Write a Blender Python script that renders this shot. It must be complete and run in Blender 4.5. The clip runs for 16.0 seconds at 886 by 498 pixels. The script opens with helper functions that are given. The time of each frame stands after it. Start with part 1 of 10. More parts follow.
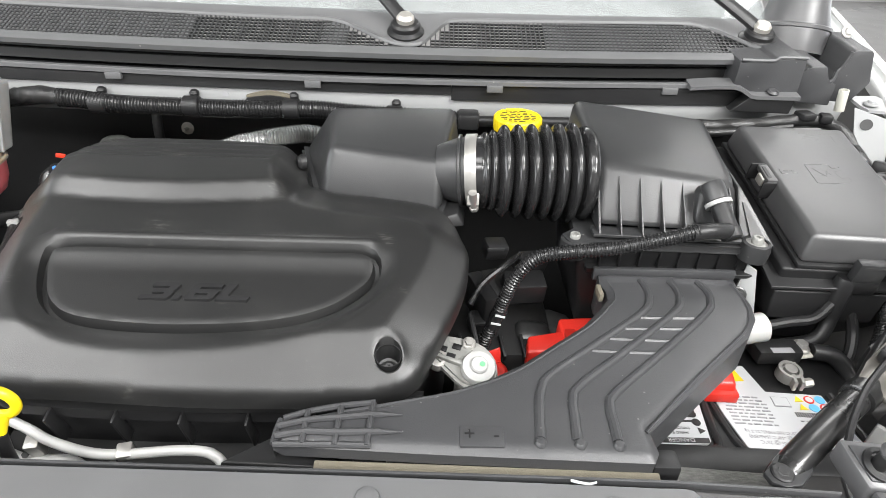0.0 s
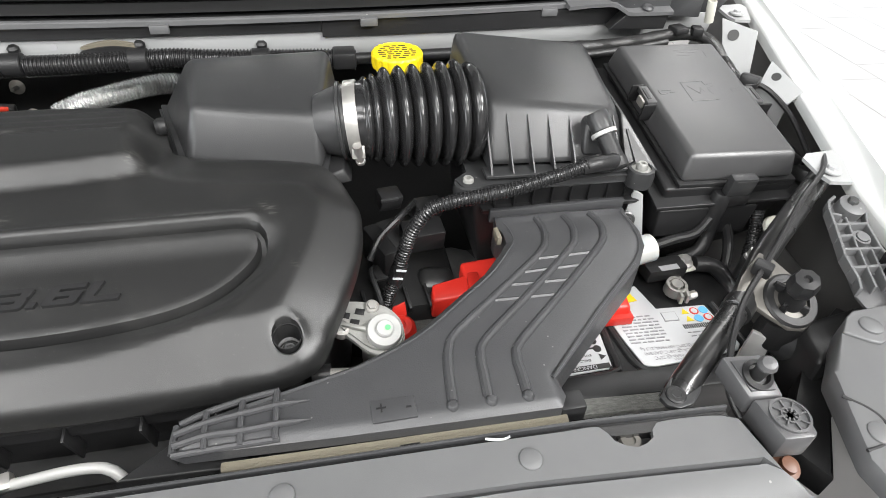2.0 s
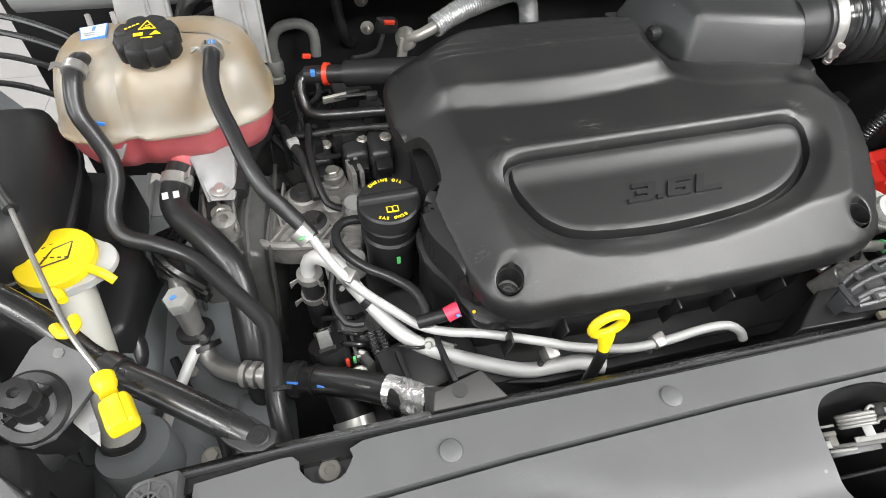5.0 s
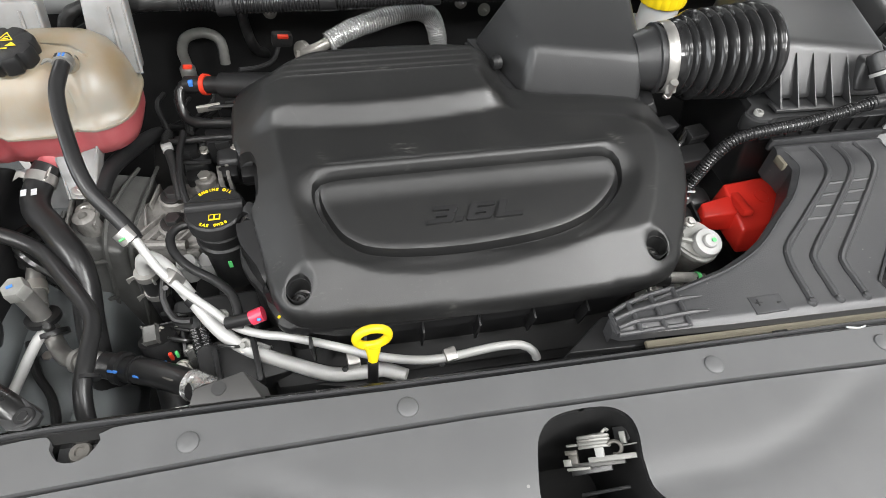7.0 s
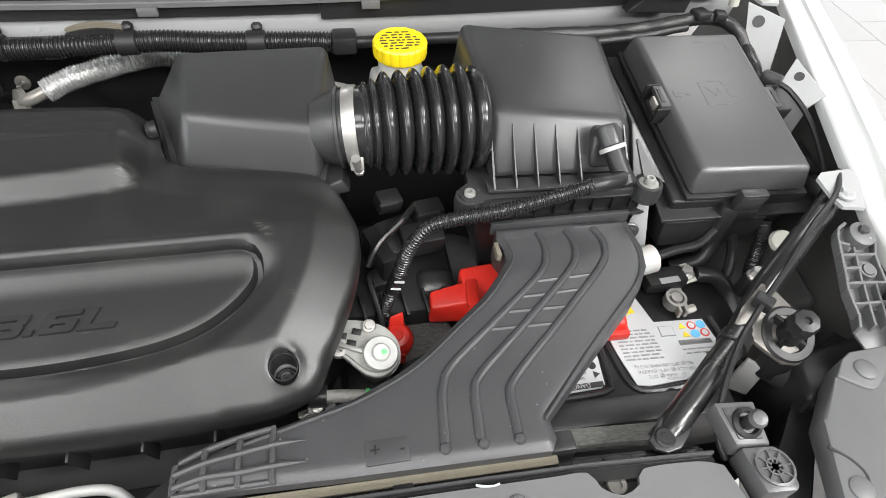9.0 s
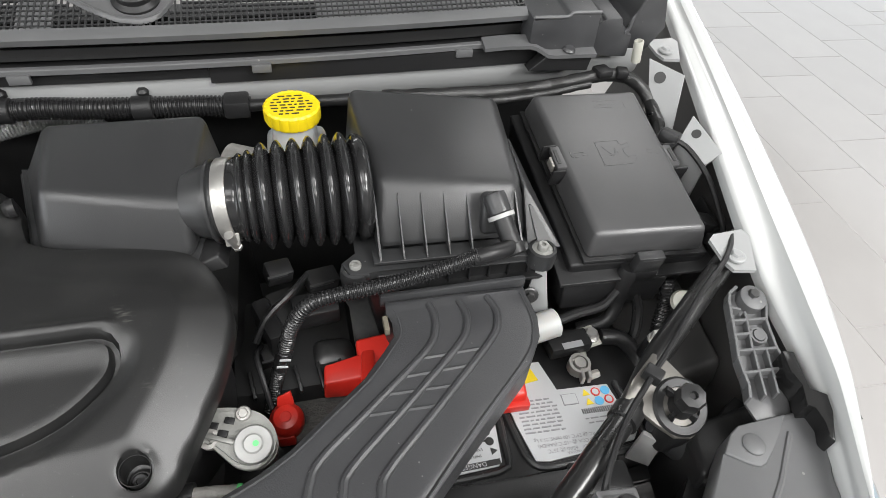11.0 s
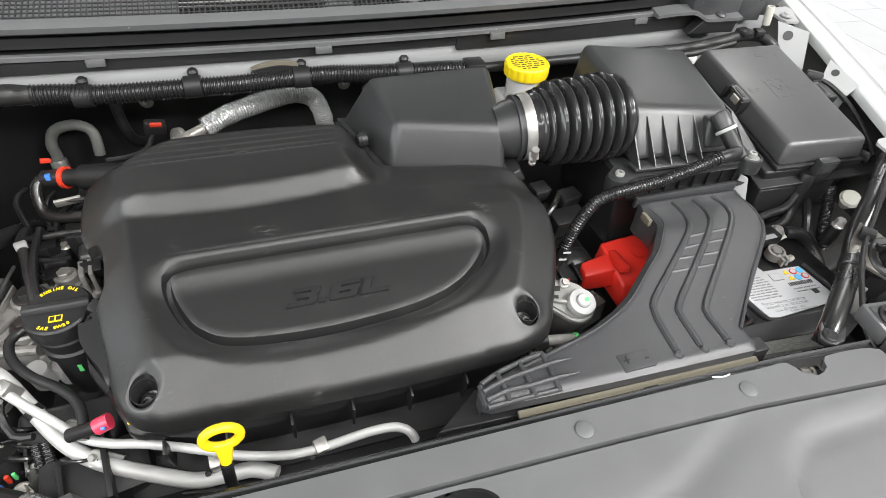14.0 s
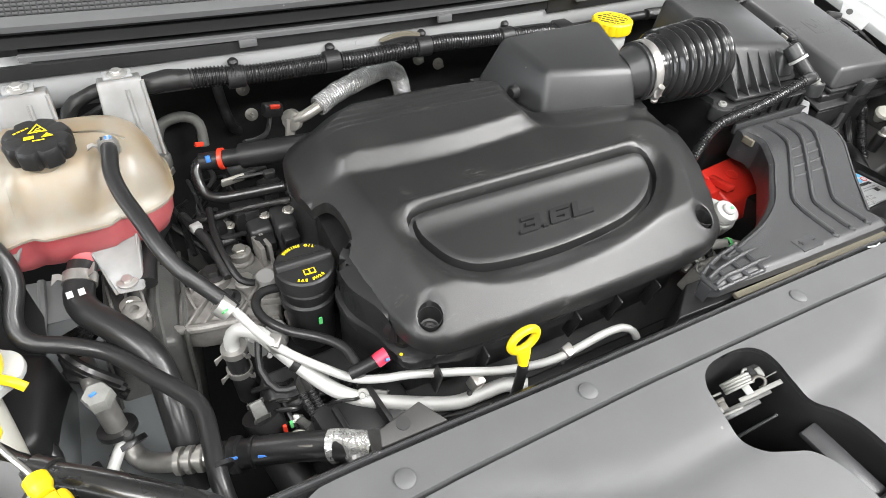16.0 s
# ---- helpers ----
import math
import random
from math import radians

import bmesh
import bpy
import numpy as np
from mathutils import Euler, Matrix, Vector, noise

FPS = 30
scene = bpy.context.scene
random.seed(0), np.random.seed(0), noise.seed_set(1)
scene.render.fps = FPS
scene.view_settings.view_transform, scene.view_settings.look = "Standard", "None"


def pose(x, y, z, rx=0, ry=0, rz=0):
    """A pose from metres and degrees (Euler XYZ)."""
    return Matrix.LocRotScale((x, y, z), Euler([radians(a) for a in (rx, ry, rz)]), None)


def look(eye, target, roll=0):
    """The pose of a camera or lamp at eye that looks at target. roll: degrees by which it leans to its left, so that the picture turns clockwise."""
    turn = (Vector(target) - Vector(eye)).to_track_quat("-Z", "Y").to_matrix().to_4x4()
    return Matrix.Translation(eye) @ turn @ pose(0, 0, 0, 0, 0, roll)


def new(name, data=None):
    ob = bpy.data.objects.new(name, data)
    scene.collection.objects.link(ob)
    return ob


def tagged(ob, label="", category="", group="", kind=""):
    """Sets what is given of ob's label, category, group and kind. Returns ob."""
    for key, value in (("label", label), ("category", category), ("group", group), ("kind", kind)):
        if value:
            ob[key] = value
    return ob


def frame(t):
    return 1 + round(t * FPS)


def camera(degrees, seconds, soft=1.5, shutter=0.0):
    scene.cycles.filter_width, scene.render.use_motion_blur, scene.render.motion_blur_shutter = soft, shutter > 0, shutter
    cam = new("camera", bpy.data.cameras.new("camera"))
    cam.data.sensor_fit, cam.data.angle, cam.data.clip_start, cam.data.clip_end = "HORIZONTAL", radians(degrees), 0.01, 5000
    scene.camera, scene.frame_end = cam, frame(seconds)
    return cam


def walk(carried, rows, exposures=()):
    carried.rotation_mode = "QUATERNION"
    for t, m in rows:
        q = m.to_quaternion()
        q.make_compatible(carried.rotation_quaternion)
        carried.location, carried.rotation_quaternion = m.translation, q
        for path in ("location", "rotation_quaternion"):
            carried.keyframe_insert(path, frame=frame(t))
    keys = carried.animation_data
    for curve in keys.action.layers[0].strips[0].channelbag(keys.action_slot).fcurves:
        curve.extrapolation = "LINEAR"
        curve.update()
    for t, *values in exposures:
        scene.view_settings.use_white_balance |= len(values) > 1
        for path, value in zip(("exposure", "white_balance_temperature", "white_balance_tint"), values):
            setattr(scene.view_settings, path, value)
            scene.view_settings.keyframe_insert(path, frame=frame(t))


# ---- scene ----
cam = camera(74.9, 16.0, soft=0.8)
METRES, EYE, TILT, LEAN, TURN = 2.15, 1.37, -33.0, -1.8, 0.0
ROWS = [
    (0.0, 0.0, 0.0, 0.0, 0.0, 0.0, -0.0),
    (0.5, 0.0138, 0.0191, 0.0066, -0.18, -0.23, 0.1),
    (1.0, 0.03, 0.016, 0.0105, -1.04, -1.69, 0.56),
    (1.5, 0.0168, 0.0091, 0.0152, -5.55, -4.71, 3.37),
    (2.0, 0.0061, 0.0121, 0.0164, -9.93, -8.49, 5.88),
    (2.5, -0.0297, 0.0048, 0.0177, -12.74, -11.35, 7.33),
    (3.0, -0.0891, 0.0039, 0.0171, -13.68, -12.27, 8.0),
    (3.5, -0.163, 0.0165, 0.0226, -13.63, -14.34, 8.19),
    (4.0, -0.2238, 0.0252, 0.0334, -13.33, -16.53, 8.43),
    (4.2, -0.2342, 0.0266, 0.0388, -13.13, -16.97, 8.41),
    (5.2, -0.255, 0.0215, 0.048, -11.8, -17.7, 7.6),
    (6.3, -0.2359, 0.0103, 0.0539, -10.08, -17.68, 6.56),
    (6.5, -0.217, 0.0037, 0.0534, -9.81, -17.55, 6.07),
    (7.0, -0.1575, -0.011, 0.0477, -8.86, -17.45, 5.3),
    (7.5, -0.1169, -0.0144, 0.0464, -8.9, -17.23, 5.01),
    (8.0, -0.0682, 0.0007, 0.0495, -9.06, -16.49, 4.7),
    (8.5, -0.0232, 0.0181, 0.0555, -9.12, -16.31, 4.33),
    (9.0, 0.0137, 0.024, 0.0579, -9.32, -15.95, 4.36),
    (9.5, 0.0504, 0.0297, 0.0608, -9.77, -14.97, 4.49),
    (10.0, 0.0647, 0.0315, 0.0677, -10.37, -13.73, 4.65),
    (10.2, 0.0582, 0.0366, 0.0714, -12.01, -14.17, 4.23),
    (11.2, 0.0570, 0.0300, 0.0710, -12.3, -12.9, 5.3),
    (12.3, 0.0484, 0.0209, 0.0679, -12.57, -11.54, 6.35),
    (12.5, 0.0437, 0.0179, 0.067, -12.83, -11.5, 6.45),
    (13.0, 0.015, 0.0072, 0.0626, -13.85, -11.27, 7.09),
    (13.5, -0.047, -0.0033, 0.0535, -14.65, -11.2, 7.67),
    (14.0, -0.1199, -0.0113, 0.0445, -15.36, -11.3, 8.21),
    (14.5, -0.16, -0.0097, 0.0456, -15.74, -11.21, 8.55),
    (15.0, -0.1997, -0.0085, 0.0472, -17.45, -11.3, 9.76),
    (15.5, -0.2408, -0.0026, 0.0412, -22.49, -12.27, 12.62),
    (16.0, -0.2702, 0.0025, 0.0426, -24.55, -12.75, 13.71),
]
EXPOSURES = [(0.0, 0.49), (0.5, 0.63), (1.0, 0.52), (1.5, 0.43), (2.0, 0.36), (2.5, 0.25), (3.0, 0.26), (4.0, 0.33), (5.2, 0.20), (6.5, 0.09), (7.0, 0.10), (7.5, 0.13), (8.0, 0.23), (8.5, 0.23), (9.0, 0.25),
             (9.5, 0.15), (10.0, -0.11), (11.2, -0.14), (12.5, -0.14), (13.0, -0.10), (13.5, 0.0), (14.0, 0.24), (14.5, 0.34), (15.0, 0.45), (15.5, 0.46), (16.0, 0.46)]
walk(cam, [(t, pose(0, 0, EYE, TILT, LEAN, TURN) @ pose(METRES * x, METRES * y, METRES * z, 90 + pitch, roll, yaw)) for t, x, y, z, yaw, pitch, roll in ROWS], EXPOSURES)

# ---- world and lights: a white showroom with ceiling panels, a window wall and an added west fill lamp ----
world = bpy.data.worlds.new("world")
world.use_nodes = True
scene.world = world
world.node_tree.nodes["Background"].inputs[0].default_value = (0.80, 0.88, 1.0, 1)
world.node_tree.nodes["Background"].inputs[1].default_value = 0.2


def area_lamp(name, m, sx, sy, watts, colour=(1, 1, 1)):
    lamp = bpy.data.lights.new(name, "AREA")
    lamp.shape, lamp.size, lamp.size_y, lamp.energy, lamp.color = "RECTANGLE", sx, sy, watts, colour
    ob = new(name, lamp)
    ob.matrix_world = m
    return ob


for lx, ly, lw in ((-2.6, -0.9, 90), (-0.2, -0.9, 36), (2.2, -0.9, 165), (-2.6, -2.6, 110), (-0.2, -2.6, 80), (2.2, -2.6, 230),
                   (-2.6, 3.0, 40), (-0.2, 3.6, 60), (2.1, 2.2, 30), (3.2, 4.2, 32)):
    area_lamp("ceiling_panel_light", pose(lx, ly, 3.55), 1.6, 0.9, 0.86 * lw, (1.0, 0.995, 0.985))
# unseen fill lamp, added to brighten the cover's left-facing slopes
area_lamp("window_and_fill_light", look((-6.85, -0.6, 1.7), (0, 0.2, 1.2)), 7.4, 2.2, 280, (0.95, 0.98, 1.0))
area_lamp("window_and_fill_light", look((6.6, 5.3, 1.6), (0, 4.6, 0.6)), 6.0, 2.6, 95, (0.95, 0.98, 1.0))


# ---- materials ----
def mat(name, col, rough=0.5, metal=0.0, var=0.12, scale=25, bump=0.05, bscale=600, rvar=0.08, dust=0.0, dustscale=160, spec=0.5,
        trans=0.0, coat=0.0, sub=0.0, streak=None, col2=None, scuff=0.0, speck=0.12):
    """A surface with broad variation, fine relief, uneven gloss and optional dust specks. Sizes are per metre."""
    m = bpy.data.materials.new(name)
    m.use_nodes = True
    nt = m.node_tree
    b = nt.nodes["Principled BSDF"]
    n = lambda kind: nt.nodes.new(kind)
    L = nt.links.new
    tc = n("ShaderNodeTexCoord")
    big = n("ShaderNodeTexNoise")
    big.inputs["Scale"].default_value, big.inputs["Detail"].default_value = scale, 5
    if streak:
        mp = n("ShaderNodeMapping")
        mp.inputs["Scale"].default_value = streak
        L(tc.outputs["Object"], mp.inputs["Vector"])
        L(mp.outputs[0], big.inputs["Vector"])
    else:
        L(tc.outputs["Object"], big.inputs["Vector"])
    mix = n("ShaderNodeMix")
    mix.data_type = "RGBA"
    mix.inputs[6].default_value = (*[max(0, c * (1 - var)) for c in col], 1)
    mix.inputs[7].default_value = (*[min(1, c * (1 + var)) for c in col], 1)
    if col2:
        mix.inputs[6].default_value, mix.inputs[7].default_value = (*col, 1), (*col2, 1)
        con = n("ShaderNodeMapRange")
        con.inputs[1].default_value, con.inputs[2].default_value = 0.36, 0.64
        L(big.outputs[0], con.inputs[0])
        L(con.outputs[0], mix.inputs[0])
    else:
        L(big.outputs[0], mix.inputs[0])
    out = mix.outputs[2]
    if dust > 0:
        vo = n("ShaderNodeTexVoronoi")
        vo.inputs["Scale"].default_value = dustscale
        L(tc.outputs["Object"], vo.inputs["Vector"])
        small = n("ShaderNodeMath"); small.operation = "LESS_THAN"; small.inputs[1].default_value = speck
        L(vo.outputs["Distance"], small.inputs[0])
        sep = n("ShaderNodeSeparateColor")
        L(vo.outputs["Color"], sep.inputs[0])
        few = n("ShaderNodeMath"); few.operation = "LESS_THAN"; few.inputs[1].default_value = dust
        L(sep.outputs[0], few.inputs[0])
        both = n("ShaderNodeMath"); both.operation = "MULTIPLY"
        L(small.outputs[0], both.inputs[0]); L(few.outputs[0], both.inputs[1])
        film = n("ShaderNodeTexNoise"); film.inputs["Scale"].default_value, film.inputs["Detail"].default_value = 14, 8
        L(tc.outputs["Object"], film.inputs["Vector"])
        rmp = n("ShaderNodeMapRange"); rmp.inputs[1].default_value, rmp.inputs[2].default_value = 0.52, 0.78
        rmp.inputs[3].default_value, rmp.inputs[4].default_value = 0.0, min(0.02, dust)
        L(film.outputs[0], rmp.inputs[0])
        amt = n("ShaderNodeMath"); amt.operation = "MULTIPLY_ADD"; amt.inputs[1].default_value = 0.32
        L(both.outputs[0], amt.inputs[0]); L(rmp.outputs[0], amt.inputs[2])
        mx2 = n("ShaderNodeMix"); mx2.data_type = "RGBA"
        mx2.inputs[7].default_value = (0.42, 0.41, 0.39, 1)
        L(amt.outputs[0], mx2.inputs[0]); L(out, mx2.inputs[6])
        out = mx2.outputs[2]
    if scuff > 0:  # pale rubbed patches, each broken up by fine scratches
        place = n("ShaderNodeTexNoise"); place.inputs["Scale"].default_value, place.inputs["Detail"].default_value = 17, 2
        lines = n("ShaderNodeMapping"); lines.inputs["Scale"].default_value = (90, 420, 200); lines.inputs["Rotation"].default_value = (0, 0, 0.5)
        fibre = n("ShaderNodeTexNoise"); fibre.inputs["Scale"].default_value, fibre.inputs["Detail"].default_value = 1.0, 4
        L(tc.outputs["Object"], place.inputs["Vector"]); L(tc.outputs["Object"], lines.inputs["Vector"]); L(lines.outputs[0], fibre.inputs["Vector"])
        pm = n("ShaderNodeMapRange"); pm.inputs[1].default_value, pm.inputs[2].default_value = 0.66, 0.76
        fm = n("ShaderNodeMapRange"); fm.inputs[1].default_value, fm.inputs[2].default_value, fm.inputs[4].default_value = 0.5, 0.72, scuff * 2.4
        L(place.outputs[0], pm.inputs[0]); L(fibre.outputs[0], fm.inputs[0])
        am = n("ShaderNodeMath"); am.operation = "MULTIPLY"
        L(pm.outputs[0], am.inputs[0]); L(fm.outputs[0], am.inputs[1])
        mx3 = n("ShaderNodeMix"); mx3.data_type = "RGBA"; mx3.inputs[7].default_value = (0.40, 0.39, 0.36, 1)
        L(am.outputs[0], mx3.inputs[0]); L(out, mx3.inputs[6])
        out = mx3.outputs[2]
    L(out, b.inputs["Base Color"])
    fine = n("ShaderNodeTexNoise")
    fine.inputs["Scale"].default_value, fine.inputs["Detail"].default_value = bscale, 3
    L(tc.outputs["Object"], fine.inputs["Vector"])
    rr = n("ShaderNodeMapRange")
    rr.inputs[3].default_value, rr.inputs[4].default_value = max(0.02, rough - rvar), min(1, rough + rvar)
    L(big.outputs[0], rr.inputs[0])
    L(rr.outputs[0], b.inputs["Roughness"])
    if bump > 0:
        bp = n("ShaderNodeBump")
        bp.inputs["Strength"].default_value, bp.inputs["Distance"].default_value = bump, 0.001
        L(fine.outputs[0], bp.inputs["Height"])
        L(bp.outputs[0], b.inputs["Normal"])
    b.inputs["Metallic"].default_value = metal
    b.inputs["Specular IOR Level"].default_value = spec
    b.inputs["Transmission Weight"].default_value = trans
    b.inputs["Coat Weight"].default_value = coat
    if sub:
        b.inputs["Subsurface Weight"].default_value = sub
        b.inputs["Subsurface Radius"].default_value = (0.03, 0.02, 0.015)
        b.inputs["Subsurface Scale"].default_value = 0.5
    return m


COVER = mat("cover_plastic", (0.0130, 0.0131, 0.0131), 0.375, var=0.04, bump=0.12, bscale=1300, dust=0.20, dustscale=400, spec=0.56, rvar=0.03, scuff=0.12, speck=0.11)
PANEL = mat("panel_plastic", (0.098, 0.099, 0.101), 0.48, bump=0.10, bscale=1600, dust=0.02, dustscale=90)
DUCT = mat("duct_plastic", (0.040, 0.0405, 0.0425), 0.38, bump=0.2, bscale=800, dust=0.09, dustscale=150)
BLACK = mat("black_plastic", (0.015, 0.015, 0.0155), 0.40, bump=0.15, bscale=700, spec=0.34)
BOXB = mat("satin_box_plastic", (0.027, 0.0274, 0.0282), 0.33, bump=0.15, bscale=900, dust=0.012, dustscale=140)
# lid plastic lightened: part of the ceiling's reflection sits in its base colour
LIDB = mat("lid_reflection_plastic", (0.052, 0.052, 0.053), 0.33, bump=0.12, bscale=1300, dust=0.012, dustscale=140, spec=0.6)
BROWNPLUG = mat("brown_plastic", (0.11, 0.05, 0.03), 0.45, var=0.1)
RUBBER = mat("rubber", (0.017, 0.017, 0.0175), 0.31, bump=0.12, bscale=500)
BELLOWS = mat("moulded_bellows_rubber", (0.017, 0.017, 0.0175), 0.17, bump=0.03, bscale=500)
CONDUIT = mat("conduit_plastic", (0.016, 0.016, 0.0165), 0.24, bump=0.05)
# near-black on purpose: holds the shade of the bay and openings in its colour
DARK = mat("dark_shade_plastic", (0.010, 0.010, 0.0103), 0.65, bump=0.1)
CAST = mat("cast_aluminium", (0.275, 0.265, 0.25), 0.5, metal=0.3, var=0.5, scale=80, bump=0.8, bscale=350, rvar=0.15)
ALU = mat("aluminium_pipe", (0.50, 0.50, 0.49), 0.52, metal=0.25, var=0.08, scale=40, bump=0.05, rvar=0.08)
STEEL = mat("steel", (0.55, 0.54, 0.52), 0.33, metal=0.75, var=0.15, scale=80, bump=0.05)
ZINC = mat("zinc_steel", (0.52, 0.50, 0.46), 0.4, metal=0.7, var=0.2, scale=70, bump=0.1)
BLKMETAL = mat("black_painted_steel", (0.014, 0.014, 0.014), 0.28, bump=0.04, coat=0.3)
DARKSTEEL = mat("dark_bolt_steel", (0.10, 0.10, 0.10), 0.4, metal=0.8, var=0.3, scale=120)
YELLOW = mat("yellow_plastic", (0.80, 0.60, 0.012), 0.38, var=0.05, bump=0.03)
RED = mat("red_plastic", (0.62, 0.028, 0.018), 0.36, var=0.1, bump=0.05)
ORANGERED = mat("red_clip_plastic", (0.62, 0.045, 0.02), 0.35, var=0.05)
PINK = mat("pink_cap_plastic", (0.75, 0.05, 0.10), 0.35, var=0.05)
WHITEPAINT = mat("white_car_paint", (0.50, 0.51, 0.505), 0.16, var=0.015, scale=8, bump=0.0, coat=0.6, rvar=0.03)
PRIMER = mat("white_body_paint", (0.29, 0.295, 0.295), 0.38, var=0.05, scale=20, bump=0.05)
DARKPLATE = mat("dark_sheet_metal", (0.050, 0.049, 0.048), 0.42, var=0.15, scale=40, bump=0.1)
TANK = mat("milky_tank_plastic", (0.285, 0.258, 0.215), 0.36, scale=13, bump=0.05, sub=0.7, col2=(0.265, 0.20, 0.122))
TANKWHITE = mat("milky_white_plastic", (0.44, 0.445, 0.435), 0.30, var=0.04, bump=0.03, sub=0.4)
COOLANT = mat("coolant_behind_plastic", (0.50, 0.13, 0.14), 0.34, col2=(0.42, 0.075, 0.085), scale=16, bump=0.03, sub=0.3)
LABELW = mat("white_label_paper", (0.52, 0.53, 0.54), 0.32, var=0.03, bump=0.02)
# print, and the painted darkness of small holes and slots
INK = mat("black_print_and_holes", (0.03, 0.03, 0.03), 0.5)
GREYINK = mat("grey_print", (0.28, 0.28, 0.29), 0.5)
BLUEINK = mat("blue_print", (0.12, 0.45, 0.75), 0.5)
BLUEMARK = mat("blue_paint_mark", (0.06, 0.22, 0.65), 0.5)
GREENMARK = mat("green_paint_mark", (0.10, 0.55, 0.16), 0.5)
FOIL = mat("foil_sleeve", (0.72, 0.72, 0.71), 0.2, metal=0.8, var=0.2, scale=150, bump=1.0, bscale=190)
BRAID = mat("braided_foil_sleeve", (0.85, 0.85, 0.84), 0.16, metal=0.7, var=0.35, scale=420, bump=1.0, bscale=420)
FOAM = mat("beige_foam", (0.125, 0.112, 0.083), 0.9, var=0.15, scale=120, bump=0.5, bscale=700)
GREYCAST = mat("dark_cast_metal", (0.115, 0.115, 0.11), 0.45, metal=0.3, var=0.35, scale=50, bump=0.4, bscale=350, rvar=0.12)
DULLALU = mat("dull_aluminium", (0.42, 0.41, 0.39), 0.36, metal=0.75, var=0.25, scale=60, bump=0.2, bscale=350, rvar=0.12)
VALVEGREY = mat("valve_grey_metal", (0.27, 0.27, 0.255), 0.45, metal=0.3, var=0.3, scale=70, bump=0.4, bscale=400, rvar=0.12)
PLATETAN = mat("bare_bracket_plate", (0.135, 0.128, 0.116), 0.42, metal=0.4, var=0.15, scale=40, bump=0.1)
TANKFROST = mat("frosted_plastic", (0.235, 0.235, 0.232), 0.34, col2=(0.18, 0.177, 0.173), scale=30, bump=0.04, sub=0.4)
CAPGREY = mat("grey_white_plastic", (0.35, 0.35, 0.342), 0.4, var=0.12, scale=60, bump=0.1)
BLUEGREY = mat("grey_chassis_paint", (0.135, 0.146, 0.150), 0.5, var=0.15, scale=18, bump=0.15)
FELT = mat("grey_felt", (0.115, 0.115, 0.108), 0.95, var=0.8, scale=160, bump=1.0, bscale=500, streak=(1, 4, 4))
CLOTH = mat("cloth_tape", (0.018, 0.018, 0.018), 0.36, bump=0.5, bscale=900)
GLASS = mat("windscreen_glass", (0.80, 0.84, 0.84), 0.03, bump=0, var=0.02, trans=0.9)
WALLW = mat("showroom_wall_paint", (0.55, 0.55, 0.545), 0.6, var=0.03, scale=3, bump=0.05, bscale=120)
CREAM = mat("cream_plastic", (0.40, 0.395, 0.35), 0.45, var=0.06)
LENS = mat("headlamp_lens", (0.30, 0.36, 0.40), 0.06, var=0.05, bump=0, coat=0.5, metal=0.3)
SOUNDER = mat("pale_grey_plastic", (0.075, 0.075, 0.077), 0.34, var=0.06, bump=0.15, bscale=800)
SEALBLACK = mat("gloss_seal", (0.012, 0.012, 0.012), 0.22, bump=0.03)


# ---- building helpers ----
def make(name, bm, material, sharp=34):
    bmesh.ops.recalc_face_normals(bm, faces=bm.faces)
    me = bpy.data.meshes.new(name)
    bm.to_mesh(me)
    bm.free()
    me.materials.append(material)
    for p in me.polygons:
        p.use_smooth = True
    me.set_sharp_from_angle(angle=radians(sharp))
    return new(name, me)


def thing(name, label, category, base=(0, 0, 0), group="", kind=""):
    ob = new(name)
    ob.empty_display_size = 0.02
    ob.location = base
    return tagged(ob, label, category, group, kind)


def whole(name, bm, material, label, category, group="", kind="", sharp=34):
    return tagged(make(name, bm, material, sharp), label, category, group, kind)


def part(name, bm, material, parent, label="", sharp=34):
    ob = make(name, bm, material, sharp)
    ob.parent = parent
    up = parent
    m = Matrix.Identity(4)
    while up:
        m = up.matrix_basis @ m if up.parent is None else up.matrix_parent_inverse @ up.matrix_basis @ m
        up = up.parent
    ob.matrix_parent_inverse = m.inverted()
    if label:
        ob["label"] = label
    return ob


def nudge(ob, dx, dy, dz=0.0):
    """Moves a finished thing with all its parts."""
    ob.location = ob.location + Vector((dx, dy, dz))


def V(*p):
    return Vector(p)


def add_box(bm, c, s, bevel=0.002, rot=(0, 0, 0), seg=2, taper=1.0):
    """A rounded block at c with sizes s, turned by rot degrees; taper scales its top."""
    g = bmesh.ops.create_cube(bm, size=1.0)
    vs = g["verts"]
    m = pose(*c, *rot)
    for v in vs:
        k = taper if v.co.z > 0 else 1.0
        v.co = m @ Vector((v.co.x * s[0] * k, v.co.y * s[1] * k, v.co.z * s[2]))
    if bevel > 0:
        es = list({e for v in vs for e in v.link_edges})
        bmesh.ops.bevel(bm, geom=es, offset=bevel, segments=seg, profile=0.5, affect="EDGES")
    return bm


def box(c, s, bevel=0.002, rot=(0, 0, 0), seg=2, taper=1.0):
    return add_box(bmesh.new(), c, s, bevel, rot, seg, taper)


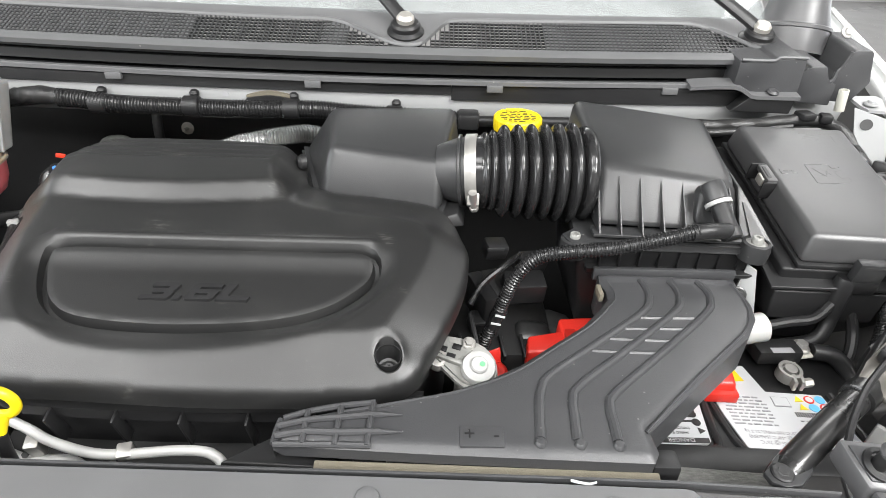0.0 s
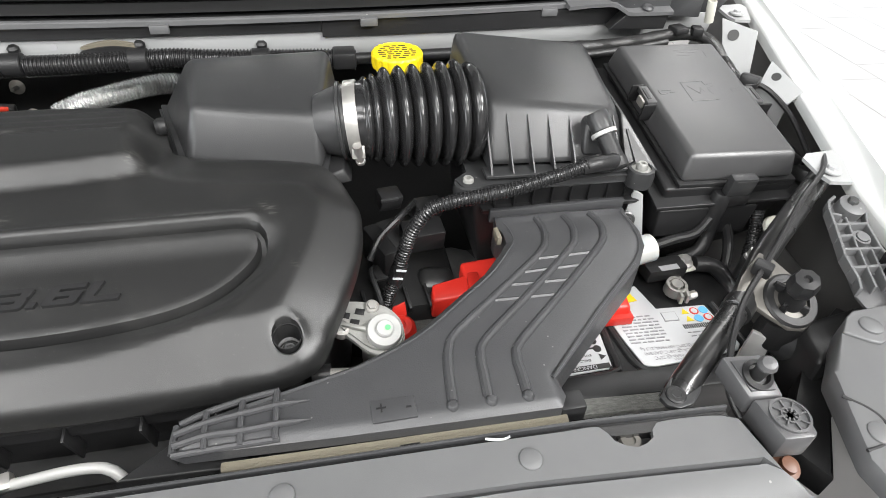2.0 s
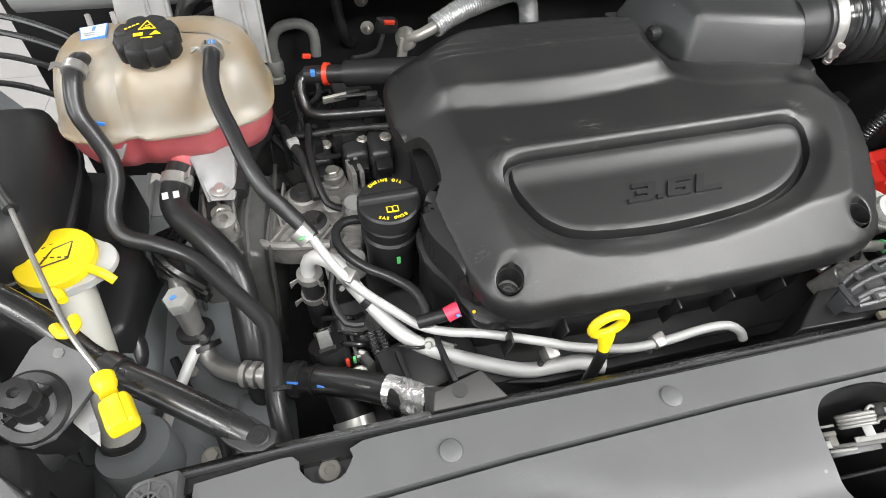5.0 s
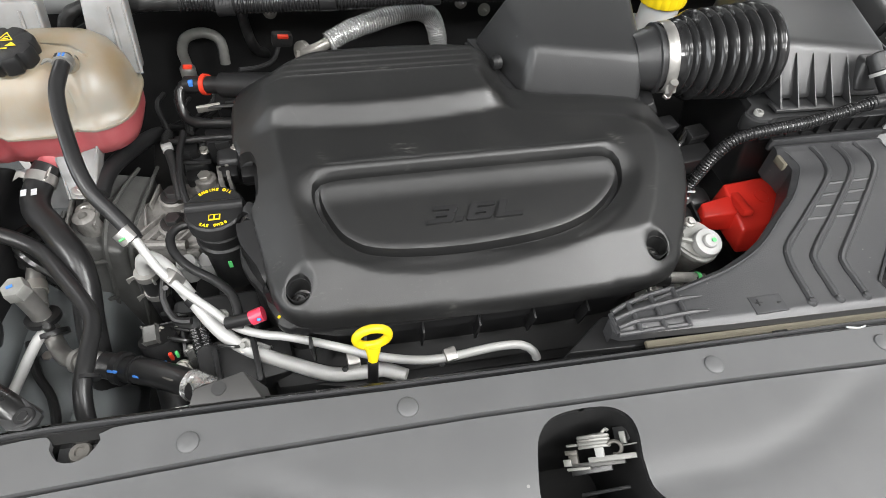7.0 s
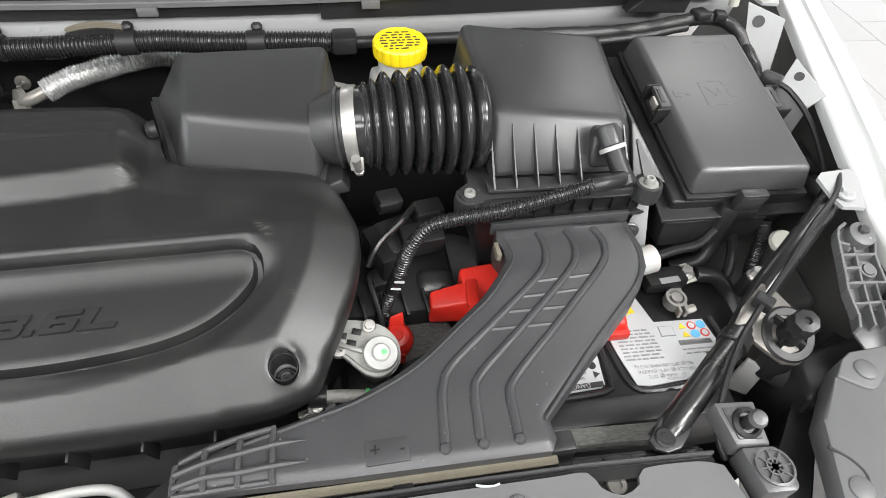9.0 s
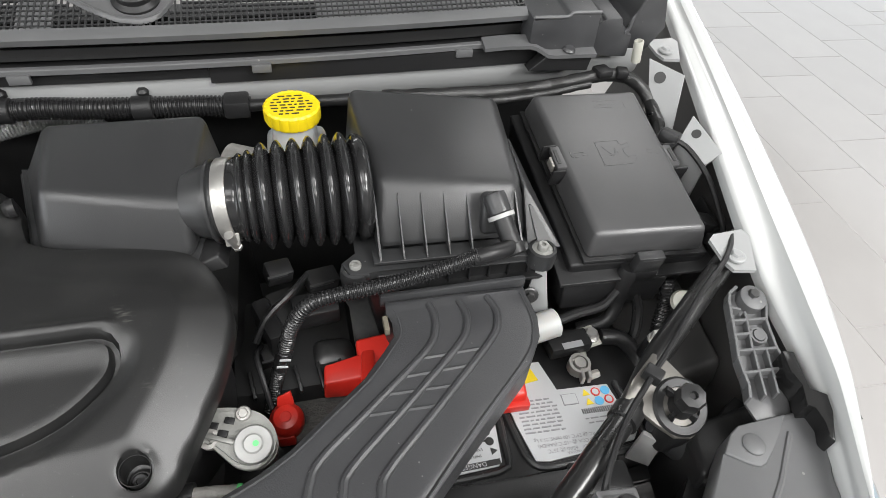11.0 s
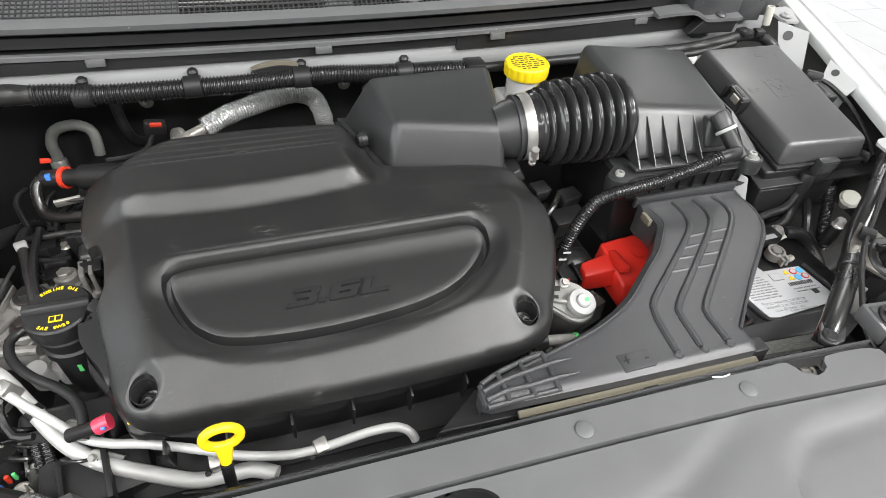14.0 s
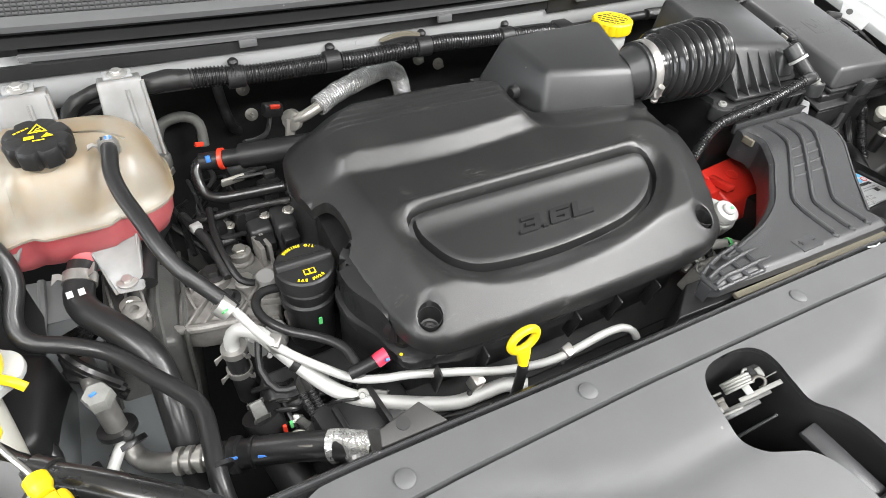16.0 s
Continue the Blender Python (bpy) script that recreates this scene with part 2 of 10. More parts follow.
def hexa(bottom, top, bevel=0.004, seg=3, bm=None):
    """A solid between two rings of equal count."""
    bm = bm or bmesh.new()
    lo = [bm.verts.new(p) for p in bottom]
    hi = [bm.verts.new(p) for p in top]
    n = len(lo)
    fs = [bm.faces.new(lo[::-1]), bm.faces.new(hi)]
    for i in range(n):
        fs.append(bm.faces.new((lo[i], lo[(i + 1) % n], hi[(i + 1) % n], hi[i])))
    if bevel > 0:
        es = list({e for f in fs for e in f.edges})
        bmesh.ops.bevel(bm, geom=es, offset=bevel, segments=seg, profile=0.5, affect="EDGES")
    return bm


def smooth_path(pts, step=0.006):
    """Catmull-Rom through the points, at about equal steps."""
    p = [Vector(q) for q in pts]
    p = [p[0] * 2 - p[1]] + p + [p[-1] * 2 - p[-2]]
    out = []
    for i in range(1, len(p) - 2):
        a, b, c, d = p[i - 1:i + 3]
        n = max(2, int((c - b).length / step))
        for k in range(n):
            t = k / n
            out.append(0.5 * ((2 * b) + (c - a) * t + (2 * a - 5 * b + 4 * c - d) * t * t + (3 * b - a - 3 * c + d) * t ** 3))
    out.append(p[-2])
    return out


def frames_of(path):
    t = [(path[min(i + 1, len(path) - 1)] - path[max(i - 1, 0)]).normalized() for i in range(len(path))]
    u = t[0].orthogonal().normalized()
    res = []
    for q in t:
        u = (u - q * u.dot(q)).normalized()
        res.append((q, u, q.cross(u)))
    return res


def tube(pts, r, seg=12, step=0.006, pitch=0.0, amp=0.0, bm=None, flat=1.0, rfun=None, wob=0.0):
    """A hose along the points. pitch and amp: its corrugation."""
    bm = bm or bmesh.new()
    if pitch:
        step = pitch / 5
    path = smooth_path(pts, step)
    fr = frames_of(path)
    rings = []
    dist = 0.0
    for i, (c, (t, u, w)) in enumerate(zip(path, fr)):
        if i:
            dist += (c - path[i - 1]).length
        rad = rfun(i / (len(path) - 1)) if rfun else r
        if pitch:
            s = math.sin(2 * math.pi * dist / pitch)
            rad += amp * max(-1, min(1, 1.8 * s))
        if wob:
            rad *= 1 + wob * noise.noise(c * 90)
        ring = []
        for k in range(seg):
            a = 2 * math.pi * k / seg
            rr = rad * (1 + wob * noise.noise(Vector((math.cos(a) * 2, math.sin(a) * 2, dist * 60)))) if wob else rad
            ring.append(bm.verts.new(c + u * (rr * math.cos(a)) + w * (rr * flat * math.sin(a))))
        rings.append(ring)
    for a, b in zip(rings, rings[1:]):
        for k in range(seg):
            bm.faces.new((a[k], a[(k + 1) % seg], b[(k + 1) % seg], b[k]))
    bm.faces.new(rings[0][::-1])
    bm.faces.new(rings[-1])
    return bm


def lathe(profile, origin, axis=(0, 0, 1), seg=24, lobes=0, depth=0.0, bm=None, turn=0.0):
    """Turns (radius, height) pairs about an axis; lobes cut that many flutes into the outer radii."""
    bm = bm or bmesh.new()
    ax = Vector(axis).normalized()
    u = ax.orthogonal().normalized()
    if abs(ax.z) > 0.9:
        u = (Vector((1, 0, 0)) - ax * ax.x).normalized()
    w = ax.cross(u)
    o = Vector(origin)
    big = max(r for r, _ in profile)
    rings = []
    for r, h in profile:
        ring = []
        for k in range(seg):
            a = 2 * math.pi * k / seg + turn
            rr = r
            if lobes and r > big * 0.8:
                rr = r - depth * max(0.0, math.cos(lobes * a)) ** 3
            ring.append(bm.verts.new(o + ax * h + u * (rr * math.cos(a)) + w * (rr * math.sin(a))))
        rings.append(ring)
    for a, b in zip(rings, rings[1:]):
        for k in range(seg):
            bm.faces.new((a[k], a[(k + 1) % seg], b[(k + 1) % seg], b[k]))
    if profile[0][0] > 1e-5:
        bm.faces.new(rings[0][::-1])
    if profile[-1][0] > 1e-5:
        bm.faces.new(rings[-1])
    bmesh.ops.remove_doubles(bm, verts=bm.verts, dist=1e-6)
    return bm


def bolt(origin, axis, r=0.006, h=0.006, washer=0.0, bm=None):
    bm = lathe([(r, 0), (r, h * 0.85), (r * 0.9, h), (0, h)], origin, axis, seg=6, bm=bm)
    if washer:
        lathe([(washer, -0.001), (washer, 0.001), (washer * 0.85, 0.002), (r, 0.002)], origin, axis, seg=20, bm=bm)
    return bm


def closed_curve(pts, step=0.004):
    """A smooth closed outline in the plane through the points."""
    n = len(pts)
    out = []
    for i in range(n):
        a, b, c, d = [Vector((*pts[(i + k) % n], 0)) for k in (-1, 0, 1, 2)]
        m = max(2, int((c - b).length / step))
        for k in range(m):
            t = k / m
            q = 0.5 * ((2 * b) + (c - a) * t + (2 * a - 5 * b + 4 * c - d) * t * t + (3 * b - a - 3 * c + d) * t ** 3)
            out.append((q.x, q.y))
    return out


def open_curve(pts, step=0.004):
    return [(q.x, q.y) for q in smooth_path([(x, y, 0) for x, y in pts], step)]


def inside(p, poly):
    x, y = p
    c = False
    j = len(poly) - 1
    for i in range(len(poly)):
        if (poly[i][1] > y) != (poly[j][1] > y) and x < (poly[j][0] - poly[i][0]) * (y - poly[i][1]) / (poly[j][1] - poly[i][1]) + poly[i][0]:
            c = not c
        j = i
    return c


def dist_to(poly, P, closed=True):
    """Distances of the points P (n, 2) from a polyline."""
    A = np.array(poly)
    B = np.roll(A, -1, 0)
    if not closed:
        A, B = A[:-1], B[:-1]
    best = np.full(len(P), 9.0)
    for a, b in zip(A, B):
        d = b - a
        k = np.clip(((P - a) @ d) / max(d @ d, 1e-12), 0, 1)
        best = np.minimum(best, np.hypot(*(P - a - k[:, None] * d).T))
    return best


def inside_many(P, poly):
    A = np.array(poly)
    B = np.roll(A, -1, 0)
    c = np.zeros(len(P), bool)
    for a, b in zip(A, B):
        if a[1] != b[1]:
            cross = (a[1] > P[:, 1]) != (b[1] > P[:, 1])
            c ^= cross & (P[:, 0] < (b[0] - a[0]) * (P[:, 1] - a[1]) / (b[1] - a[1]) + a[0])
    return c


def sheet(outline, height, spacing=0.006, lines=(), holes=(), skirt=None, paths=()):
    """A sheet over an outline in the plane: points on a grid, on the outline and on the lines; height(P) lifts them.
    skirt: how far (or to what level, as a function) the rim turns down."""
    from mathutils.geometry import delaunay_2d_cdt
    out = np.array(outline)
    lo, hi = out.min(0), out.max(0)
    gx, gy = np.meshgrid(np.arange(lo[0], hi[0], spacing), np.arange(lo[1], hi[1], spacing))
    gx[1::2] += spacing / 2
    G = np.stack([gx.ravel(), gy.ravel()], 1)
    G = G[inside_many(G, outline)]
    keep = dist_to(outline, G) > spacing * 0.55
    for l in lines:
        keep &= dist_to(l, G) > spacing * 0.5
    for l in paths:
        keep &= dist_to(l, G, False) > spacing * 0.45
    for h in holes:
        keep &= (dist_to(h, G) > spacing * 0.5) & ~inside_many(G, h)
    G = G[keep]
    pts = [Vector(p) for p in outline]
    edges = []
    faces = [list(range(len(outline)))]
    for l in (*lines, *holes):
        s = len(pts)
        pts += [Vector(p) for p in l]
        edges += [(s + i, s + (i + 1) % len(l)) for i in range(len(l))]
    for l in paths:
        s = len(pts)
        pts += [Vector(p) for p in l]
        edges += [(s + i, s + i + 1) for i in range(len(l) - 1)]
    pts += [Vector(p) for p in G]
    v, e, f, *_ = delaunay_2d_cdt(pts, edges, faces, 1, 1e-6)
    P = np.array([tuple(q) for q in v])
    Z = height(P)
    bm = bmesh.new()
    bv = [bm.verts.new((x, y, z)) for (x, y), z in zip(P, Z)]
    C = np.array([P[list(t)].mean(0) for t in f])
    ok = inside_many(C, outline)
    for h in holes:
        ok &= ~inside_many(C, h)
    for t, good in zip(f, ok):
        if good:
            try:
                bm.faces.new([bv[i] for i in t])
            except ValueError:
                pass
    for q in [q for q in bm.verts if not q.link_faces]:
        bm.verts.remove(q)
    if skirt is not None:
        rim = [ed for ed in bm.edges if len(ed.link_faces) == 1]
        g = bmesh.ops.extrude_edge_only(bm, edges=rim)
        for q in g["geom"]:
            if isinstance(q, bmesh.types.BMVert):
                q.co.z = skirt(q.co) if callable(skirt) else q.co.z - skirt
    return bm


def prism(outline, z0, z1, bevel=0.003, seg=2, bm=None):
    """A plate over an outline, between the levels z0 and z1 (numbers, or functions of x and y)."""
    f0 = z0 if callable(z0) else (lambda x, y: z0)
    f1 = z1 if callable(z1) else (lambda x, y: z1)
    return hexa([(x, y, f0(x, y)) for x, y in outline], [(x, y, f1(x, y)) for x, y in outline], bevel, seg, bm)


def smoothstep(a, b, x):
    t = np.clip((x - a) / (b - a), 0, 1)
    return t * t * (3 - 2 * t)


def words(text, m, size, material, parent, name="lettering", extrude=0.0004, shear=0.0, label="", space=1.0, bold=0.0):
    cu = bpy.data.curves.new(name, "FONT")
    cu.body, cu.size, cu.extrude, cu.shear, cu.space_character, cu.offset = text, size, extrude, shear, space, bold
    cu.align_x, cu.align_y = "CENTER", "CENTER"
    tmp = new("tmp_text", cu)
    dg = bpy.context.evaluated_depsgraph_get()
    dg.update()
    me = bpy.data.meshes.new_from_object(tmp.evaluated_get(dg))
    bpy.data.objects.remove(tmp)
    bm = bmesh.new()
    bm.from_mesh(me)
    bm.transform(m)
    bpy.data.meshes.remove(me)
    return part(name, bm, material, parent, label, sharp=30)


CX = -0.178  # the car's middle line


# ---- the showroom ----
def build_showroom():
    whole("wall_north", box((0, 9.1, 1.9), (14.4, 0.2, 4.0), 0), WALLW, "plain white showroom wall", "wall", kind="structure")
    whole("wall_south", box((0, -6.1, 1.9), (14.4, 0.2, 4.0), 0), WALLW, "plain white showroom wall", "wall", kind="structure")
    # west opening is invented, only to seat the fill lamp
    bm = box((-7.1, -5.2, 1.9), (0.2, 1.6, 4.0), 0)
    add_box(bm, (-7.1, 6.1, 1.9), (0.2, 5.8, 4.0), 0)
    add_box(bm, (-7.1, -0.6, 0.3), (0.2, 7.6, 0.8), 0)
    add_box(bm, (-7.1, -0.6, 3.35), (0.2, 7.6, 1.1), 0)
    whole("wall_west", bm, WALLW, "white showroom wall with an added opening for the fill lamp", "wall", kind="structure")
    bm = box((7.0, -2.05, 1.9), (0.2, 8.1, 4.0), 0)
    add_box(bm, (7.0, 8.8, 1.9), (0.2, 0.4, 4.0), 0)
    add_box(bm, (7.0, 5.3, 3.45), (0.2, 6.6, 0.9), 0)
    whole("wall_east", bm, WALLW, "white showroom wall with a wide window opening", "wall", kind="structure")
    whole("ceiling", box((0, 1.5, 3.8), (14.4, 15.4, 0.2), 0), WALLW, "plain white showroom ceiling", "ceiling", kind="structure")
    grout = mat("floor_grout", (0.350, 0.340, 0.333), 0.8, var=0.1)
    whole("floor", box((0, 1.5, -0.0510), (14.4, 15.4, 0.1), 0), grout, "pale grey floor under porcelain tiles", "floor", kind="structure")


build_showroom()


# ---- the car's body round the engine bay ----
def fender_z(y):
    return 1.07 + 0.12 * (y - 0.5)


def build_fender(side):
    """A white front fender: inner flange, crease, crown and outer skin, station by station."""
    st = [(0.222, 0.500, 0.502, 0.507), (0.245, 0.509, 0.513, 0.528), (0.29, 0.526, 0.533, 0.556), (0.33, 0.543, 0.551, 0.580), (0.38, 0.550, 0.563, 0.603),
          (0.43, 0.554, 0.577, 0.624), (0.48, 0.561, 0.590, 0.640), (0.53, 0.572, 0.604, 0.654), (0.63, 0.602, 0.632, 0.680),
          (0.72, 0.630, 0.656, 0.702), (0.84, 0.664, 0.687, 0.728), (0.98, 0.704, 0.722, 0.757), (1.25, 0.772, 0.787, 0.818)]
    t = thing("front_fender", "glossy white front fender beside the engine bay", "car fender", (CX + side * 0.78, 0.6, 0.5), group="front fenders")
    bands = {"inner_flange": (bmesh.new(), []), "outer_skin": (bmesh.new(), [])}
    for y, a, c, o in st:
        z = fender_z(y)
        w = o - c
        d = 0.012 * float(1 - smoothstep(0.44, 0.50, y))
        prof = [(a, z - 0.018 - d), (a, z - 0.004 - d), (a + 0.3 * (c - a), z - 0.001 - d), (a + 0.7 * (c - a), z - 0.001 - 0.7 * d), (c - 0.003, z + 0.001 - 0.3 * d), (c, z + 0.006),
                (c + 0.25 * w, z + 0.009), (c + 0.55 * w, z + 0.006), (c + 0.8 * w, z - 0.004), (o, z - 0.02), (o + 0.02, z - 0.06),
                (o + 0.045, z - 0.16), (o + 0.06, z - 0.34), (o + 0.055, z - 0.6)]
        for name, cut in (("inner_flange", prof[:6]), ("outer_skin", prof[5:])):
            bands[name][1].append([bands[name][0].verts.new((CX + side * (x - CX), y, zz)) for x, zz in cut])
    for name, (bm, rows) in bands.items():
        for r, s in zip(rows, rows[1:]):
            for i in range(len(r) - 1):
                bm.faces.new((r[i], r[i + 1], s[i + 1], s[i]))
        f = part(name, bm, WHITEPAINT, t, sharp=50)
        f.modifiers.new("smooth", "SUBSURF").levels = 1
        f.modifiers["smooth"].render_levels = 2
    return t


build_fender(1)
build_fender(-1)


def mirror_x(x, side):
    return CX + side * (x - CX)


def build_inner_fender(side):
    t = thing("inner_fender", "inner fender wall coloured dark for its shade, with pale brackets" if side > 0 else "pale grey painted inner fender wall with brackets", "body panel", (mirror_x(0.6, side), 0.6, 0.5), group="inner fenders")
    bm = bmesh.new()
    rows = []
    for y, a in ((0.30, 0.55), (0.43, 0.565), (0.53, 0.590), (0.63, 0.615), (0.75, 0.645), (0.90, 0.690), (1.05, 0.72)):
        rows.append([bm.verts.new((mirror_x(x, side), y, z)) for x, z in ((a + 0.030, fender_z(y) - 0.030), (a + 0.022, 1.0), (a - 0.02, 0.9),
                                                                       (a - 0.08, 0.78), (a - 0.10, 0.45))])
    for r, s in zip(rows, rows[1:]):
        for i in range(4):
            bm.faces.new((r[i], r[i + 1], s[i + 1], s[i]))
    # right copy is darker: the shade beside the fuse box is in its colour
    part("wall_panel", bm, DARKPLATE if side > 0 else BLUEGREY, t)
    # flange tabs with bolts along the fender's edge
    for y, x in ((0.476, 0.534), (0.826, 0.630)):
        z = fender_z(y) + 0.001
        o = [(mirror_x(x + a, side), y + b) for a, b in ((-0.018, -0.014), (-0.013, -0.026), (0.010, -0.030), (0.028, 0.012), (0.024, 0.022), (-0.011, 0.020), (-0.019, 0.014))]
        tab = part("fender_tab", prism(o, lambda a, b: fender_z(b) - 0.004, lambda a, b: fender_z(b), 0), PRIMER, t, "white painted tab")
        part("bolt", bolt((mirror_x(x - 0.004, side), y - 0.012, z), (0, 0, 1), 0.0055, 0.005, 0.010), PRIMER, tab)
        # discs coloured like the shade inside open holes
        part("hole_plug", lathe([(0.004, 0), (0.004, 0.0006), (0, 0.0006)], (mirror_x(x + 0.004, side), y + 0.018, z), (0, 0, 1), 14), INK, tab)
        part("hole_plug", lathe([(0.0028, 0), (0.0028, 0.0006), (0, 0.0006)], (mirror_x(x - 0.010, side), y + 0.016, z), (0, 0, 1), 14), INK, tab)
    # folded sheet metal with punched holes, drawn as discs in the dark of the hole: the small bracket and the gusset
    # behind it
    def plate(name, a, b, c, d, holes, parent=t):
        """A thin quad from four corners; holes at (u, v) with a radius."""
        a, b, c, d = [Vector((mirror_x(q[0], side), q[1], q[2])) for q in (a, b, c, d)]
        n = (b - a).cross(d - a).normalized()
        if n.y > 0:
            n = -n
        ob = part(name, hexa([tuple(q) for q in (a, b, c, d)], [tuple(q - n * 0.003) for q in (a, b, c, d)], 0.0006, 1), PRIMER, parent)
        for u, v, r in holes:
            p = a.lerp(b, u).lerp(d.lerp(c, u), v)
            part("hole_plug", lathe([(r, 0), (r, 0.0007), (0, 0.0007)], tuple(p), tuple(n), 16), INK, ob)
        return ob
    plate("bracket", (0.588, 0.668, 1.100), (0.602, 0.612, 1.082), (0.586, 0.612, 1.066), (0.566, 0.650, 1.076), ((0.30, 0.35, 0.0058), (0.68, 0.40, 0.0034)))
    plate("bracket_leg", (0.566, 0.650, 1.075), (0.586, 0.612, 1.065), (0.592, 0.622, 0.985), (0.570, 0.662, 0.985), ((0.55, 0.30, 0.0030),))
    plate("gusset", (0.588, 0.792, 1.112), (0.622, 0.752, 1.106), (0.606, 0.712, 1.035), (0.586, 0.742, 1.035), ((0.34, 0.20, 0.0078), (0.20, 0.80, 0.0036)))
    return t


build_inner_fender(1)
build_inner_fender(-1)


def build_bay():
    """The floor and walls that close the bay below the parts, near-black to hold its shade."""
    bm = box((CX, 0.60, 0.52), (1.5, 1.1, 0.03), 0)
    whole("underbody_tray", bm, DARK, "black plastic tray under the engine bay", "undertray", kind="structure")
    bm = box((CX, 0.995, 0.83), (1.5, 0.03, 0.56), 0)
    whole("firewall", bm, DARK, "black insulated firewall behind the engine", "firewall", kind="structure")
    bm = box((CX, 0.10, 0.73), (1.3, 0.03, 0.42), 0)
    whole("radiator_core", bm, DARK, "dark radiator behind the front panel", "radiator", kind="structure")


build_bay()


def cowl_y(x):
    return 0.795 + 0.10 * (x + 0.1) ** 2


def loft_x(profile, x0, x1, n, yfun, bm=None, closed=True):
    """A strip along the cowl: profile (y offset, z) carried along x."""
    bm = bm or bmesh.new()
    rings = []
    for i in range(n + 1):
        x = x0 + (x1 - x0) * i / n
        rings.append([bm.verts.new((x, yfun(x) + dy, z)) for dy, z in profile])
    k = len(profile)
    for a, b in zip(rings, rings[1:]):
        for j in range(k if closed else k - 1):
            bm.faces.new((a[j], b[j], b[(j + 1) % k], a[(j + 1) % k]))
    if closed:
        bm.faces.new(rings[0])
        bm.faces.new(rings[-1][::-1])
    return bm


def build_firewall_flange():
    t = thing("firewall_flange", "white painted firewall flange above the wiring", "body panel", (CX, 0.82, 1.08))
    f = lambda x: 0.806 + 0.05 * (x + 0.1) ** 2
    part("flange", loft_x([(0.012, 1.062), (0.004, 1.072), (0.0, 1.092), (0.002, 1.106), (0.010, 1.112), (0.05, 1.116), (0.05, 1.112), (0.014, 1.104), (0.010, 1.072)],
                          -0.86, 0.60, 60, f), PRIMER, t)
    part("dark_ledge", loft_x([(-0.004, 1.101), (-0.003, 1.122), (0.004, 1.124), (0.010, 1.108)], 0.02, 0.50, 24, f), BLACK, t, "black plastic ledge above the flange")
    part("dark_strip", loft_x([(-0.003, 1.1085), (-0.002, 1.122), (0.004, 1.123), (0.010, 1.1085)], -0.80, 0.0195, 40, f), BLACK, t, "black strip above the flange")
    for x in (-0.30, 0.02, 0.07):
        part("hole_plug", lathe([(0.004, 0), (0.004, 0.001), (0, 0.001)], (x, f(x) + 0.001, 1.098), (0, -1, 0.1), 14), GREYINK, t)
    o = closed_curve([(-0.27, 0), (-0.235, 0.008), (-0.20, 0), (-0.235, -0.006)], 0.004)
    part("rubber_plug", hexa([(x, f(x) - 0.001, 1.098 + y) for x, y in o], [(x, f(x) - 0.006, 1.098 + y * 0.9) for x, y in o], 0), FOAM, t, "tan oval rubber plug")
    part("plug_face", hexa([(x, f(x) - 0.004, 1.0945 + y * 0.8) for x, y in o], [(x, f(x) - 0.0085, 1.0945 + y * 0.7) for x, y in o], 0), RUBBER, t, "black plug face")


build_firewall_flange()


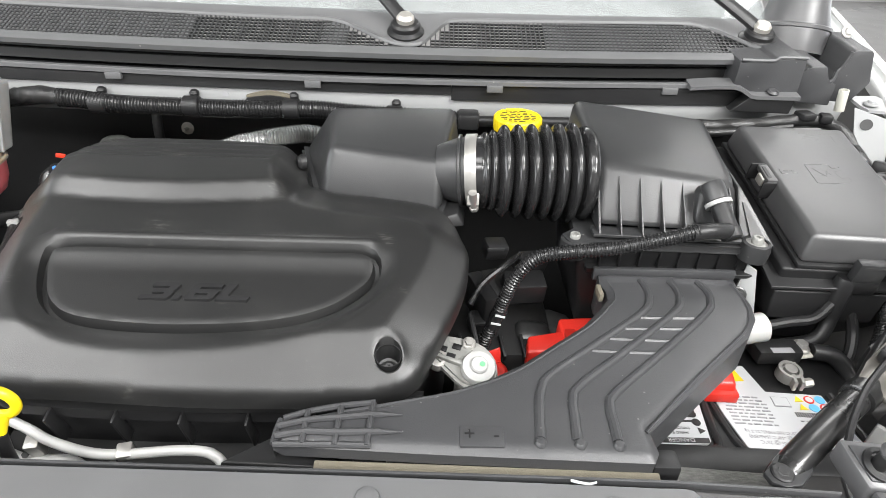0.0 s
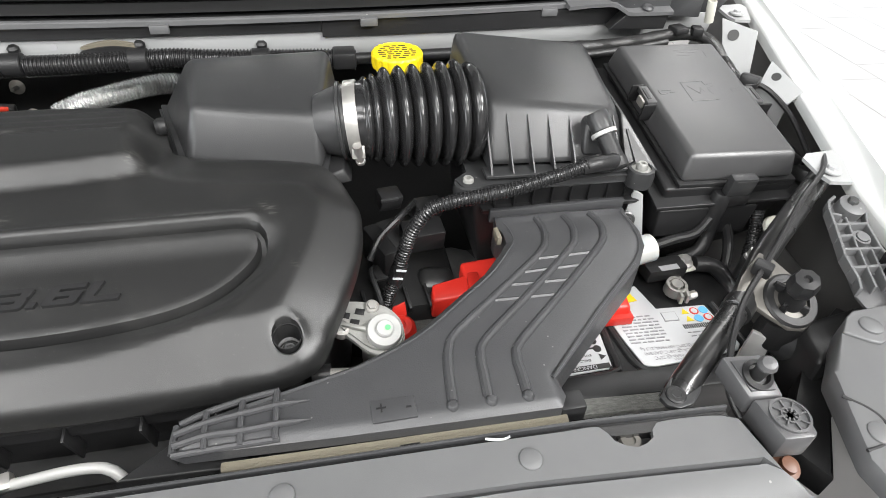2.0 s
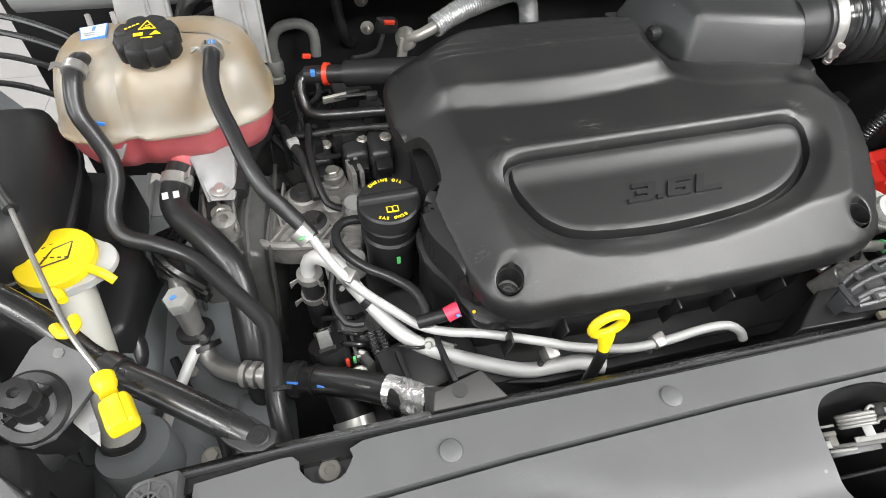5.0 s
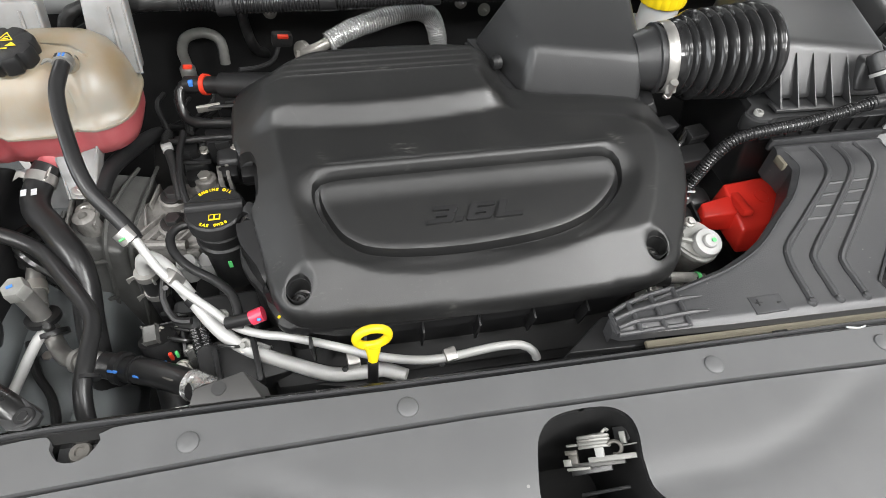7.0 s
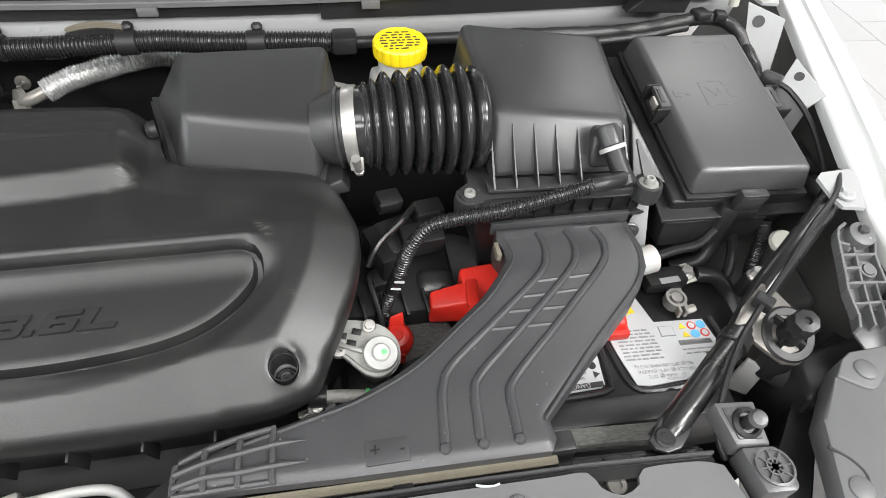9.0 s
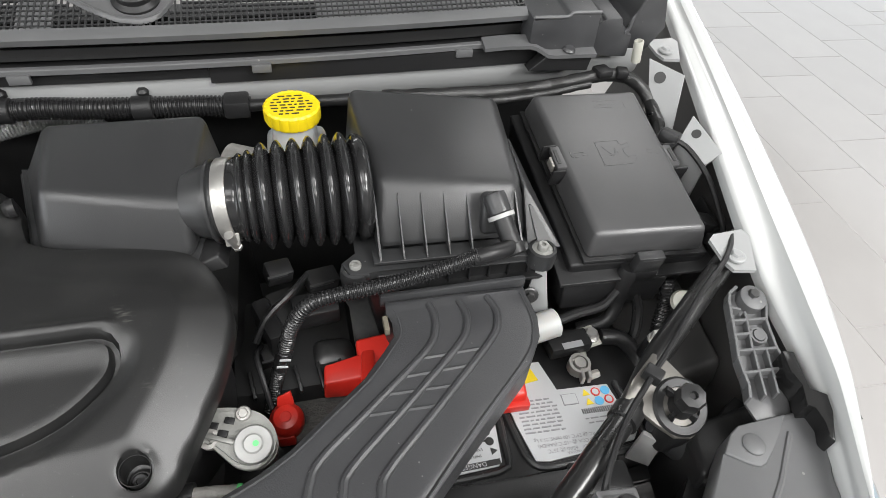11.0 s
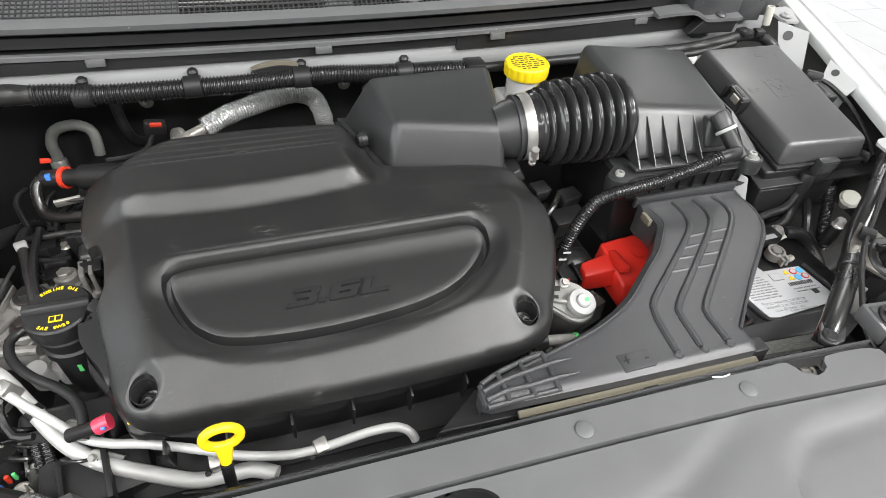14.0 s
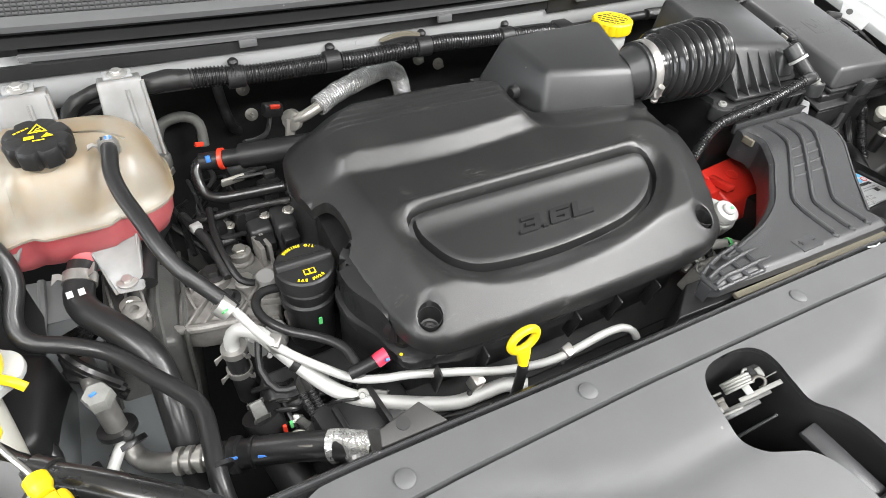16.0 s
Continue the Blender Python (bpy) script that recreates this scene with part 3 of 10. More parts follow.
def build_cowl():
    t = thing("windscreen_cowl", "grey plastic cowl panel with grille under the windscreen", "cowl panel", (CX, 0.85, 1.13))
    part("lower_flange", loft_x([(0.0, 1.124), (0.0, 1.1295), (0.0012, 1.1305), (0.0070, 1.1310), (0.0078, 1.1245)], -0.70, 0.36, 60, cowl_y), PANEL, t, "grey lower flange")
    part("flange_shelf", loft_x([(0.0080, 1.124), (0.0080, 1.1290), (0.06, 1.1315), (0.06, 1.124)], -0.70, 0.42, 60, cowl_y), BLACK, t, "black shelf under the seal")
    part("seal", loft_x([(0.02, 1.132), (0.012, 1.140), (0.017, 1.144), (0.009, 1.150), (0.016, 1.1535), (0.008, 1.161), (0.05, 1.163), (0.055, 1.132)],
                        -0.72, 0.46, 60, cowl_y), SEALBLACK, t, "glossy black rubber seal")
    part("grille_rail", loft_x([(-0.004, 1.159), (-0.006, 1.166), (0.0, 1.170), (0.009, 1.172), (0.010, 1.165), (0.004, 1.160)], -0.72, 0.478, 60, cowl_y), PANEL, t, "grey rail")
    for x in (-0.45, -0.172, 0.08, 0.33):
        part("notch_clip", box((x, cowl_y(x) - 0.002, 1.121), (0.022, 0.006, 0.010), 0.001), PANEL, t)
    # the grille: crossing bars over open and closed stretches
    def up(x, v):  # v from 0 at the rail to 1 at the glass
        return Vector((x, cowl_y(x) + 0.010 + 0.078 * v, 1.169 + 0.027 * v))
    def top_of(x):  # the border dips round the wiper spindle and runs out beside the fender
        return float(np.interp(x, [-0.72, -0.50, -0.255, -0.165, -0.148, -0.132, -0.112, -0.0926, -0.074, -0.0594, -0.040, -0.027, -0.017, -0.0052, 0.0035, 0.013, 0.028, 0.20, 0.355, 0.374, 0.395, 0.412, 0.447, 0.476],
                               [0.87, 0.85, 0.80, 0.80, 0.765, 0.68, 0.52, 0.345, 0.20, 0.115, 0.08, 0.12, 0.215, 0.48, 0.67, 0.815, 0.87, 0.91, 0.93, 0.905, 0.79, 0.655, 0.257, 0.03]))
    bm = bmesh.new()
    def bar(p, q, wv, h=0.0028):
        n = Vector((0, -0.33, 0.94))
        s = (q - p).cross(n).normalized() * wv
        a = [p - s, p + s, q + s, q - s]
        lo = [bm.verts.new(c - n * h) for c in a]
        hi = [bm.verts.new(c) for c in a]
        bm.faces.new(hi)
        for i in range(4):
            bm.faces.new((lo[i], lo[(i + 1) % 4], hi[(i + 1) % 4], hi[i]))
    x = -0.715
    while x < 0.468:
        bar(up(x, 0), up(x, top_of(x)), 0.0009)
        x += 0.0064
    for i in range(11):
        v = i / 11
        x = -0.715
        while x < 0.45:
            if v <= min(top_of(x), top_of(x + 0.0128)):
                bar(up(x, v), up(x + 0.0128, v), 0.0010, 0.0026)
            x += 0.0128
    g = part("grille_mesh", bm, BOXB, t, sharp=20)
    g["kind"] = "stuff"
    # closed plates under the grille
    for a, b in ((-0.715, -0.342), (-0.162, -0.126), (0.150, 0.402)):
        bm = bmesh.new()
        n = 12
        prev = None
        for i in range(n + 1):
            xx = a + (b - a) * i / n
            cur = [bm.verts.new(up(xx, 0) + V(0, 0, -0.0012)), bm.verts.new(up(xx, top_of(xx)) + V(0, 0, -0.0012)),
                   bm.verts.new(up(xx, top_of(xx)) + V(0, 0, -0.006)), bm.verts.new(up(xx, 0) + V(0, 0, -0.006))]
            if prev:
                for j in range(4):
                    bm.faces.new((prev[j], cur[j], cur[(j + 1) % 4], prev[(j + 1) % 4]))
            prev = cur
        part("closed_plate", bm, PANEL, t)
    part("water_tray", loft_x([(0.012, 1.135), (0.012, 1.160), (0.016, 1.160), (0.018, 1.139), (0.11, 1.142), (0.11, 1.135)], -0.72, 0.46, 40, cowl_y), DARK, t)
    # upper border with the wiper recess
    pts = []
    for i in range(241):
        xx = -0.72 + (0.474 + 0.72) * i / 240
        pts.append(xx)
    bm = bmesh.new()
    prev = None
    for xx in pts:
        p = up(xx, top_of(xx)) + V(0, 0, 0.0005)
        e = Vector((xx, cowl_y(xx) + 0.101, 1.2005))
        dip = 1 - top_of(xx) / 0.9
        row = [p + V(0, -0.0010, -0.0015), p + V(0, -0.0004, 0.0028), p + V(0, 0.0022, 0.0040), p + V(0, 0.0052, 0.0034), p + V(0, 0.0075, 0.0010 - 0.004 * max(0, dip)), p.lerp(e, 0.55) + V(0, 0, 0.001 - 0.010 * max(0, dip)), e, e + V(0, 0.004, -0.01)]
        cur = [bm.verts.new(q) for q in row]
        if prev:
            for j in range(len(row) - 1):
                bm.faces.new((prev[j], prev[j + 1], cur[j + 1], cur[j]))
        prev = cur
    part("upper_border", bm, PANEL, t, "light grey border", sharp=60)


build_cowl()


def build_wiper(px, py, pz, tip, label):
    t = thing("windscreen_wiper", label, "wiper", (px, py, pz))
    part("boss", lathe([(0.026, -0.022), (0.026, -0.006), (0.021, -0.002), (0.021, 0.004), (0.018, 0.007), (0, 0.007)], (px, py, pz), (0, -0.3, 1), 28), BLACK, t)
    part("nut_cap", lathe([(0.0125, 0), (0.0125, 0.006), (0.009, 0.0105), (0, 0.0115)], (px, py - 0.001, pz + 0.007), (0, -0.3, 1), 20), ZINC, t, "grey metal nut")
    d = Vector(tip) - Vector((px, py, pz))
    p = [Vector((px, py, pz + 0.006)) + d * k + V(0, 0, 0.018 * math.sin(min(1, k * 2.4) * math.pi * 0.5)) for k in (0.0, 0.12, 0.3, 0.6, 1.0)]
    part("arm", tube([tuple(q) for q in p], 0.010, 10, 0.02, flat=0.6), BLACK, t)
    return t


build_wiper(-0.047, 0.853, 1.188, (-0.36, 1.10, 1.40), "black windscreen wiper arm on the cowl")
build_wiper(0.465, 0.874, 1.188, (0.10, 1.02, 1.36), "black windscreen wiper arm near the fender")


def build_windscreen():
    n = 24
    bm = bmesh.new()
    prev = None
    for i in range(n + 1):
        x = -0.86 + 1.36 * i / n
        y = cowl_y(x) + 0.096
        cur = [bm.verts.new(q) for q in ((x, y, 1.198), (x, y + 0.9 , 1.752), (x, y + 0.905, 1.747), (x, y + 0.005, 1.192))]
        if prev:
            for j in range(4):
                bm.faces.new((prev[j], cur[j], cur[(j + 1) % 4], prev[(j + 1) % 4]))
        prev = cur
    g = whole("windscreen", bm, GLASS, "clear curved windscreen glass above the cowl", "windscreen", sharp=60)
    g.visible_shadow = False


build_windscreen()


def build_cowl_end():
    """The folded grey end pieces of the cowl beside the fender."""
    t = thing("cowl_end_cap", "grey moulded plastic end cap of the cowl", "cowl trim", (0.5, 0.86, 1.12))
    def wall(name, rim, y0, y1, lift=0.004, lean=0.0):
        part(name, hexa([(x, y0 + lean * (z - 1.12), z) for x, z in rim], [(x, y1 + lean * (z - 1.12), z + lift) for x, z in rim], 0.0022, 2), DUCT, t)
    wall("body", [(0.411, 1.131), (0.411, 1.1690), (0.4577, 1.1690), (0.4620, 1.1735), (0.5016, 1.1738), (0.5040, 1.116), (0.470, 1.124)], 0.797, 0.90, 0.010)
    wall("step", [(0.5045, 1.112), (0.5045, 1.1560), (0.5140, 1.1580), (0.5160, 1.1620), (0.5392, 1.1627), (0.5457, 1.1400), (0.560, 1.1392), (0.560, 1.108)], 0.806, 0.90, 0.008)
    wall("post", [(0.5605, 1.106), (0.5605, 1.1395), (0.5720, 1.1470), (0.5780, 1.1620), (0.5818, 1.1766), (0.5880, 1.1800), (0.6100, 1.1800), (0.6142, 1.1767), (0.6254, 1.135), (0.6050, 1.104)], 0.832, 0.915, 0.008)
    part("post_bead", tube([(0.5465, 0.8075, 1.1420), (0.560, 0.818, 1.1420), (0.5720, 0.8335, 1.1490), (0.5782, 0.8325, 1.1630), (0.5820, 0.8320, 1.1780)], 0.0028, 8, 0.004), DUCT, t)
    part("cap_lip", tube([(0.412, 0.797, 1.1710), (0.4570, 0.797, 1.1712), (0.4625, 0.797, 1.1755), (0.5010, 0.797, 1.1758)], 0.0022, 8, 0.004), PANEL, t)
    # the pale ledge steps down beside the cap
    bm = bmesh.new()
    prev = None
    for x, y, z in ((0.355, 0.803, 1.1300), (0.385, 0.799, 1.1340), (0.4120, 0.793, 1.1365), (0.4200, 0.791, 1.1350), (0.4360, 0.787, 1.1262), (0.4440, 0.786, 1.1255), (0.5018, 0.783, 1.1265)):
        cur = [bm.verts.new(q) for q in ((x, y, z - 0.005), (x, y - 0.0005, z), (x, y + 0.022, z + 0.005), (x, y + 0.022, z - 0.005))]
        if prev:
            for j in range(4):
                bm.faces.new((prev[j], prev[(j + 1) % 4], cur[(j + 1) % 4], cur[j]))
        else:
            bm.faces.new(cur)
        prev = cur
    bm.faces.new(prev[::-1])
    part("ledge", bm, PANEL, t, "pale grey stepped ledge", sharp=50)
    part("ledge_skirt", hexa([(0.415, 0.794, 1.100), (0.497, 0.789, 1.100), (0.499, 0.812, 1.100), (0.415, 0.812, 1.100)], [(0.436, 0.791, 1.1215), (0.4990, 0.787, 1.1215), (0.499, 0.812, 1.1215), (0.436, 0.812, 1.1215)], 0.0015), BLACK, t)
    part("push_clip", lathe([(0.0085, 0), (0.0085, 0.001), (0.006, 0.0036), (0, 0.0042)], (0.4660, 0.793, 1.1290), (0, -0.2, 1), 20), DUCT, t)
    part("hinge_boot", lathe([(0.052, -0.04), (0.052, -0.006), (0.049, 0.008), (0.043, 0.030), (0.037, 0.060), (0.034, 0.10)], (0.545, 0.935, 1.190), (0.10, 0.28, 1), 36), SOUNDER, t, "pale grey rounded boot", sharp=60)
    part("boot_rim", lathe([(0.052, -0.004), (0.0545, -0.002), (0.0545, 0.002), (0.052, 0.004)], (0.545, 0.935, 1.186), (0.10, 0.28, 1), 36), SOUNDER, t)
    part("boot_screw", bolt((0.588, 0.870, 1.196), (0.2, -0.8, 0.6), 0.0055, 0.005, 0.009), STEEL, t)
    whole("hood_stop_pin", lathe([(0.0066, 0), (0.0066, 0.029), (0.0060, 0.030), (0.0045, 0.030), (0.0045, 0.026), (0, 0.026)], (0.5735, 0.800, 1.104), (-0.14, 0, 1), 18), CREAM,
          "cream plastic pin standing on the cowl corner", "pin")


build_cowl_end()


def build_hood():
    """The raised hood: its dark lined underside shades the rear of the bay."""
    t = thing("car_hood", "raised white car hood with a dark underside", "car hood", (CX, 0.98, 1.22))
    a = radians(54)
    def P(u, v, w):  # u across, v from hinge to tip, w off the skin
        return (CX + u, 1.01 - math.cos(a) * v - math.sin(a) * w, 1.31 + math.sin(a) * v - math.cos(a) * w)
    o = [(-0.70, 0), (0.70, 0), (0.66, 0.62), (0.55, 0.97), (0.30, 1.08), (-0.30, 1.08), (-0.55, 0.97), (-0.66, 0.62)]
    part("skin", hexa([P(u, v, 0) for u, v in o], [P(u, v, -0.02) for u, v in o], 0.006), WHITEPAINT, t)
    part("liner", hexa([P(u * 0.92, 0.20 + v * 0.79, 0.012) for u, v in o], [P(u * 0.92, 0.20 + v * 0.79, 0.002) for u, v in o], 0.004), DARK, t, "black hood liner")


build_hood()


# ---- the front closing panel and latch ----
def groove_y(x):
    return np.interp(x, [-0.67, -0.45, -0.263, -0.017, 0.121, 0.30], [0.224, 0.229, 0.229, 0.224, 0.220, 0.209])


def panel_z(x, y):
    up = 1.007 - 0.03 * (x - CX) ** 2
    y = np.asarray(y, float)
    g = groove_y(x)
    k = smoothstep(g - 0.003, g + 0.003, y)
    low = up - 0.0012 - 0.05 * np.maximum(0, 0.2255 - y) - 0.9 * np.maximum(0, 0.06 - y) ** 2 * 4
    groove = 0.0110 * np.clip(1 - (np.abs(y - g) - 0.0013) / 0.0009, 0, 1)
    u = np.abs(np.asarray(x) - CX)
    # a rounded step marks off the outer fields of the panel
    p = np.maximum(0, 0.045 - (u - 0.283 - 0.42 * (y - 0.13)))
    q = np.maximum(0, 0.045 - (0.1845 - y))
    d = 0.045 - np.hypot(p, q)
    # a soft valley runs from the latch opening out to the groove
    line = np.interp(u, [0.0, 0.05, 0.13, 0.195, 0.263, 0.34, 0.5], [0.153, 0.153, 0.155, 0.171, 0.203, 0.213, 0.214])
    valley = 0.0036 * np.exp(-((y - line) / 0.012) ** 2) * (1 - smoothstep(0.25, 0.31, u))
    crease = valley + 0.0034 * smoothstep(-0.006, 0.006, d) + 0.0026 * np.exp(-(d / 0.0075) ** 2)
    return low * (1 - k) + up * k - crease * (1 - k) - groove


def build_front_panel():
    t = thing("radiator_closing_panel", "grey textured plastic panel over the radiator", "front panel", (CX, 0.15, 0.95))
    out = []
    rear = [(-0.668, 0.266), (-0.64, 0.2675), (-0.601, 0.2685), (-0.597, 0.258), (-0.589, 0.247), (-0.577, 0.244), (-0.566, 0.248), (-0.559, 0.259), (-0.551, 0.268), (-0.45, 0.2665), (-0.32, 0.2625),
            (-0.20, 0.2605), (-0.05, 0.2585), (0.10, 0.2565), (0.16, 0.2555), (0.192, 0.2545), (0.199, 0.242), (0.214, 0.234), (0.230, 0.240), (0.238, 0.251), (0.285, 0.250), (0.305, 0.244)]
    right = [(0.315, 0.20), (0.345, 0.155), (0.375, 0.10), (0.40, 0.0)]
    front = [(0.35, -0.06), (0.1, -0.10), (CX, -0.11), (-0.45, -0.10), (-0.70, -0.06)]
    left = [(-0.76, 0.0), (-0.73, 0.10), (-0.70, 0.155), (-0.675, 0.22)]
    out = open_curve(rear, 0.006) + open_curve(right, 0.01) + open_curve(front, 0.012) + open_curve(left, 0.01)
    hole = closed_curve([(-0.2255, 0.158), (-0.2195, 0.190), (-0.213, 0.206), (-0.200, 0.217), (-0.178, 0.221), (-0.150, 0.219), (-0.135, 0.209), (-0.132, 0.194),
                         (-0.136, 0.172), (-0.134, 0.150), (-0.122, 0.130), (-0.116, 0.105), (-0.118, 0.04), (-0.124, 0.025), (-0.155, 0.025), (-0.163, 0.05),
                         (-0.168, 0.095), (-0.180, 0.118), (-0.200, 0.128), (-0.218, 0.138)], 0.004)
    paths = [[(x, float(groove_y(x)) + o) for x in np.linspace(-0.664, 0.305, 160)] for o in (-0.0032, -0.0022, -0.0013, 0.0013, 0.0022, 0.0032)]
    paths = [[p for p in l if inside(p, out)] for l in paths]
    bm = sheet(out, lambda P: panel_z(P[:, 0], P[:, 1]), 0.009, holes=[hole], paths=paths, skirt=0.006)
    part("panel_skin", bm, PANEL, t, sharp=30)
    # the walls of the latch opening, near-black so its shade is in the colour
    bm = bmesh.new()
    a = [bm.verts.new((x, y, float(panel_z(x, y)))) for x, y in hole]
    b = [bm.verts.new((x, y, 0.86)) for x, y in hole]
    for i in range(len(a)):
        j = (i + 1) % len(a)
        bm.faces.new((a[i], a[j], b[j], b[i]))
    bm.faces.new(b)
    part("latch_well", bm, DARK, t, "well coloured near-black for its shade")
    for x, y in ((-0.491, 0.245), (-0.316, 0.245), (-0.041, 0.241), (0.132, 0.238), (0.30, 0.10), (-0.06, 0.085), (-0.30, 0.085)):
        z = float(panel_z(x, y))
        part("push_clip", lathe([(0.0088, -0.001), (0.0088, 0.0006), (0.0082, 0.0016), (0.006, 0.0026), (0.003, 0.0030), (0, 0.0031)], (x, y, z), (0, -0.05, 1), 28), PANEL, t)
    for x, y in ((0.2155, 0.2445), (-0.577, 0.2555)):
        part("screw_seat", prism([(x - 0.018, y - 0.010), (x + 0.018, y - 0.010), (x + 0.019, y + 0.016), (x - 0.019, y + 0.016)], 0.980, 0.990, 0.001), DUCT, t)
        part("screw", lathe([(0.0088, -0.001), (0.0088, 0.002), (0.0075, 0.0035), (0.0040, 0.0038), (0.0036, 0.0022), (0, 0.0022)], (x, y, 0.9915), (0, 0, 1), 24), PLATETAN, t)
    # the seal rail behind the panel
    r = thing("radiator_support_rail", "black support rail with rubber lip behind the panel", "support rail", (CX, 0.28, 0.95))
    yf = lambda x: float(np.interp(x, [-0.70, -0.60, -0.45, -0.32, -0.20, -0.05, 0.10, 0.19, 0.30], [0.266, 0.2685, 0.2665, 0.2625, 0.2605, 0.2585, 0.2565, 0.2545, 0.248]))
    part("rail", loft_x([(-0.006, 0.960), (-0.006, 0.9985), (0.0050, 0.9985), (0.0056, 0.990), (0.0200, 0.984), (0.0210, 0.93), (-0.006, 0.93)],
                        -0.70, 0.30, 80, yf), SEALBLACK, r)
    part("rubber_lip", loft_x([(0.0056, 0.985), (0.0056, 1.0030), (0.0062, 1.0038), (0.0074, 1.0038), (0.0080, 1.0030), (0.0080, 0.985)], -0.70, 0.30, 80, yf), DUCT, r, "grey rear lip")
    part("rail_shelf", loft_x([(0.0080, 0.980), (0.0080, 0.9925), (0.0155, 0.9895), (0.0160, 0.980)], -0.70, 0.30, 80, yf), BLKMETAL, r, "shiny black shelf")
    for x in (-0.62, -0.40, -0.20, 0.05, 0.22):
        part("rail_clip", box((x, yf(x) + 0.0120, 0.992), (0.016, 0.006, 0.004), 0.001), BLACK, r)
    p = thing("plastic_scrap", "small torn scrap of white plastic on the panel edge", "scrap", (0.115, 0.2553, 1.007))
    part("scrap", tube([(0.103, 0.2572, 1.0085), (0.108, 0.2552, 1.0092), (0.116, 0.2545, 1.0085), (0.121, 0.2550, 1.0100)], 0.0009, 6, 0.003, wob=0.3), TANKWHITE, p)
    return t


build_front_panel()


def build_latch():
    t = thing("hood_latch", "bare metal hood latch with a coil spring", "latch", (-0.16, 0.19, 0.93))
    e1, e2, e3 = Vector((0.7985, -0.2009, 0.5675)), Vector((0.0440, 0.9597, 0.2777)), Vector((-0.6004, -0.1968, 0.7751))  # along the striker, up and out of the opening
    part("striker_bar", hexa([(-0.1664, 0.1880, 0.9659), (-0.1333, 0.1787, 0.9891), (-0.1331, 0.1832, 0.9904), (-0.1662, 0.1925, 0.9671)], [(-0.1694, 0.1871, 0.9697), (-0.1363, 0.1778, 0.9930), (-0.1361, 0.1822, 0.9942), (-0.1692, 0.1915, 0.9710)], 0.0006), VALVEGREY, t, "bright striker bar")
    part("base_plate", hexa([(-0.1782, 0.1899, 0.9507), (-0.1403, 0.1794, 0.9774), (-0.1401, 0.1837, 0.9786), (-0.1780, 0.1943, 0.9520)], [(-0.1806, 0.1892, 0.9538), (-0.1427, 0.1786, 0.9805), (-0.1425, 0.1829, 0.9817), (-0.1804, 0.1935, 0.9551)], 0.0006), GREYCAST, t)
    part("lower_plate", hexa([(-0.1777, 0.1860, 0.9449), (-0.1484, 0.1791, 0.9659), (-0.1481, 0.1848, 0.9676), (-0.1775, 0.1918, 0.9466)], [(-0.1801, 0.1852, 0.9480), (-0.1508, 0.1783, 0.9690), (-0.1505, 0.1840, 0.9707), (-0.1799, 0.1910, 0.9497)], 0.0006), DARKSTEEL, t)
    # the spring: close turns stacked across the opening
    o = Vector((-0.1618, 0.2026, 0.9769))
    turns = []
    for i in range(70):
        a = 2 * math.pi * i / 18
        turns.append(tuple(o + e1 * 0.0131 * math.cos(a) + e3 * 0.0055 * math.sin(a) + e2 * 0.0103 * (i / 69 - 0.5)))
    part("coil_spring", tube(turns, 0.0016, 8, 0.003), VALVEGREY, t, "pale coil spring")
    part("spring_core", hexa([(-0.1692, 0.2027, 0.9648), (-0.1491, 0.1965, 0.9788), (-0.1488, 0.2044, 0.9811), (-0.1689, 0.2106, 0.9671)], [(-0.1716, 0.2019, 0.9679), (-0.1515, 0.1957, 0.9819), (-0.1512, 0.2036, 0.9842), (-0.1713, 0.2098, 0.9702)], 0.0006), GREYCAST, t)
    part("spring_end", tube([(-0.1563, 0.2042, 0.9829), (-0.1536, 0.2068, 0.9857), (-0.1514, 0.2072, 0.9875), (-0.1505, 0.2053, 0.9877)], 0.0014, 7, 0.002), VALVEGREY, t)
    part("post", hexa([(-0.1623, 0.1887, 0.9743), (-0.1565, 0.1871, 0.9784), (-0.1562, 0.1951, 0.9807), (-0.1620, 0.1967, 0.9766)], [(-0.1647, 0.1879, 0.9774), (-0.1589, 0.1863, 0.9815), (-0.1586, 0.1943, 0.9838), (-0.1644, 0.1959, 0.9797)], 0.0006), CAPGREY, t, "white plastic post")
    r = Vector((-0.1485, 0.1915, 0.9844))
    part("hook_ring", tube([tuple(r + e1 * 0.0058 * math.cos(a) + e2 * 0.0052 * math.sin(a) + e3 * 0.001 * a) for a in np.linspace(-2.0, 2.6, 14)], 0.0017, 8, 0.002), PLATETAN, t)
    part("hook_plate", hexa([(-0.1397, 0.1949, 0.9805), (-0.1355, 0.1938, 0.9835), (-0.1351, 0.2034, 0.9863), (-0.1393, 0.2045, 0.9833)], [(-0.1415, 0.1943, 0.9828), (-0.1373, 0.1932, 0.9858), (-0.1369, 0.2028, 0.9886), (-0.1411, 0.2039, 0.9856)], 0.0006), VALVEGREY, t)
    part("release_wire", tube([(-0.1438, 0.1919, 0.9856), (-0.1309, 0.1890, 0.9949)], 0.0007, 6, 0.005), VALVEGREY, t)
    part("pivot_sleeve", hexa([(-0.1812, 0.2014, 0.9539), (-0.1725, 0.1986, 0.9599), (-0.1723, 0.2025, 0.9611), (-0.1810, 0.2052, 0.9550)], [(-0.1836, 0.2006, 0.9570), (-0.1749, 0.1979, 0.9630), (-0.1747, 0.2017, 0.9642), (-0.1834, 0.2045, 0.9581)], 0.0006), PLATETAN, t)
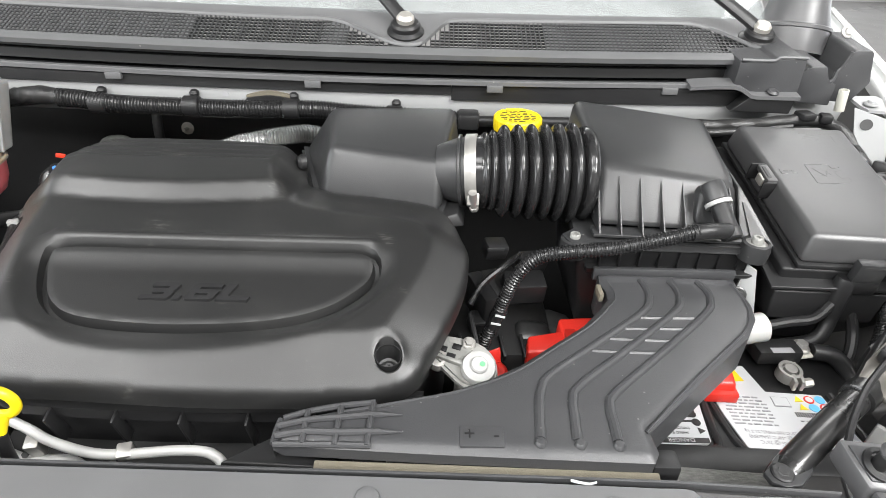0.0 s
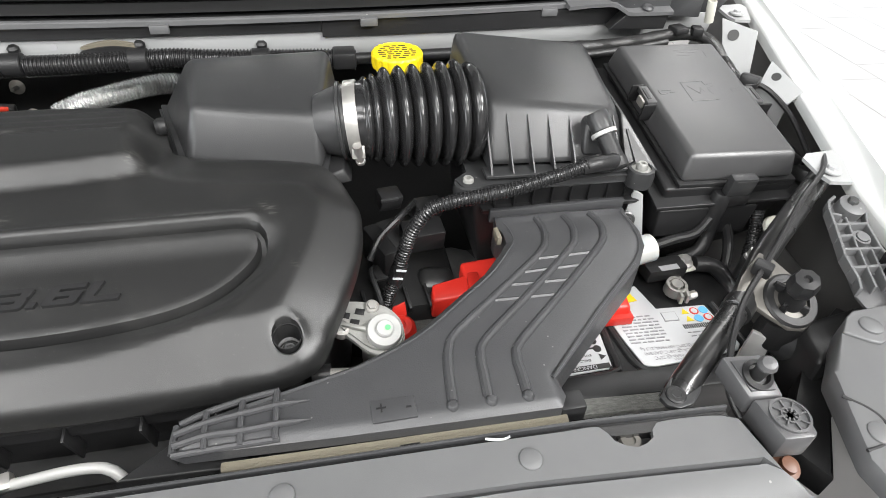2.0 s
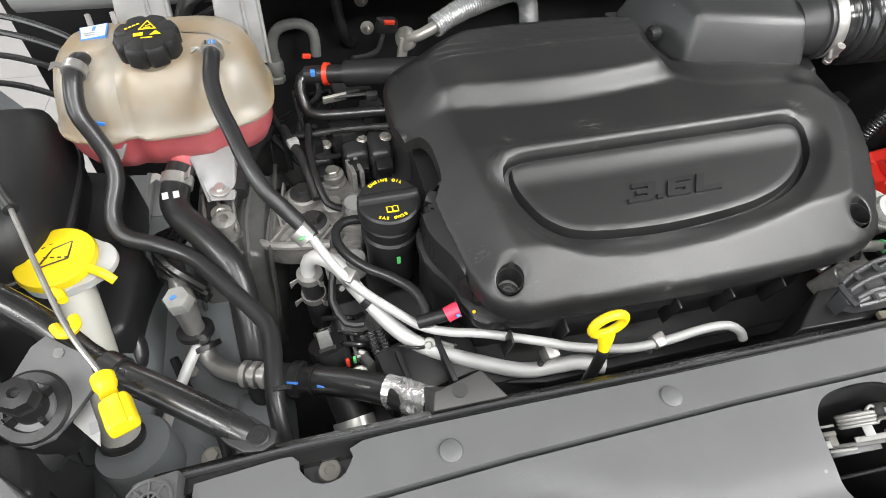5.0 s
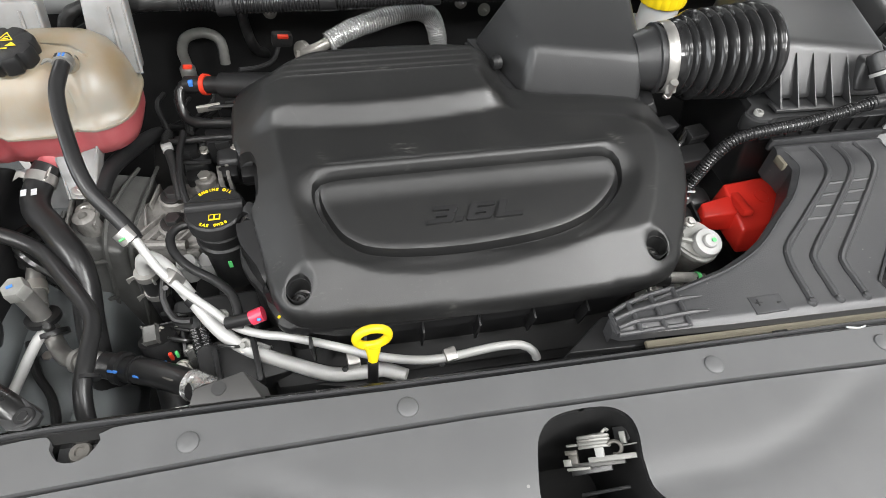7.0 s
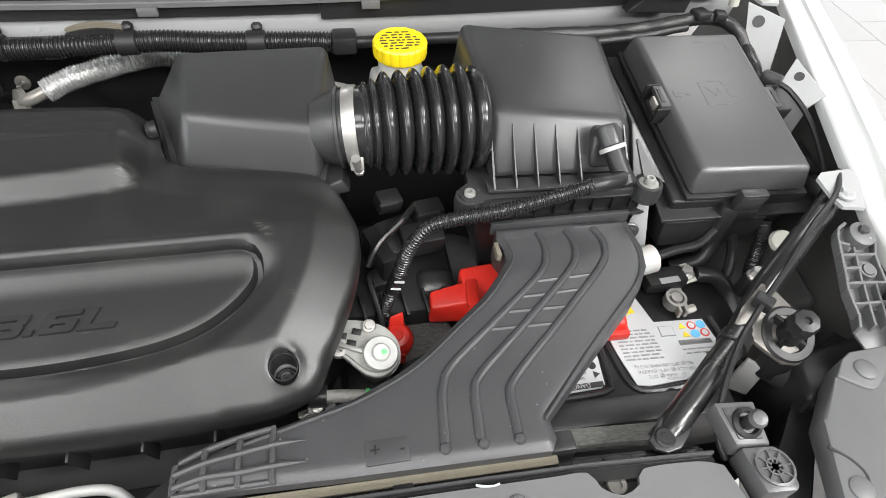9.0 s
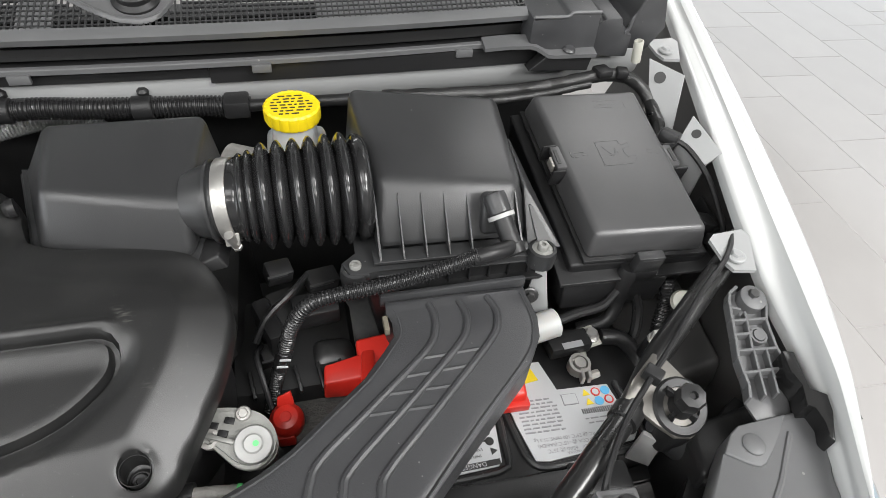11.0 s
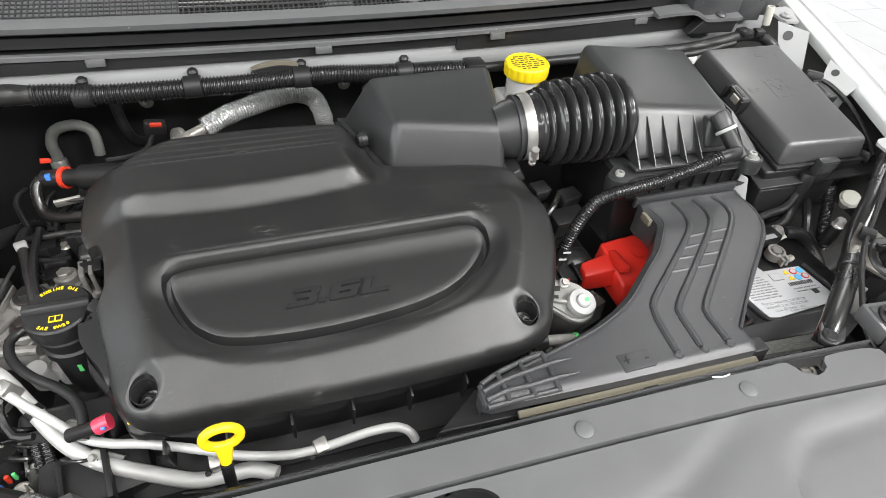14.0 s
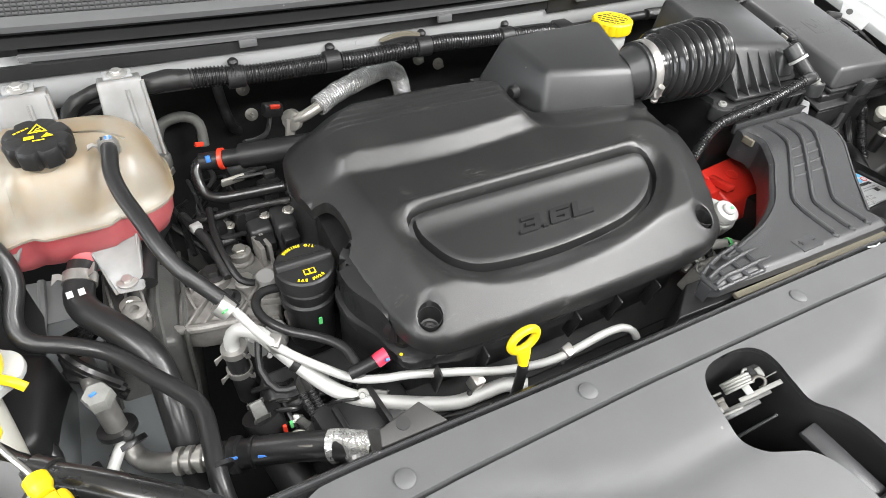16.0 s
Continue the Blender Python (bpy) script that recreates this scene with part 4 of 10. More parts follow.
    part("pivot_post", hexa([(-0.1789, 0.1935, 0.9511), (-0.1723, 0.1915, 0.9557), (-0.1719, 0.2007, 0.9583), (-0.1785, 0.2026, 0.9537)], [(-0.1813, 0.1927, 0.9542), (-0.1747, 0.1908, 0.9588), (-0.1743, 0.1999, 0.9614), (-0.1809, 0.2018, 0.9568)], 0.0006), PLATETAN, t)
    part("side_tab", hexa([(-0.1848, 0.1929, 0.9515), (-0.1793, 0.1913, 0.9553), (-0.1791, 0.1970, 0.9570), (-0.1846, 0.1986, 0.9532)], [(-0.1866, 0.1923, 0.9538), (-0.1811, 0.1907, 0.9577), (-0.1809, 0.1964, 0.9593), (-0.1864, 0.1980, 0.9555)], 0.0006), VALVEGREY, t)
    part("side_plate", hexa([(-0.1829, 0.1886, 0.9519), (-0.1664, 0.1835, 0.9634), (-0.1663, 0.1860, 0.9641), (-0.1828, 0.1911, 0.9526)], [(-0.1853, 0.1878, 0.9550), (-0.1688, 0.1828, 0.9665), (-0.1687, 0.1852, 0.9672), (-0.1852, 0.1903, 0.9557)], 0.0006), VALVEGREY, t)
    part("top_plate", hexa([(-0.1790, 0.2078, 0.9559), (-0.1708, 0.2051, 0.9616), (-0.1707, 0.2072, 0.9622), (-0.1789, 0.2099, 0.9565)], [(-0.1808, 0.2072, 0.9582), (-0.1726, 0.2045, 0.9639), (-0.1725, 0.2067, 0.9645), (-0.1808, 0.2093, 0.9588)], 0.0006), VALVEGREY, t)
    part("upper_bracket", hexa([(-0.1506, 0.2278, 0.9675), (-0.1330, 0.2168, 0.9783), (-0.1329, 0.2202, 0.9793), (-0.1505, 0.2312, 0.9685)], [(-0.1524, 0.2272, 0.9698), (-0.1348, 0.2162, 0.9807), (-0.1347, 0.2196, 0.9816), (-0.1523, 0.2306, 0.9708)], 0.0006), GREYCAST, t)
    part("dark_block", hexa([(-0.1391, 0.2008, 0.9709), (-0.1215, 0.1954, 0.9832), (-0.1209, 0.2069, 0.9865), (-0.1385, 0.2123, 0.9742)], [(-0.1427, 0.1996, 0.9755), (-0.1251, 0.1942, 0.9878), (-0.1245, 0.2057, 0.9912), (-0.1421, 0.2112, 0.9789)], 0.0006), BLACK, t)
    part("ledge", tube([(-0.1712, 0.1728, 0.9312), (-0.1359, 0.1662, 0.9568)], 0.0016, 8, 0.01), DUCT, t, "dark moulded ledge")
    part("lever", box((-0.142, 0.100, 0.975), (0.022, 0.08, 0.006), 0.002, (4, 0, 3)), DUCT, t, "dark grey lever")
    part("lever_tip", box((-0.140, 0.055, 0.982), (0.026, 0.03, 0.012), 0.003, (4, 0, 3)), DUCT, t)


build_latch()


# ---- engine ----
COVER_OUT = [(0.000, 0.388), (-0.012, 0.366), (-0.035, 0.354), (-0.077, 0.348), (-0.199, 0.346), (-0.314, 0.350), (-0.368, 0.352), (-0.394, 0.3545), (-0.412, 0.361),
             (-0.4257, 0.3760), (-0.4354, 0.4065), (-0.4406, 0.4350), (-0.4462, 0.4640), (-0.4455, 0.4770), (-0.4372, 0.4890), (-0.4361, 0.5020), (-0.4383, 0.5288), (-0.4452, 0.5455),
             (-0.4590, 0.5540), (-0.4669, 0.5822), (-0.4680, 0.6196), (-0.4625, 0.6420), (-0.4470, 0.6560), (-0.415, 0.6620), (-0.364, 0.665), (-0.271, 0.666), (-0.190, 0.660), (-0.158, 0.645),
             (-0.150, 0.615), (-0.138, 0.592), (-0.110, 0.580), (-0.050, 0.572), (-0.006, 0.562), (0.020, 0.543), (0.035, 0.515), (0.037, 0.488), (0.030, 0.455), (0.016, 0.420)]
COVER_NOTCH = ((-0.4455, 0.4770), (-0.4372, 0.4890), (-0.4361, 0.5020), (-0.4383, 0.5288), (-0.4452, 0.5455))
INSERT_OUT = [(-0.373, 0.470), (-0.366, 0.445), (-0.350, 0.421), (-0.318, 0.406), (-0.240, 0.400), (-0.152, 0.406), (-0.100, 0.421), (-0.067, 0.447), (-0.059, 0.467),
              (-0.068, 0.478), (-0.110, 0.479), (-0.200, 0.479), (-0.300, 0.479), (-0.362, 0.478)]


def build_engine_cover():
    t = thing("engine_cover", "matt black plastic engine cover with dust specks and scuffs", "engine cover", (-0.2, 0.5, 0.97))
    out = closed_curve(COVER_OUT, 0.005)
    rim = closed_curve([p for p in COVER_OUT if p not in COVER_NOTCH], 0.005)
    ins = closed_curve(INSERT_OUT, 0.004)
    bolts = [(-0.402, 0.3785, 1.0105, 0.25, 0.60), (-0.037, 0.377, 1.0135, -0.15, 0.72)]
    A = np.array(ins)

    def off(d):  # the insert's outline moved outwards
        n = len(A)
        t0 = np.roll(A, -1, 0) - np.roll(A, 1, 0)
        t0 /= np.hypot(t0[:, 0], t0[:, 1])[:, None]
        area = 0.5 * np.sum(A[:, 0] * np.roll(A[:, 1], -1) - np.roll(A[:, 0], -1) * A[:, 1])
        s = 1 if area > 0 else -1
        return [tuple(p) for p in A + d * s * np.stack([t0[:, 1], -t0[:, 0]], 1)]
    circ = lambda c, r, n=28: [(c[0] + r * math.cos(a), c[1] + r * math.sin(a)) for a in np.linspace(0, 2 * math.pi, n, endpoint=False)]
    lines = [ins, off(0.0025), off(0.0065), off(0.009), off(0.014), off(0.020), off(0.026)]
    for b in bolts:
        lines += [circ(b, 0.0138), circ(b, 0.0124), circ(b, 0.0118)]

    paths = [[(x, yy) for x in np.linspace(-0.380, -0.052, 80)] for yy in (0.4895, 0.4925, 0.4975)]
    for o_ in (-0.002, 0.0025, 0.007, 0.0115, 0.016):
        paths.append([(x, 0.567 - 0.02 * math.cos((x + 0.3) * 8) + o_) for x in np.linspace(-0.45, -0.15, 70)])
    paths += [[(x, yy) for x in np.linspace(-0.41, -0.19, 40)] for yy in np.arange(0.604, 0.648, 0.0024)]

    def height(P):
        x, y = P[:, 0], P[:, 1]
        z = 1.0245 + 0.285 * (y - 0.379)
        z = np.where(y > 0.50, 1.0245 + 0.285 * 0.121 + 0.15 * (y - 0.50), z)
        # hump towards the rear left
        line = 0.567 - 0.02 * np.cos((x + 0.3) * 8)
        side = smoothstep(-0.462, -0.392, x) * (1 - smoothstep(-0.185, -0.150, x))
        hump = smoothstep(line - 0.004, line + 0.018, y) * side
        z = z + 0.016 * hump
        streaks = 0.0009 * (np.sin(y * 2 * math.pi / 0.0095) > 0.55) * smoothstep(0.60, 0.605, y) * (1 - smoothstep(0.645, 0.65, y)) * side
        z = z - streaks
        # dish and groove round the insert
        d = dist_to(ins, P)
        inn = inside_many(P, ins)
        dish = np.where(inn, 1.0, 1 - smoothstep(0.010, 0.030, d))
        front = 1 - smoothstep(0.455, 0.49, y)
        z = z - 0.0085 * dish * front
        ridge = np.exp(-((y - 0.4925) / 0.0045) ** 2) * smoothstep(-0.395, -0.365, x) * (1 - smoothstep(-0.065, -0.045, x))
        z = z + 0.0030 * ridge
        groove = np.where(inn, 0, smoothstep(0.0005, 0.0028, d) * (1 - smoothstep(0.0062, 0.0095, d)))
        z = z - 0.0095 * groove
        z = np.where(inn, z + 0.0012 * smoothstep(0, 0.003, d), z)
        # rounded rim: falls towards the outline
        e = dist_to(rim, P)
        left = (1 - smoothstep(-0.43, -0.36, x))
        rear = smoothstep(0.60, 0.63, y) * (1 - left)
        fr = (1 - smoothstep(0.37, 0.42, y))
        R = 0.042 + 0.006 * left * (1 - fr) + 0.002 * fr - 0.020 * rear
        amount = 0.021 + 0.010 * left * (1 - fr) + 0.002 * fr - 0.008 * rear
        soft = 0.0022 + 0.007 * left
        q = np.maximum(0, R - e)
        k = (np.sqrt(q * q + soft * soft) - soft) / (np.sqrt(R * R + soft * soft) - soft)
        ramp = k
        edge = np.clip(1 - e / 0.0045, 0, 1)
        near_sn = smoothstep(-0.17, -0.13, x) * smoothstep(0.52, 0.56, y)
        z = z - (amount * ramp + 0.004 * (1 - np.sqrt(1 - edge ** 2))) * (1 - 0.75 * near_sn)
        for bx, by, bz, gx, gy in bolts:
            r = np.hypot(x - bx, y - by)
            flat = bz + gx * (x - bx) + gy * (y - by)
            z = z + (flat - z) * (1 - smoothstep(0.0138, 0.0185, r))
            z = z - 0.0008 * (1 - smoothstep(0.0124, 0.0138, r)) - np.where(r < 0.0121, 0.024, 0.0)
        return z
    shell = part("cover_shell", sheet(out, height, 0.0034, lines=lines, skirt=0.014, paths=paths), COVER, t, sharp=38)
    for bx, by, bz, gx, gy in bolts:
        # added dark sleeve and black bolt put the hole's shade into colour
        g = part("mounting_bolt", lathe([(0.0100, -0.001), (0.0100, 0.0015), (0.0088, 0.0028), (0.0068, 0.0030), (0.0066, 0.0045)], (bx, by, bz - 0.0225), (-gx, -gy, 1), 24), BLACK, t, "dark grey bolt with a flange")
        part("bolt_sleeve", lathe([(0.0119, -0.0225), (0.0119, -0.0020), (0.0114, -0.0020), (0.0114, -0.0225)], (bx, by, bz), (-gx * 0.35, -gy * 0.35, 1), 28), DARK, t)
        part("bolt_head", lathe([(0.0062, 0), (0.0062, 0.0035), (0.0054, 0.0042), (0.0032, 0.0042), (0.0030, 0.0022), (0, 0.0022)], (bx, by, bz - 0.0190), (-gx, -gy, 1), 12), BLACK, g)
    # raised block letters, slanted, cut from straight strokes
    three = [(0, 0), (1.38, 0), (1.5, 0.10), (1.5, 0.43), (1.40, 0.5), (1.5, 0.57), (1.5, 0.90), (1.38, 1), (0.12, 1), (0.12, 0.77), (1.06, 0.77), (1.06, 0.61), (0.42, 0.61), (0.42, 0.39), (1.06, 0.39), (1.06, 0.23), (0, 0.23)]
    dot = [(0, 0), (0.36, 0), (0.36, 0.25), (0, 0.25)]
    six = [(0.12, 0), (1.38, 0), (1.5, 0.10), (1.5, 0.52), (1.38, 0.62), (0.44, 0.62), (0.44, 0.77), (1.46, 0.77), (1.46, 1), (0.14, 1), (0, 0.88), (0, 0.30), (0.44, 0.30), (0.44, 0.40), (1.06, 0.40), (1.06, 0.23), (0.44, 0.23), (0.44, 0.2999), (0, 0.2999), (0, 0.10)]
    ell = [(0, 0), (1.6, 0), (1.6, 0.25), (0.45, 0.25), (0.45, 1), (0, 1)]
    bm = bmesh.new()
    for glyph, x0 in ((three, 0.0), (dot, 1.68), (six, 2.24), (ell, 3.94)):
        q = [(-0.2720 + 0.0181 * (x0 + gx + 0.5 * gy), 0.4235 + 0.0181 * gy) for gx, gy in glyph]
        zs = lambda x, y: 1.0245 + 0.285 * (y - 0.379) - 0.0085 + 0.0012
        prism(q, lambda x, y: zs(x, y) - 0.002, lambda x, y: zs(x, y) + 0.0028, 0, bm=bm)
    part("lettering", bm, BLACK, t, "raised black lettering")
    return t


build_engine_cover()


def build_intake():
    t = thing("intake_manifold", "black ribbed plastic intake manifold under the cover", "intake manifold", (-0.2, 0.45, 0.86))
    o = closed_curve([(-0.02, 0.385), (-0.08, 0.366), (-0.25, 0.362), (-0.375, 0.366), (-0.4025, 0.3735), (-0.418, 0.3725), (-0.4312, 0.380), (-0.4361, 0.399), (-0.4494, 0.4205), (-0.4645, 0.4438), (-0.4664, 0.474), (-0.455, 0.4855), (-0.446, 0.498), (-0.445, 0.62), (-0.38, 0.645),
                      (-0.16, 0.64), (0.0, 0.56), (0.018, 0.47)], 0.012)
    zt = lambda x, y: 0.953 + 0.30 * (y - 0.373)
    part("upper_flange", prism(o, lambda x, y: zt(x, y) - 0.012, zt, 0.003), BLACK, t)
    o2 = [(-0.215 + (x + 0.215) * 0.985, 0.50 + (y - 0.50) * 0.90) for x, y in o]
    part("runner_shell", prism(o2, 0.86, lambda x, y: zt(x, y) - 0.012, 0.004), BLACK, t)
    for x in (-0.40, -0.345, -0.285, -0.225, -0.165, -0.105):
        part("rib", box((x, 0.362, 0.928), (0.0028, 0.014, 0.044), 0.0010, (14, 0, 0)), BLACK, t)
    do = closed_curve([(-0.430, 0.394), (-0.4425, 0.4180), (-0.4585, 0.4450), (-0.4610, 0.4700), (-0.4530, 0.4830), (-0.436, 0.497), (-0.40, 0.497), (-0.40, 0.40)], 0.006)
    part("plenum_dome", prism(do, lambda x, y: zt(x, y) - 0.002, lambda x, y: zt(x, y) + 0.038, 0.014, 4), BLACK, t, "rounded plenum end", sharp=60)
    part("plenum_rib", tube([(-0.445, 0.433, 1.000), (-0.4530, 0.440, 0.990), (-0.4555, 0.442, 0.972)], 0.0012, 6, 0.005), BLACK, t)
    part("paint_dot", lathe([(0.0018, 0), (0.0018, 0.0006), (0, 0.0006)], (-0.4290, 0.3865, zt(-0.43, 0.3865)), (0, -0.3, 1), 12), YELLOW, t, "yellow paint dot")
    part("lower_tray", prism([(0.01, 0.345), (-0.1, 0.335), (-0.36, 0.335), (-0.45, 0.355), (-0.45, 0.40), (0.02, 0.40)], 0.872, 0.882, 0.002), BLACK, t)


build_intake()


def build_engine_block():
    # plain cases in near-black, so the deep bay's shade is in their colour
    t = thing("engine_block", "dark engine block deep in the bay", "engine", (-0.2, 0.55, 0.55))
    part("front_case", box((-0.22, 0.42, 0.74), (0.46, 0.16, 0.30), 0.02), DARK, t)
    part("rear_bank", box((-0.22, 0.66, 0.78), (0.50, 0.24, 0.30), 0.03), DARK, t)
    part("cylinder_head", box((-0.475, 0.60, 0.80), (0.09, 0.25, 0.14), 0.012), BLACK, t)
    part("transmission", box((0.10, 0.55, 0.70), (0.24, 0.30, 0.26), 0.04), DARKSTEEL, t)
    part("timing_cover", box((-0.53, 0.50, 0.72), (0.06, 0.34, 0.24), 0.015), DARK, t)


build_engine_block()


def build_resonator():
    t = thing("intake_resonator", "black plastic intake resonator box on the engine", "air resonator", (-0.05, 0.64, 1.05))
    part("body", hexa([(-0.132, 0.586, 1.054), (0.006, 0.556, 1.053), (0.034, 0.690, 1.062), (-0.170, 0.705, 1.062)],
                      [(-0.119, 0.609, 1.110), (0.007, 0.581, 1.105), (0.024, 0.690, 1.132), (-0.130, 0.705, 1.122)], 0.009, 4), BOXB, t)
    for k, (z, g) in enumerate(((1.0500, 0.002), (1.0450, 0.005))):
        part("rim", hexa([(-0.133 - g, 0.584 - g, z), (0.006 + g, 0.553 - g, z), (0.034 + g, 0.695, z + 0.011), (-0.171 - g, 0.71, z + 0.011)],
                         [(-0.133 - g, 0.584 - g, z + 0.0036), (0.006 + g, 0.553 - g, z + 0.0036), (0.034 + g, 0.695, z + 0.0146), (-0.171 - g, 0.71, z + 0.0146)], 0.0012, 2), BOXB, t)
    part("outlet", lathe([(0.030, -0.032), (0.035, -0.018), (0.0375, -0.008), (0.0385, 0.0), (0.0385, 0.012)], (0.036, 0.602, 1.0865), (1, -0.1, 0.1), 40), BOXB, t)
    part("outlet_bead", lathe([(0.0385, -0.0022), (0.0412, -0.0014), (0.0412, 0.0014), (0.0385, 0.0022)], (0.030, 0.6026, 1.0859), (1, -0.1, 0.1), 40), BOXB, t)
    part("foot", hexa([(0.000, 0.548, 1.040), (0.034, 0.556, 1.040), (0.036, 0.585, 1.040), (0.004, 0.585, 1.040)], [(0.002, 0.552, 1.050), (0.026, 0.560, 1.054), (0.030, 0.585, 1.058), (0.006, 0.585, 1.054)], 0.002), BLACK, t)
    part("hose_clip", lathe([(0.009, 0), (0.009, 0.006), (0.006, 0.010), (0, 0.010)], (-0.152, 0.628, 1.080), (-1, -0.3, 0), 16), BLACK, t)


build_resonator()


def build_bellows():
    t = thing("intake_hose", "ribbed black rubber intake hose with steel clamp", "intake hose", (0.10, 0.604, 1.03))
    a0, a1 = Vector((0.038, 0.6024, 1.0866)), Vector((0.176, 0.606, 1.085))
    run = (a1 - a0).length
    # (start, width, crest, root) of each fold: two narrow ones at the clamp, then seven wide ones
    folds = [(0.0135, 0.0075, 0.0440, 0.0405), (0.0215, 0.0085, 0.0465, 0.0410)]
    x = 0.0310
    for i in range(6):
        w = 0.0152
        folds.append((x, w, 0.0528 + 0.0009 * i, 0.0410 + 0.0008 * i))
        x += w
    prof = [(0.0395, -0.006), (0.0398, 0.010), (0.0405, 0.0130)]
    for x0, w, crest, root in folds:
        for k in range(1, 11):
            a = k / 10
            prof.append((root + (crest - root) * math.sin(math.pi * a) ** 0.85, x0 + w * a))
    prof += [(0.0505, x + 0.002), (0.0535, x + 0.0045), (0.0545, x + 0.008), (0.0535, x + 0.0115), (0.0515, run - 0.002), (0.050, run)]
    part("bellows", lathe(prof, tuple(a0), tuple(a1 - a0), 56), BELLOWS, t, sharp=60)
    ax = Vector((1, -0.1, 0.1)).normalized()
    c0 = Vector((0.0425, 0.602, 1.087))
    c = part("clamp", lathe([(0.0396, -0.0062), (0.0408, -0.0064), (0.0413, -0.0056), (0.0413, 0.0056), (0.0408, 0.0064), (0.0396, 0.0062)], tuple(c0), tuple(ax), 56), DULLALU, t, "bright steel hose clamp")
    d = Vector((0.0, -0.93, -0.36)).normalized()
    p = c0 + d * 0.0435
    g = ax.cross(d).normalized()
    part("clamp_screw", tube([tuple(p - g * 0.0115), tuple(p - g * 0.004), tuple(p + g * 0.004), tuple(p + g * 0.0115)], 0.0046, 12, 0.003), DULLALU, c)
    part("screw_head", lathe([(0.0036, 0), (0.0052, 0.001), (0.0052, 0.005), (0.003, 0.0052), (0.003, 0.0035), (0, 0.0035)], tuple(p + g * 0.0118), tuple(g), 6), DULLALU, c)
    part("clamp_saddle", box(tuple(c0 + d * 0.0415), (0.0135, 0.003, 0.016), 0.001, (-21, 0, 0)), DULLALU, c)


build_bellows()


def build_air_box():
    t = thing("air_filter_box", "black plastic air filter housing with ribbed lid", "air filter box", (0.26, 0.62, 0.90))
    lid = part("lid", hexa([(0.176, 0.545, 1.050), (0.336, 0.541, 1.046), (0.349, 0.575, 1.050), (0.358, 0.722, 1.060), (0.164, 0.722, 1.060)],
                     [(0.184, 0.5845, 1.1085), (0.325, 0.577, 1.0930), (0.335, 0.588, 1.0945), (0.342, 0.712, 1.1185), (0.170, 0.712, 1.1405)], 0.010, 4), BOXB, t)
    for x, w in ((0.1790, 0.0012), (0.2025, 0.0008), (0.2260, 0.0008), (0.2495, 0.0008), (0.2735, 0.0008), (0.3265, 0.0012)):
        z1 = 1.0985 - 0.075 * (x - 0.18)
        part("fin", hexa([(x - w, 0.530, 1.050), (x + w, 0.530, 1.050), (x + w, 0.572, 1.050), (x - w, 0.572, 1.050)],
                         [(x - w * 0.6, 0.5745, z1), (x + w * 0.6, 0.5745, z1), (x + w * 0.6, 0.579, z1), (x - w * 0.6, 0.579, z1)], 0), BOXB, lid)
    part("lid_lip", hexa([(0.172, 0.529, 1.0470), (0.334, 0.5265, 1.0440), (0.336, 0.545, 1.0440), (0.172, 0.548, 1.0470)], [(0.172, 0.529, 1.0508), (0.334, 0.5265, 1.0478), (0.336, 0.545, 1.0478), (0.172, 0.548, 1.0508)], 0.0008), BOXB, lid)
    part("lid_rim", prism([(0.140, 0.542), (0.148, 0.524), (0.166, 0.522), (0.176, 0.527), (0.330, 0.524), (0.345, 0.512), (0.362, 0.517), (0.368, 0.545), (0.368, 0.73), (0.160, 0.73), (0.158, 0.552)], 1.034, 1.043, 0.002), BOXB, t)
    flare = part("side_flare", hexa([(0.334, 0.535, 1.046), (0.372, 0.530, 1.040), (0.374, 0.66, 1.040), (0.345, 0.66, 1.046)],
                            [(0.337, 0.578, 1.088), (0.340, 0.577, 1.088), (0.347, 0.66, 1.092), (0.344, 0.66, 1.092)], 0.001), BOXB, t)
    part("flare_slot", hexa([(0.345, 0.5335, 1.0485), (0.362, 0.5315, 1.0460), (0.362, 0.535, 1.0460), (0.345, 0.537, 1.0485)], [(0.3405, 0.563, 1.0755), (0.3435, 0.5625, 1.0750), (0.3435, 0.566, 1.0750), (0.3405, 0.5665, 1.0755)], 0), INK, flare)
    part("lower_body", hexa([(0.18, 0.545, 0.90), (0.35, 0.545, 0.90), (0.35, 0.70, 0.90), (0.18, 0.70, 0.90)],
                            [(0.156, 0.536, 1.034), (0.360, 0.530, 1.034), (0.36, 0.725, 1.034), (0.168, 0.725, 1.034)], 0.006), BLACK, t)
    part("body_step", hexa([(0.172, 0.530, 1.000), (0.356, 0.524, 1.000), (0.356, 0.56, 1.000), (0.172, 0.56, 1.000)], [(0.170, 0.528, 1.0075), (0.357, 0.522, 1.0065), (0.357, 0.56, 1.0065), (0.170, 0.56, 1.0075)], 0.0015), BLACK, t)
    for i in range(8):
        part("body_rib", box((0.185 + i * 0.022, 0.533, 1.020), (0.002, 0.006, 0.026), 0.0005), BLACK, t)
    for x, y, z in ((0.154, 0.535, 1.037), (0.347, 0.524, 1.045)):
        c = part("screw_boss", lathe([(0.0150, -0.016), (0.0160, -0.004), (0.0145, 0.004), (0.0115, 0.005), (0.0105, 0.001), (0.004, 0.001)], (x, y, z), (0, 0, 1), 26), BOXB, t)
        part("washer", lathe([(0.0112, 0), (0.0112, 0.0015), (0.006, 0.0018)], (x, y, z + 0.0015), (0, 0, 1), 24), VALVEGREY, c)
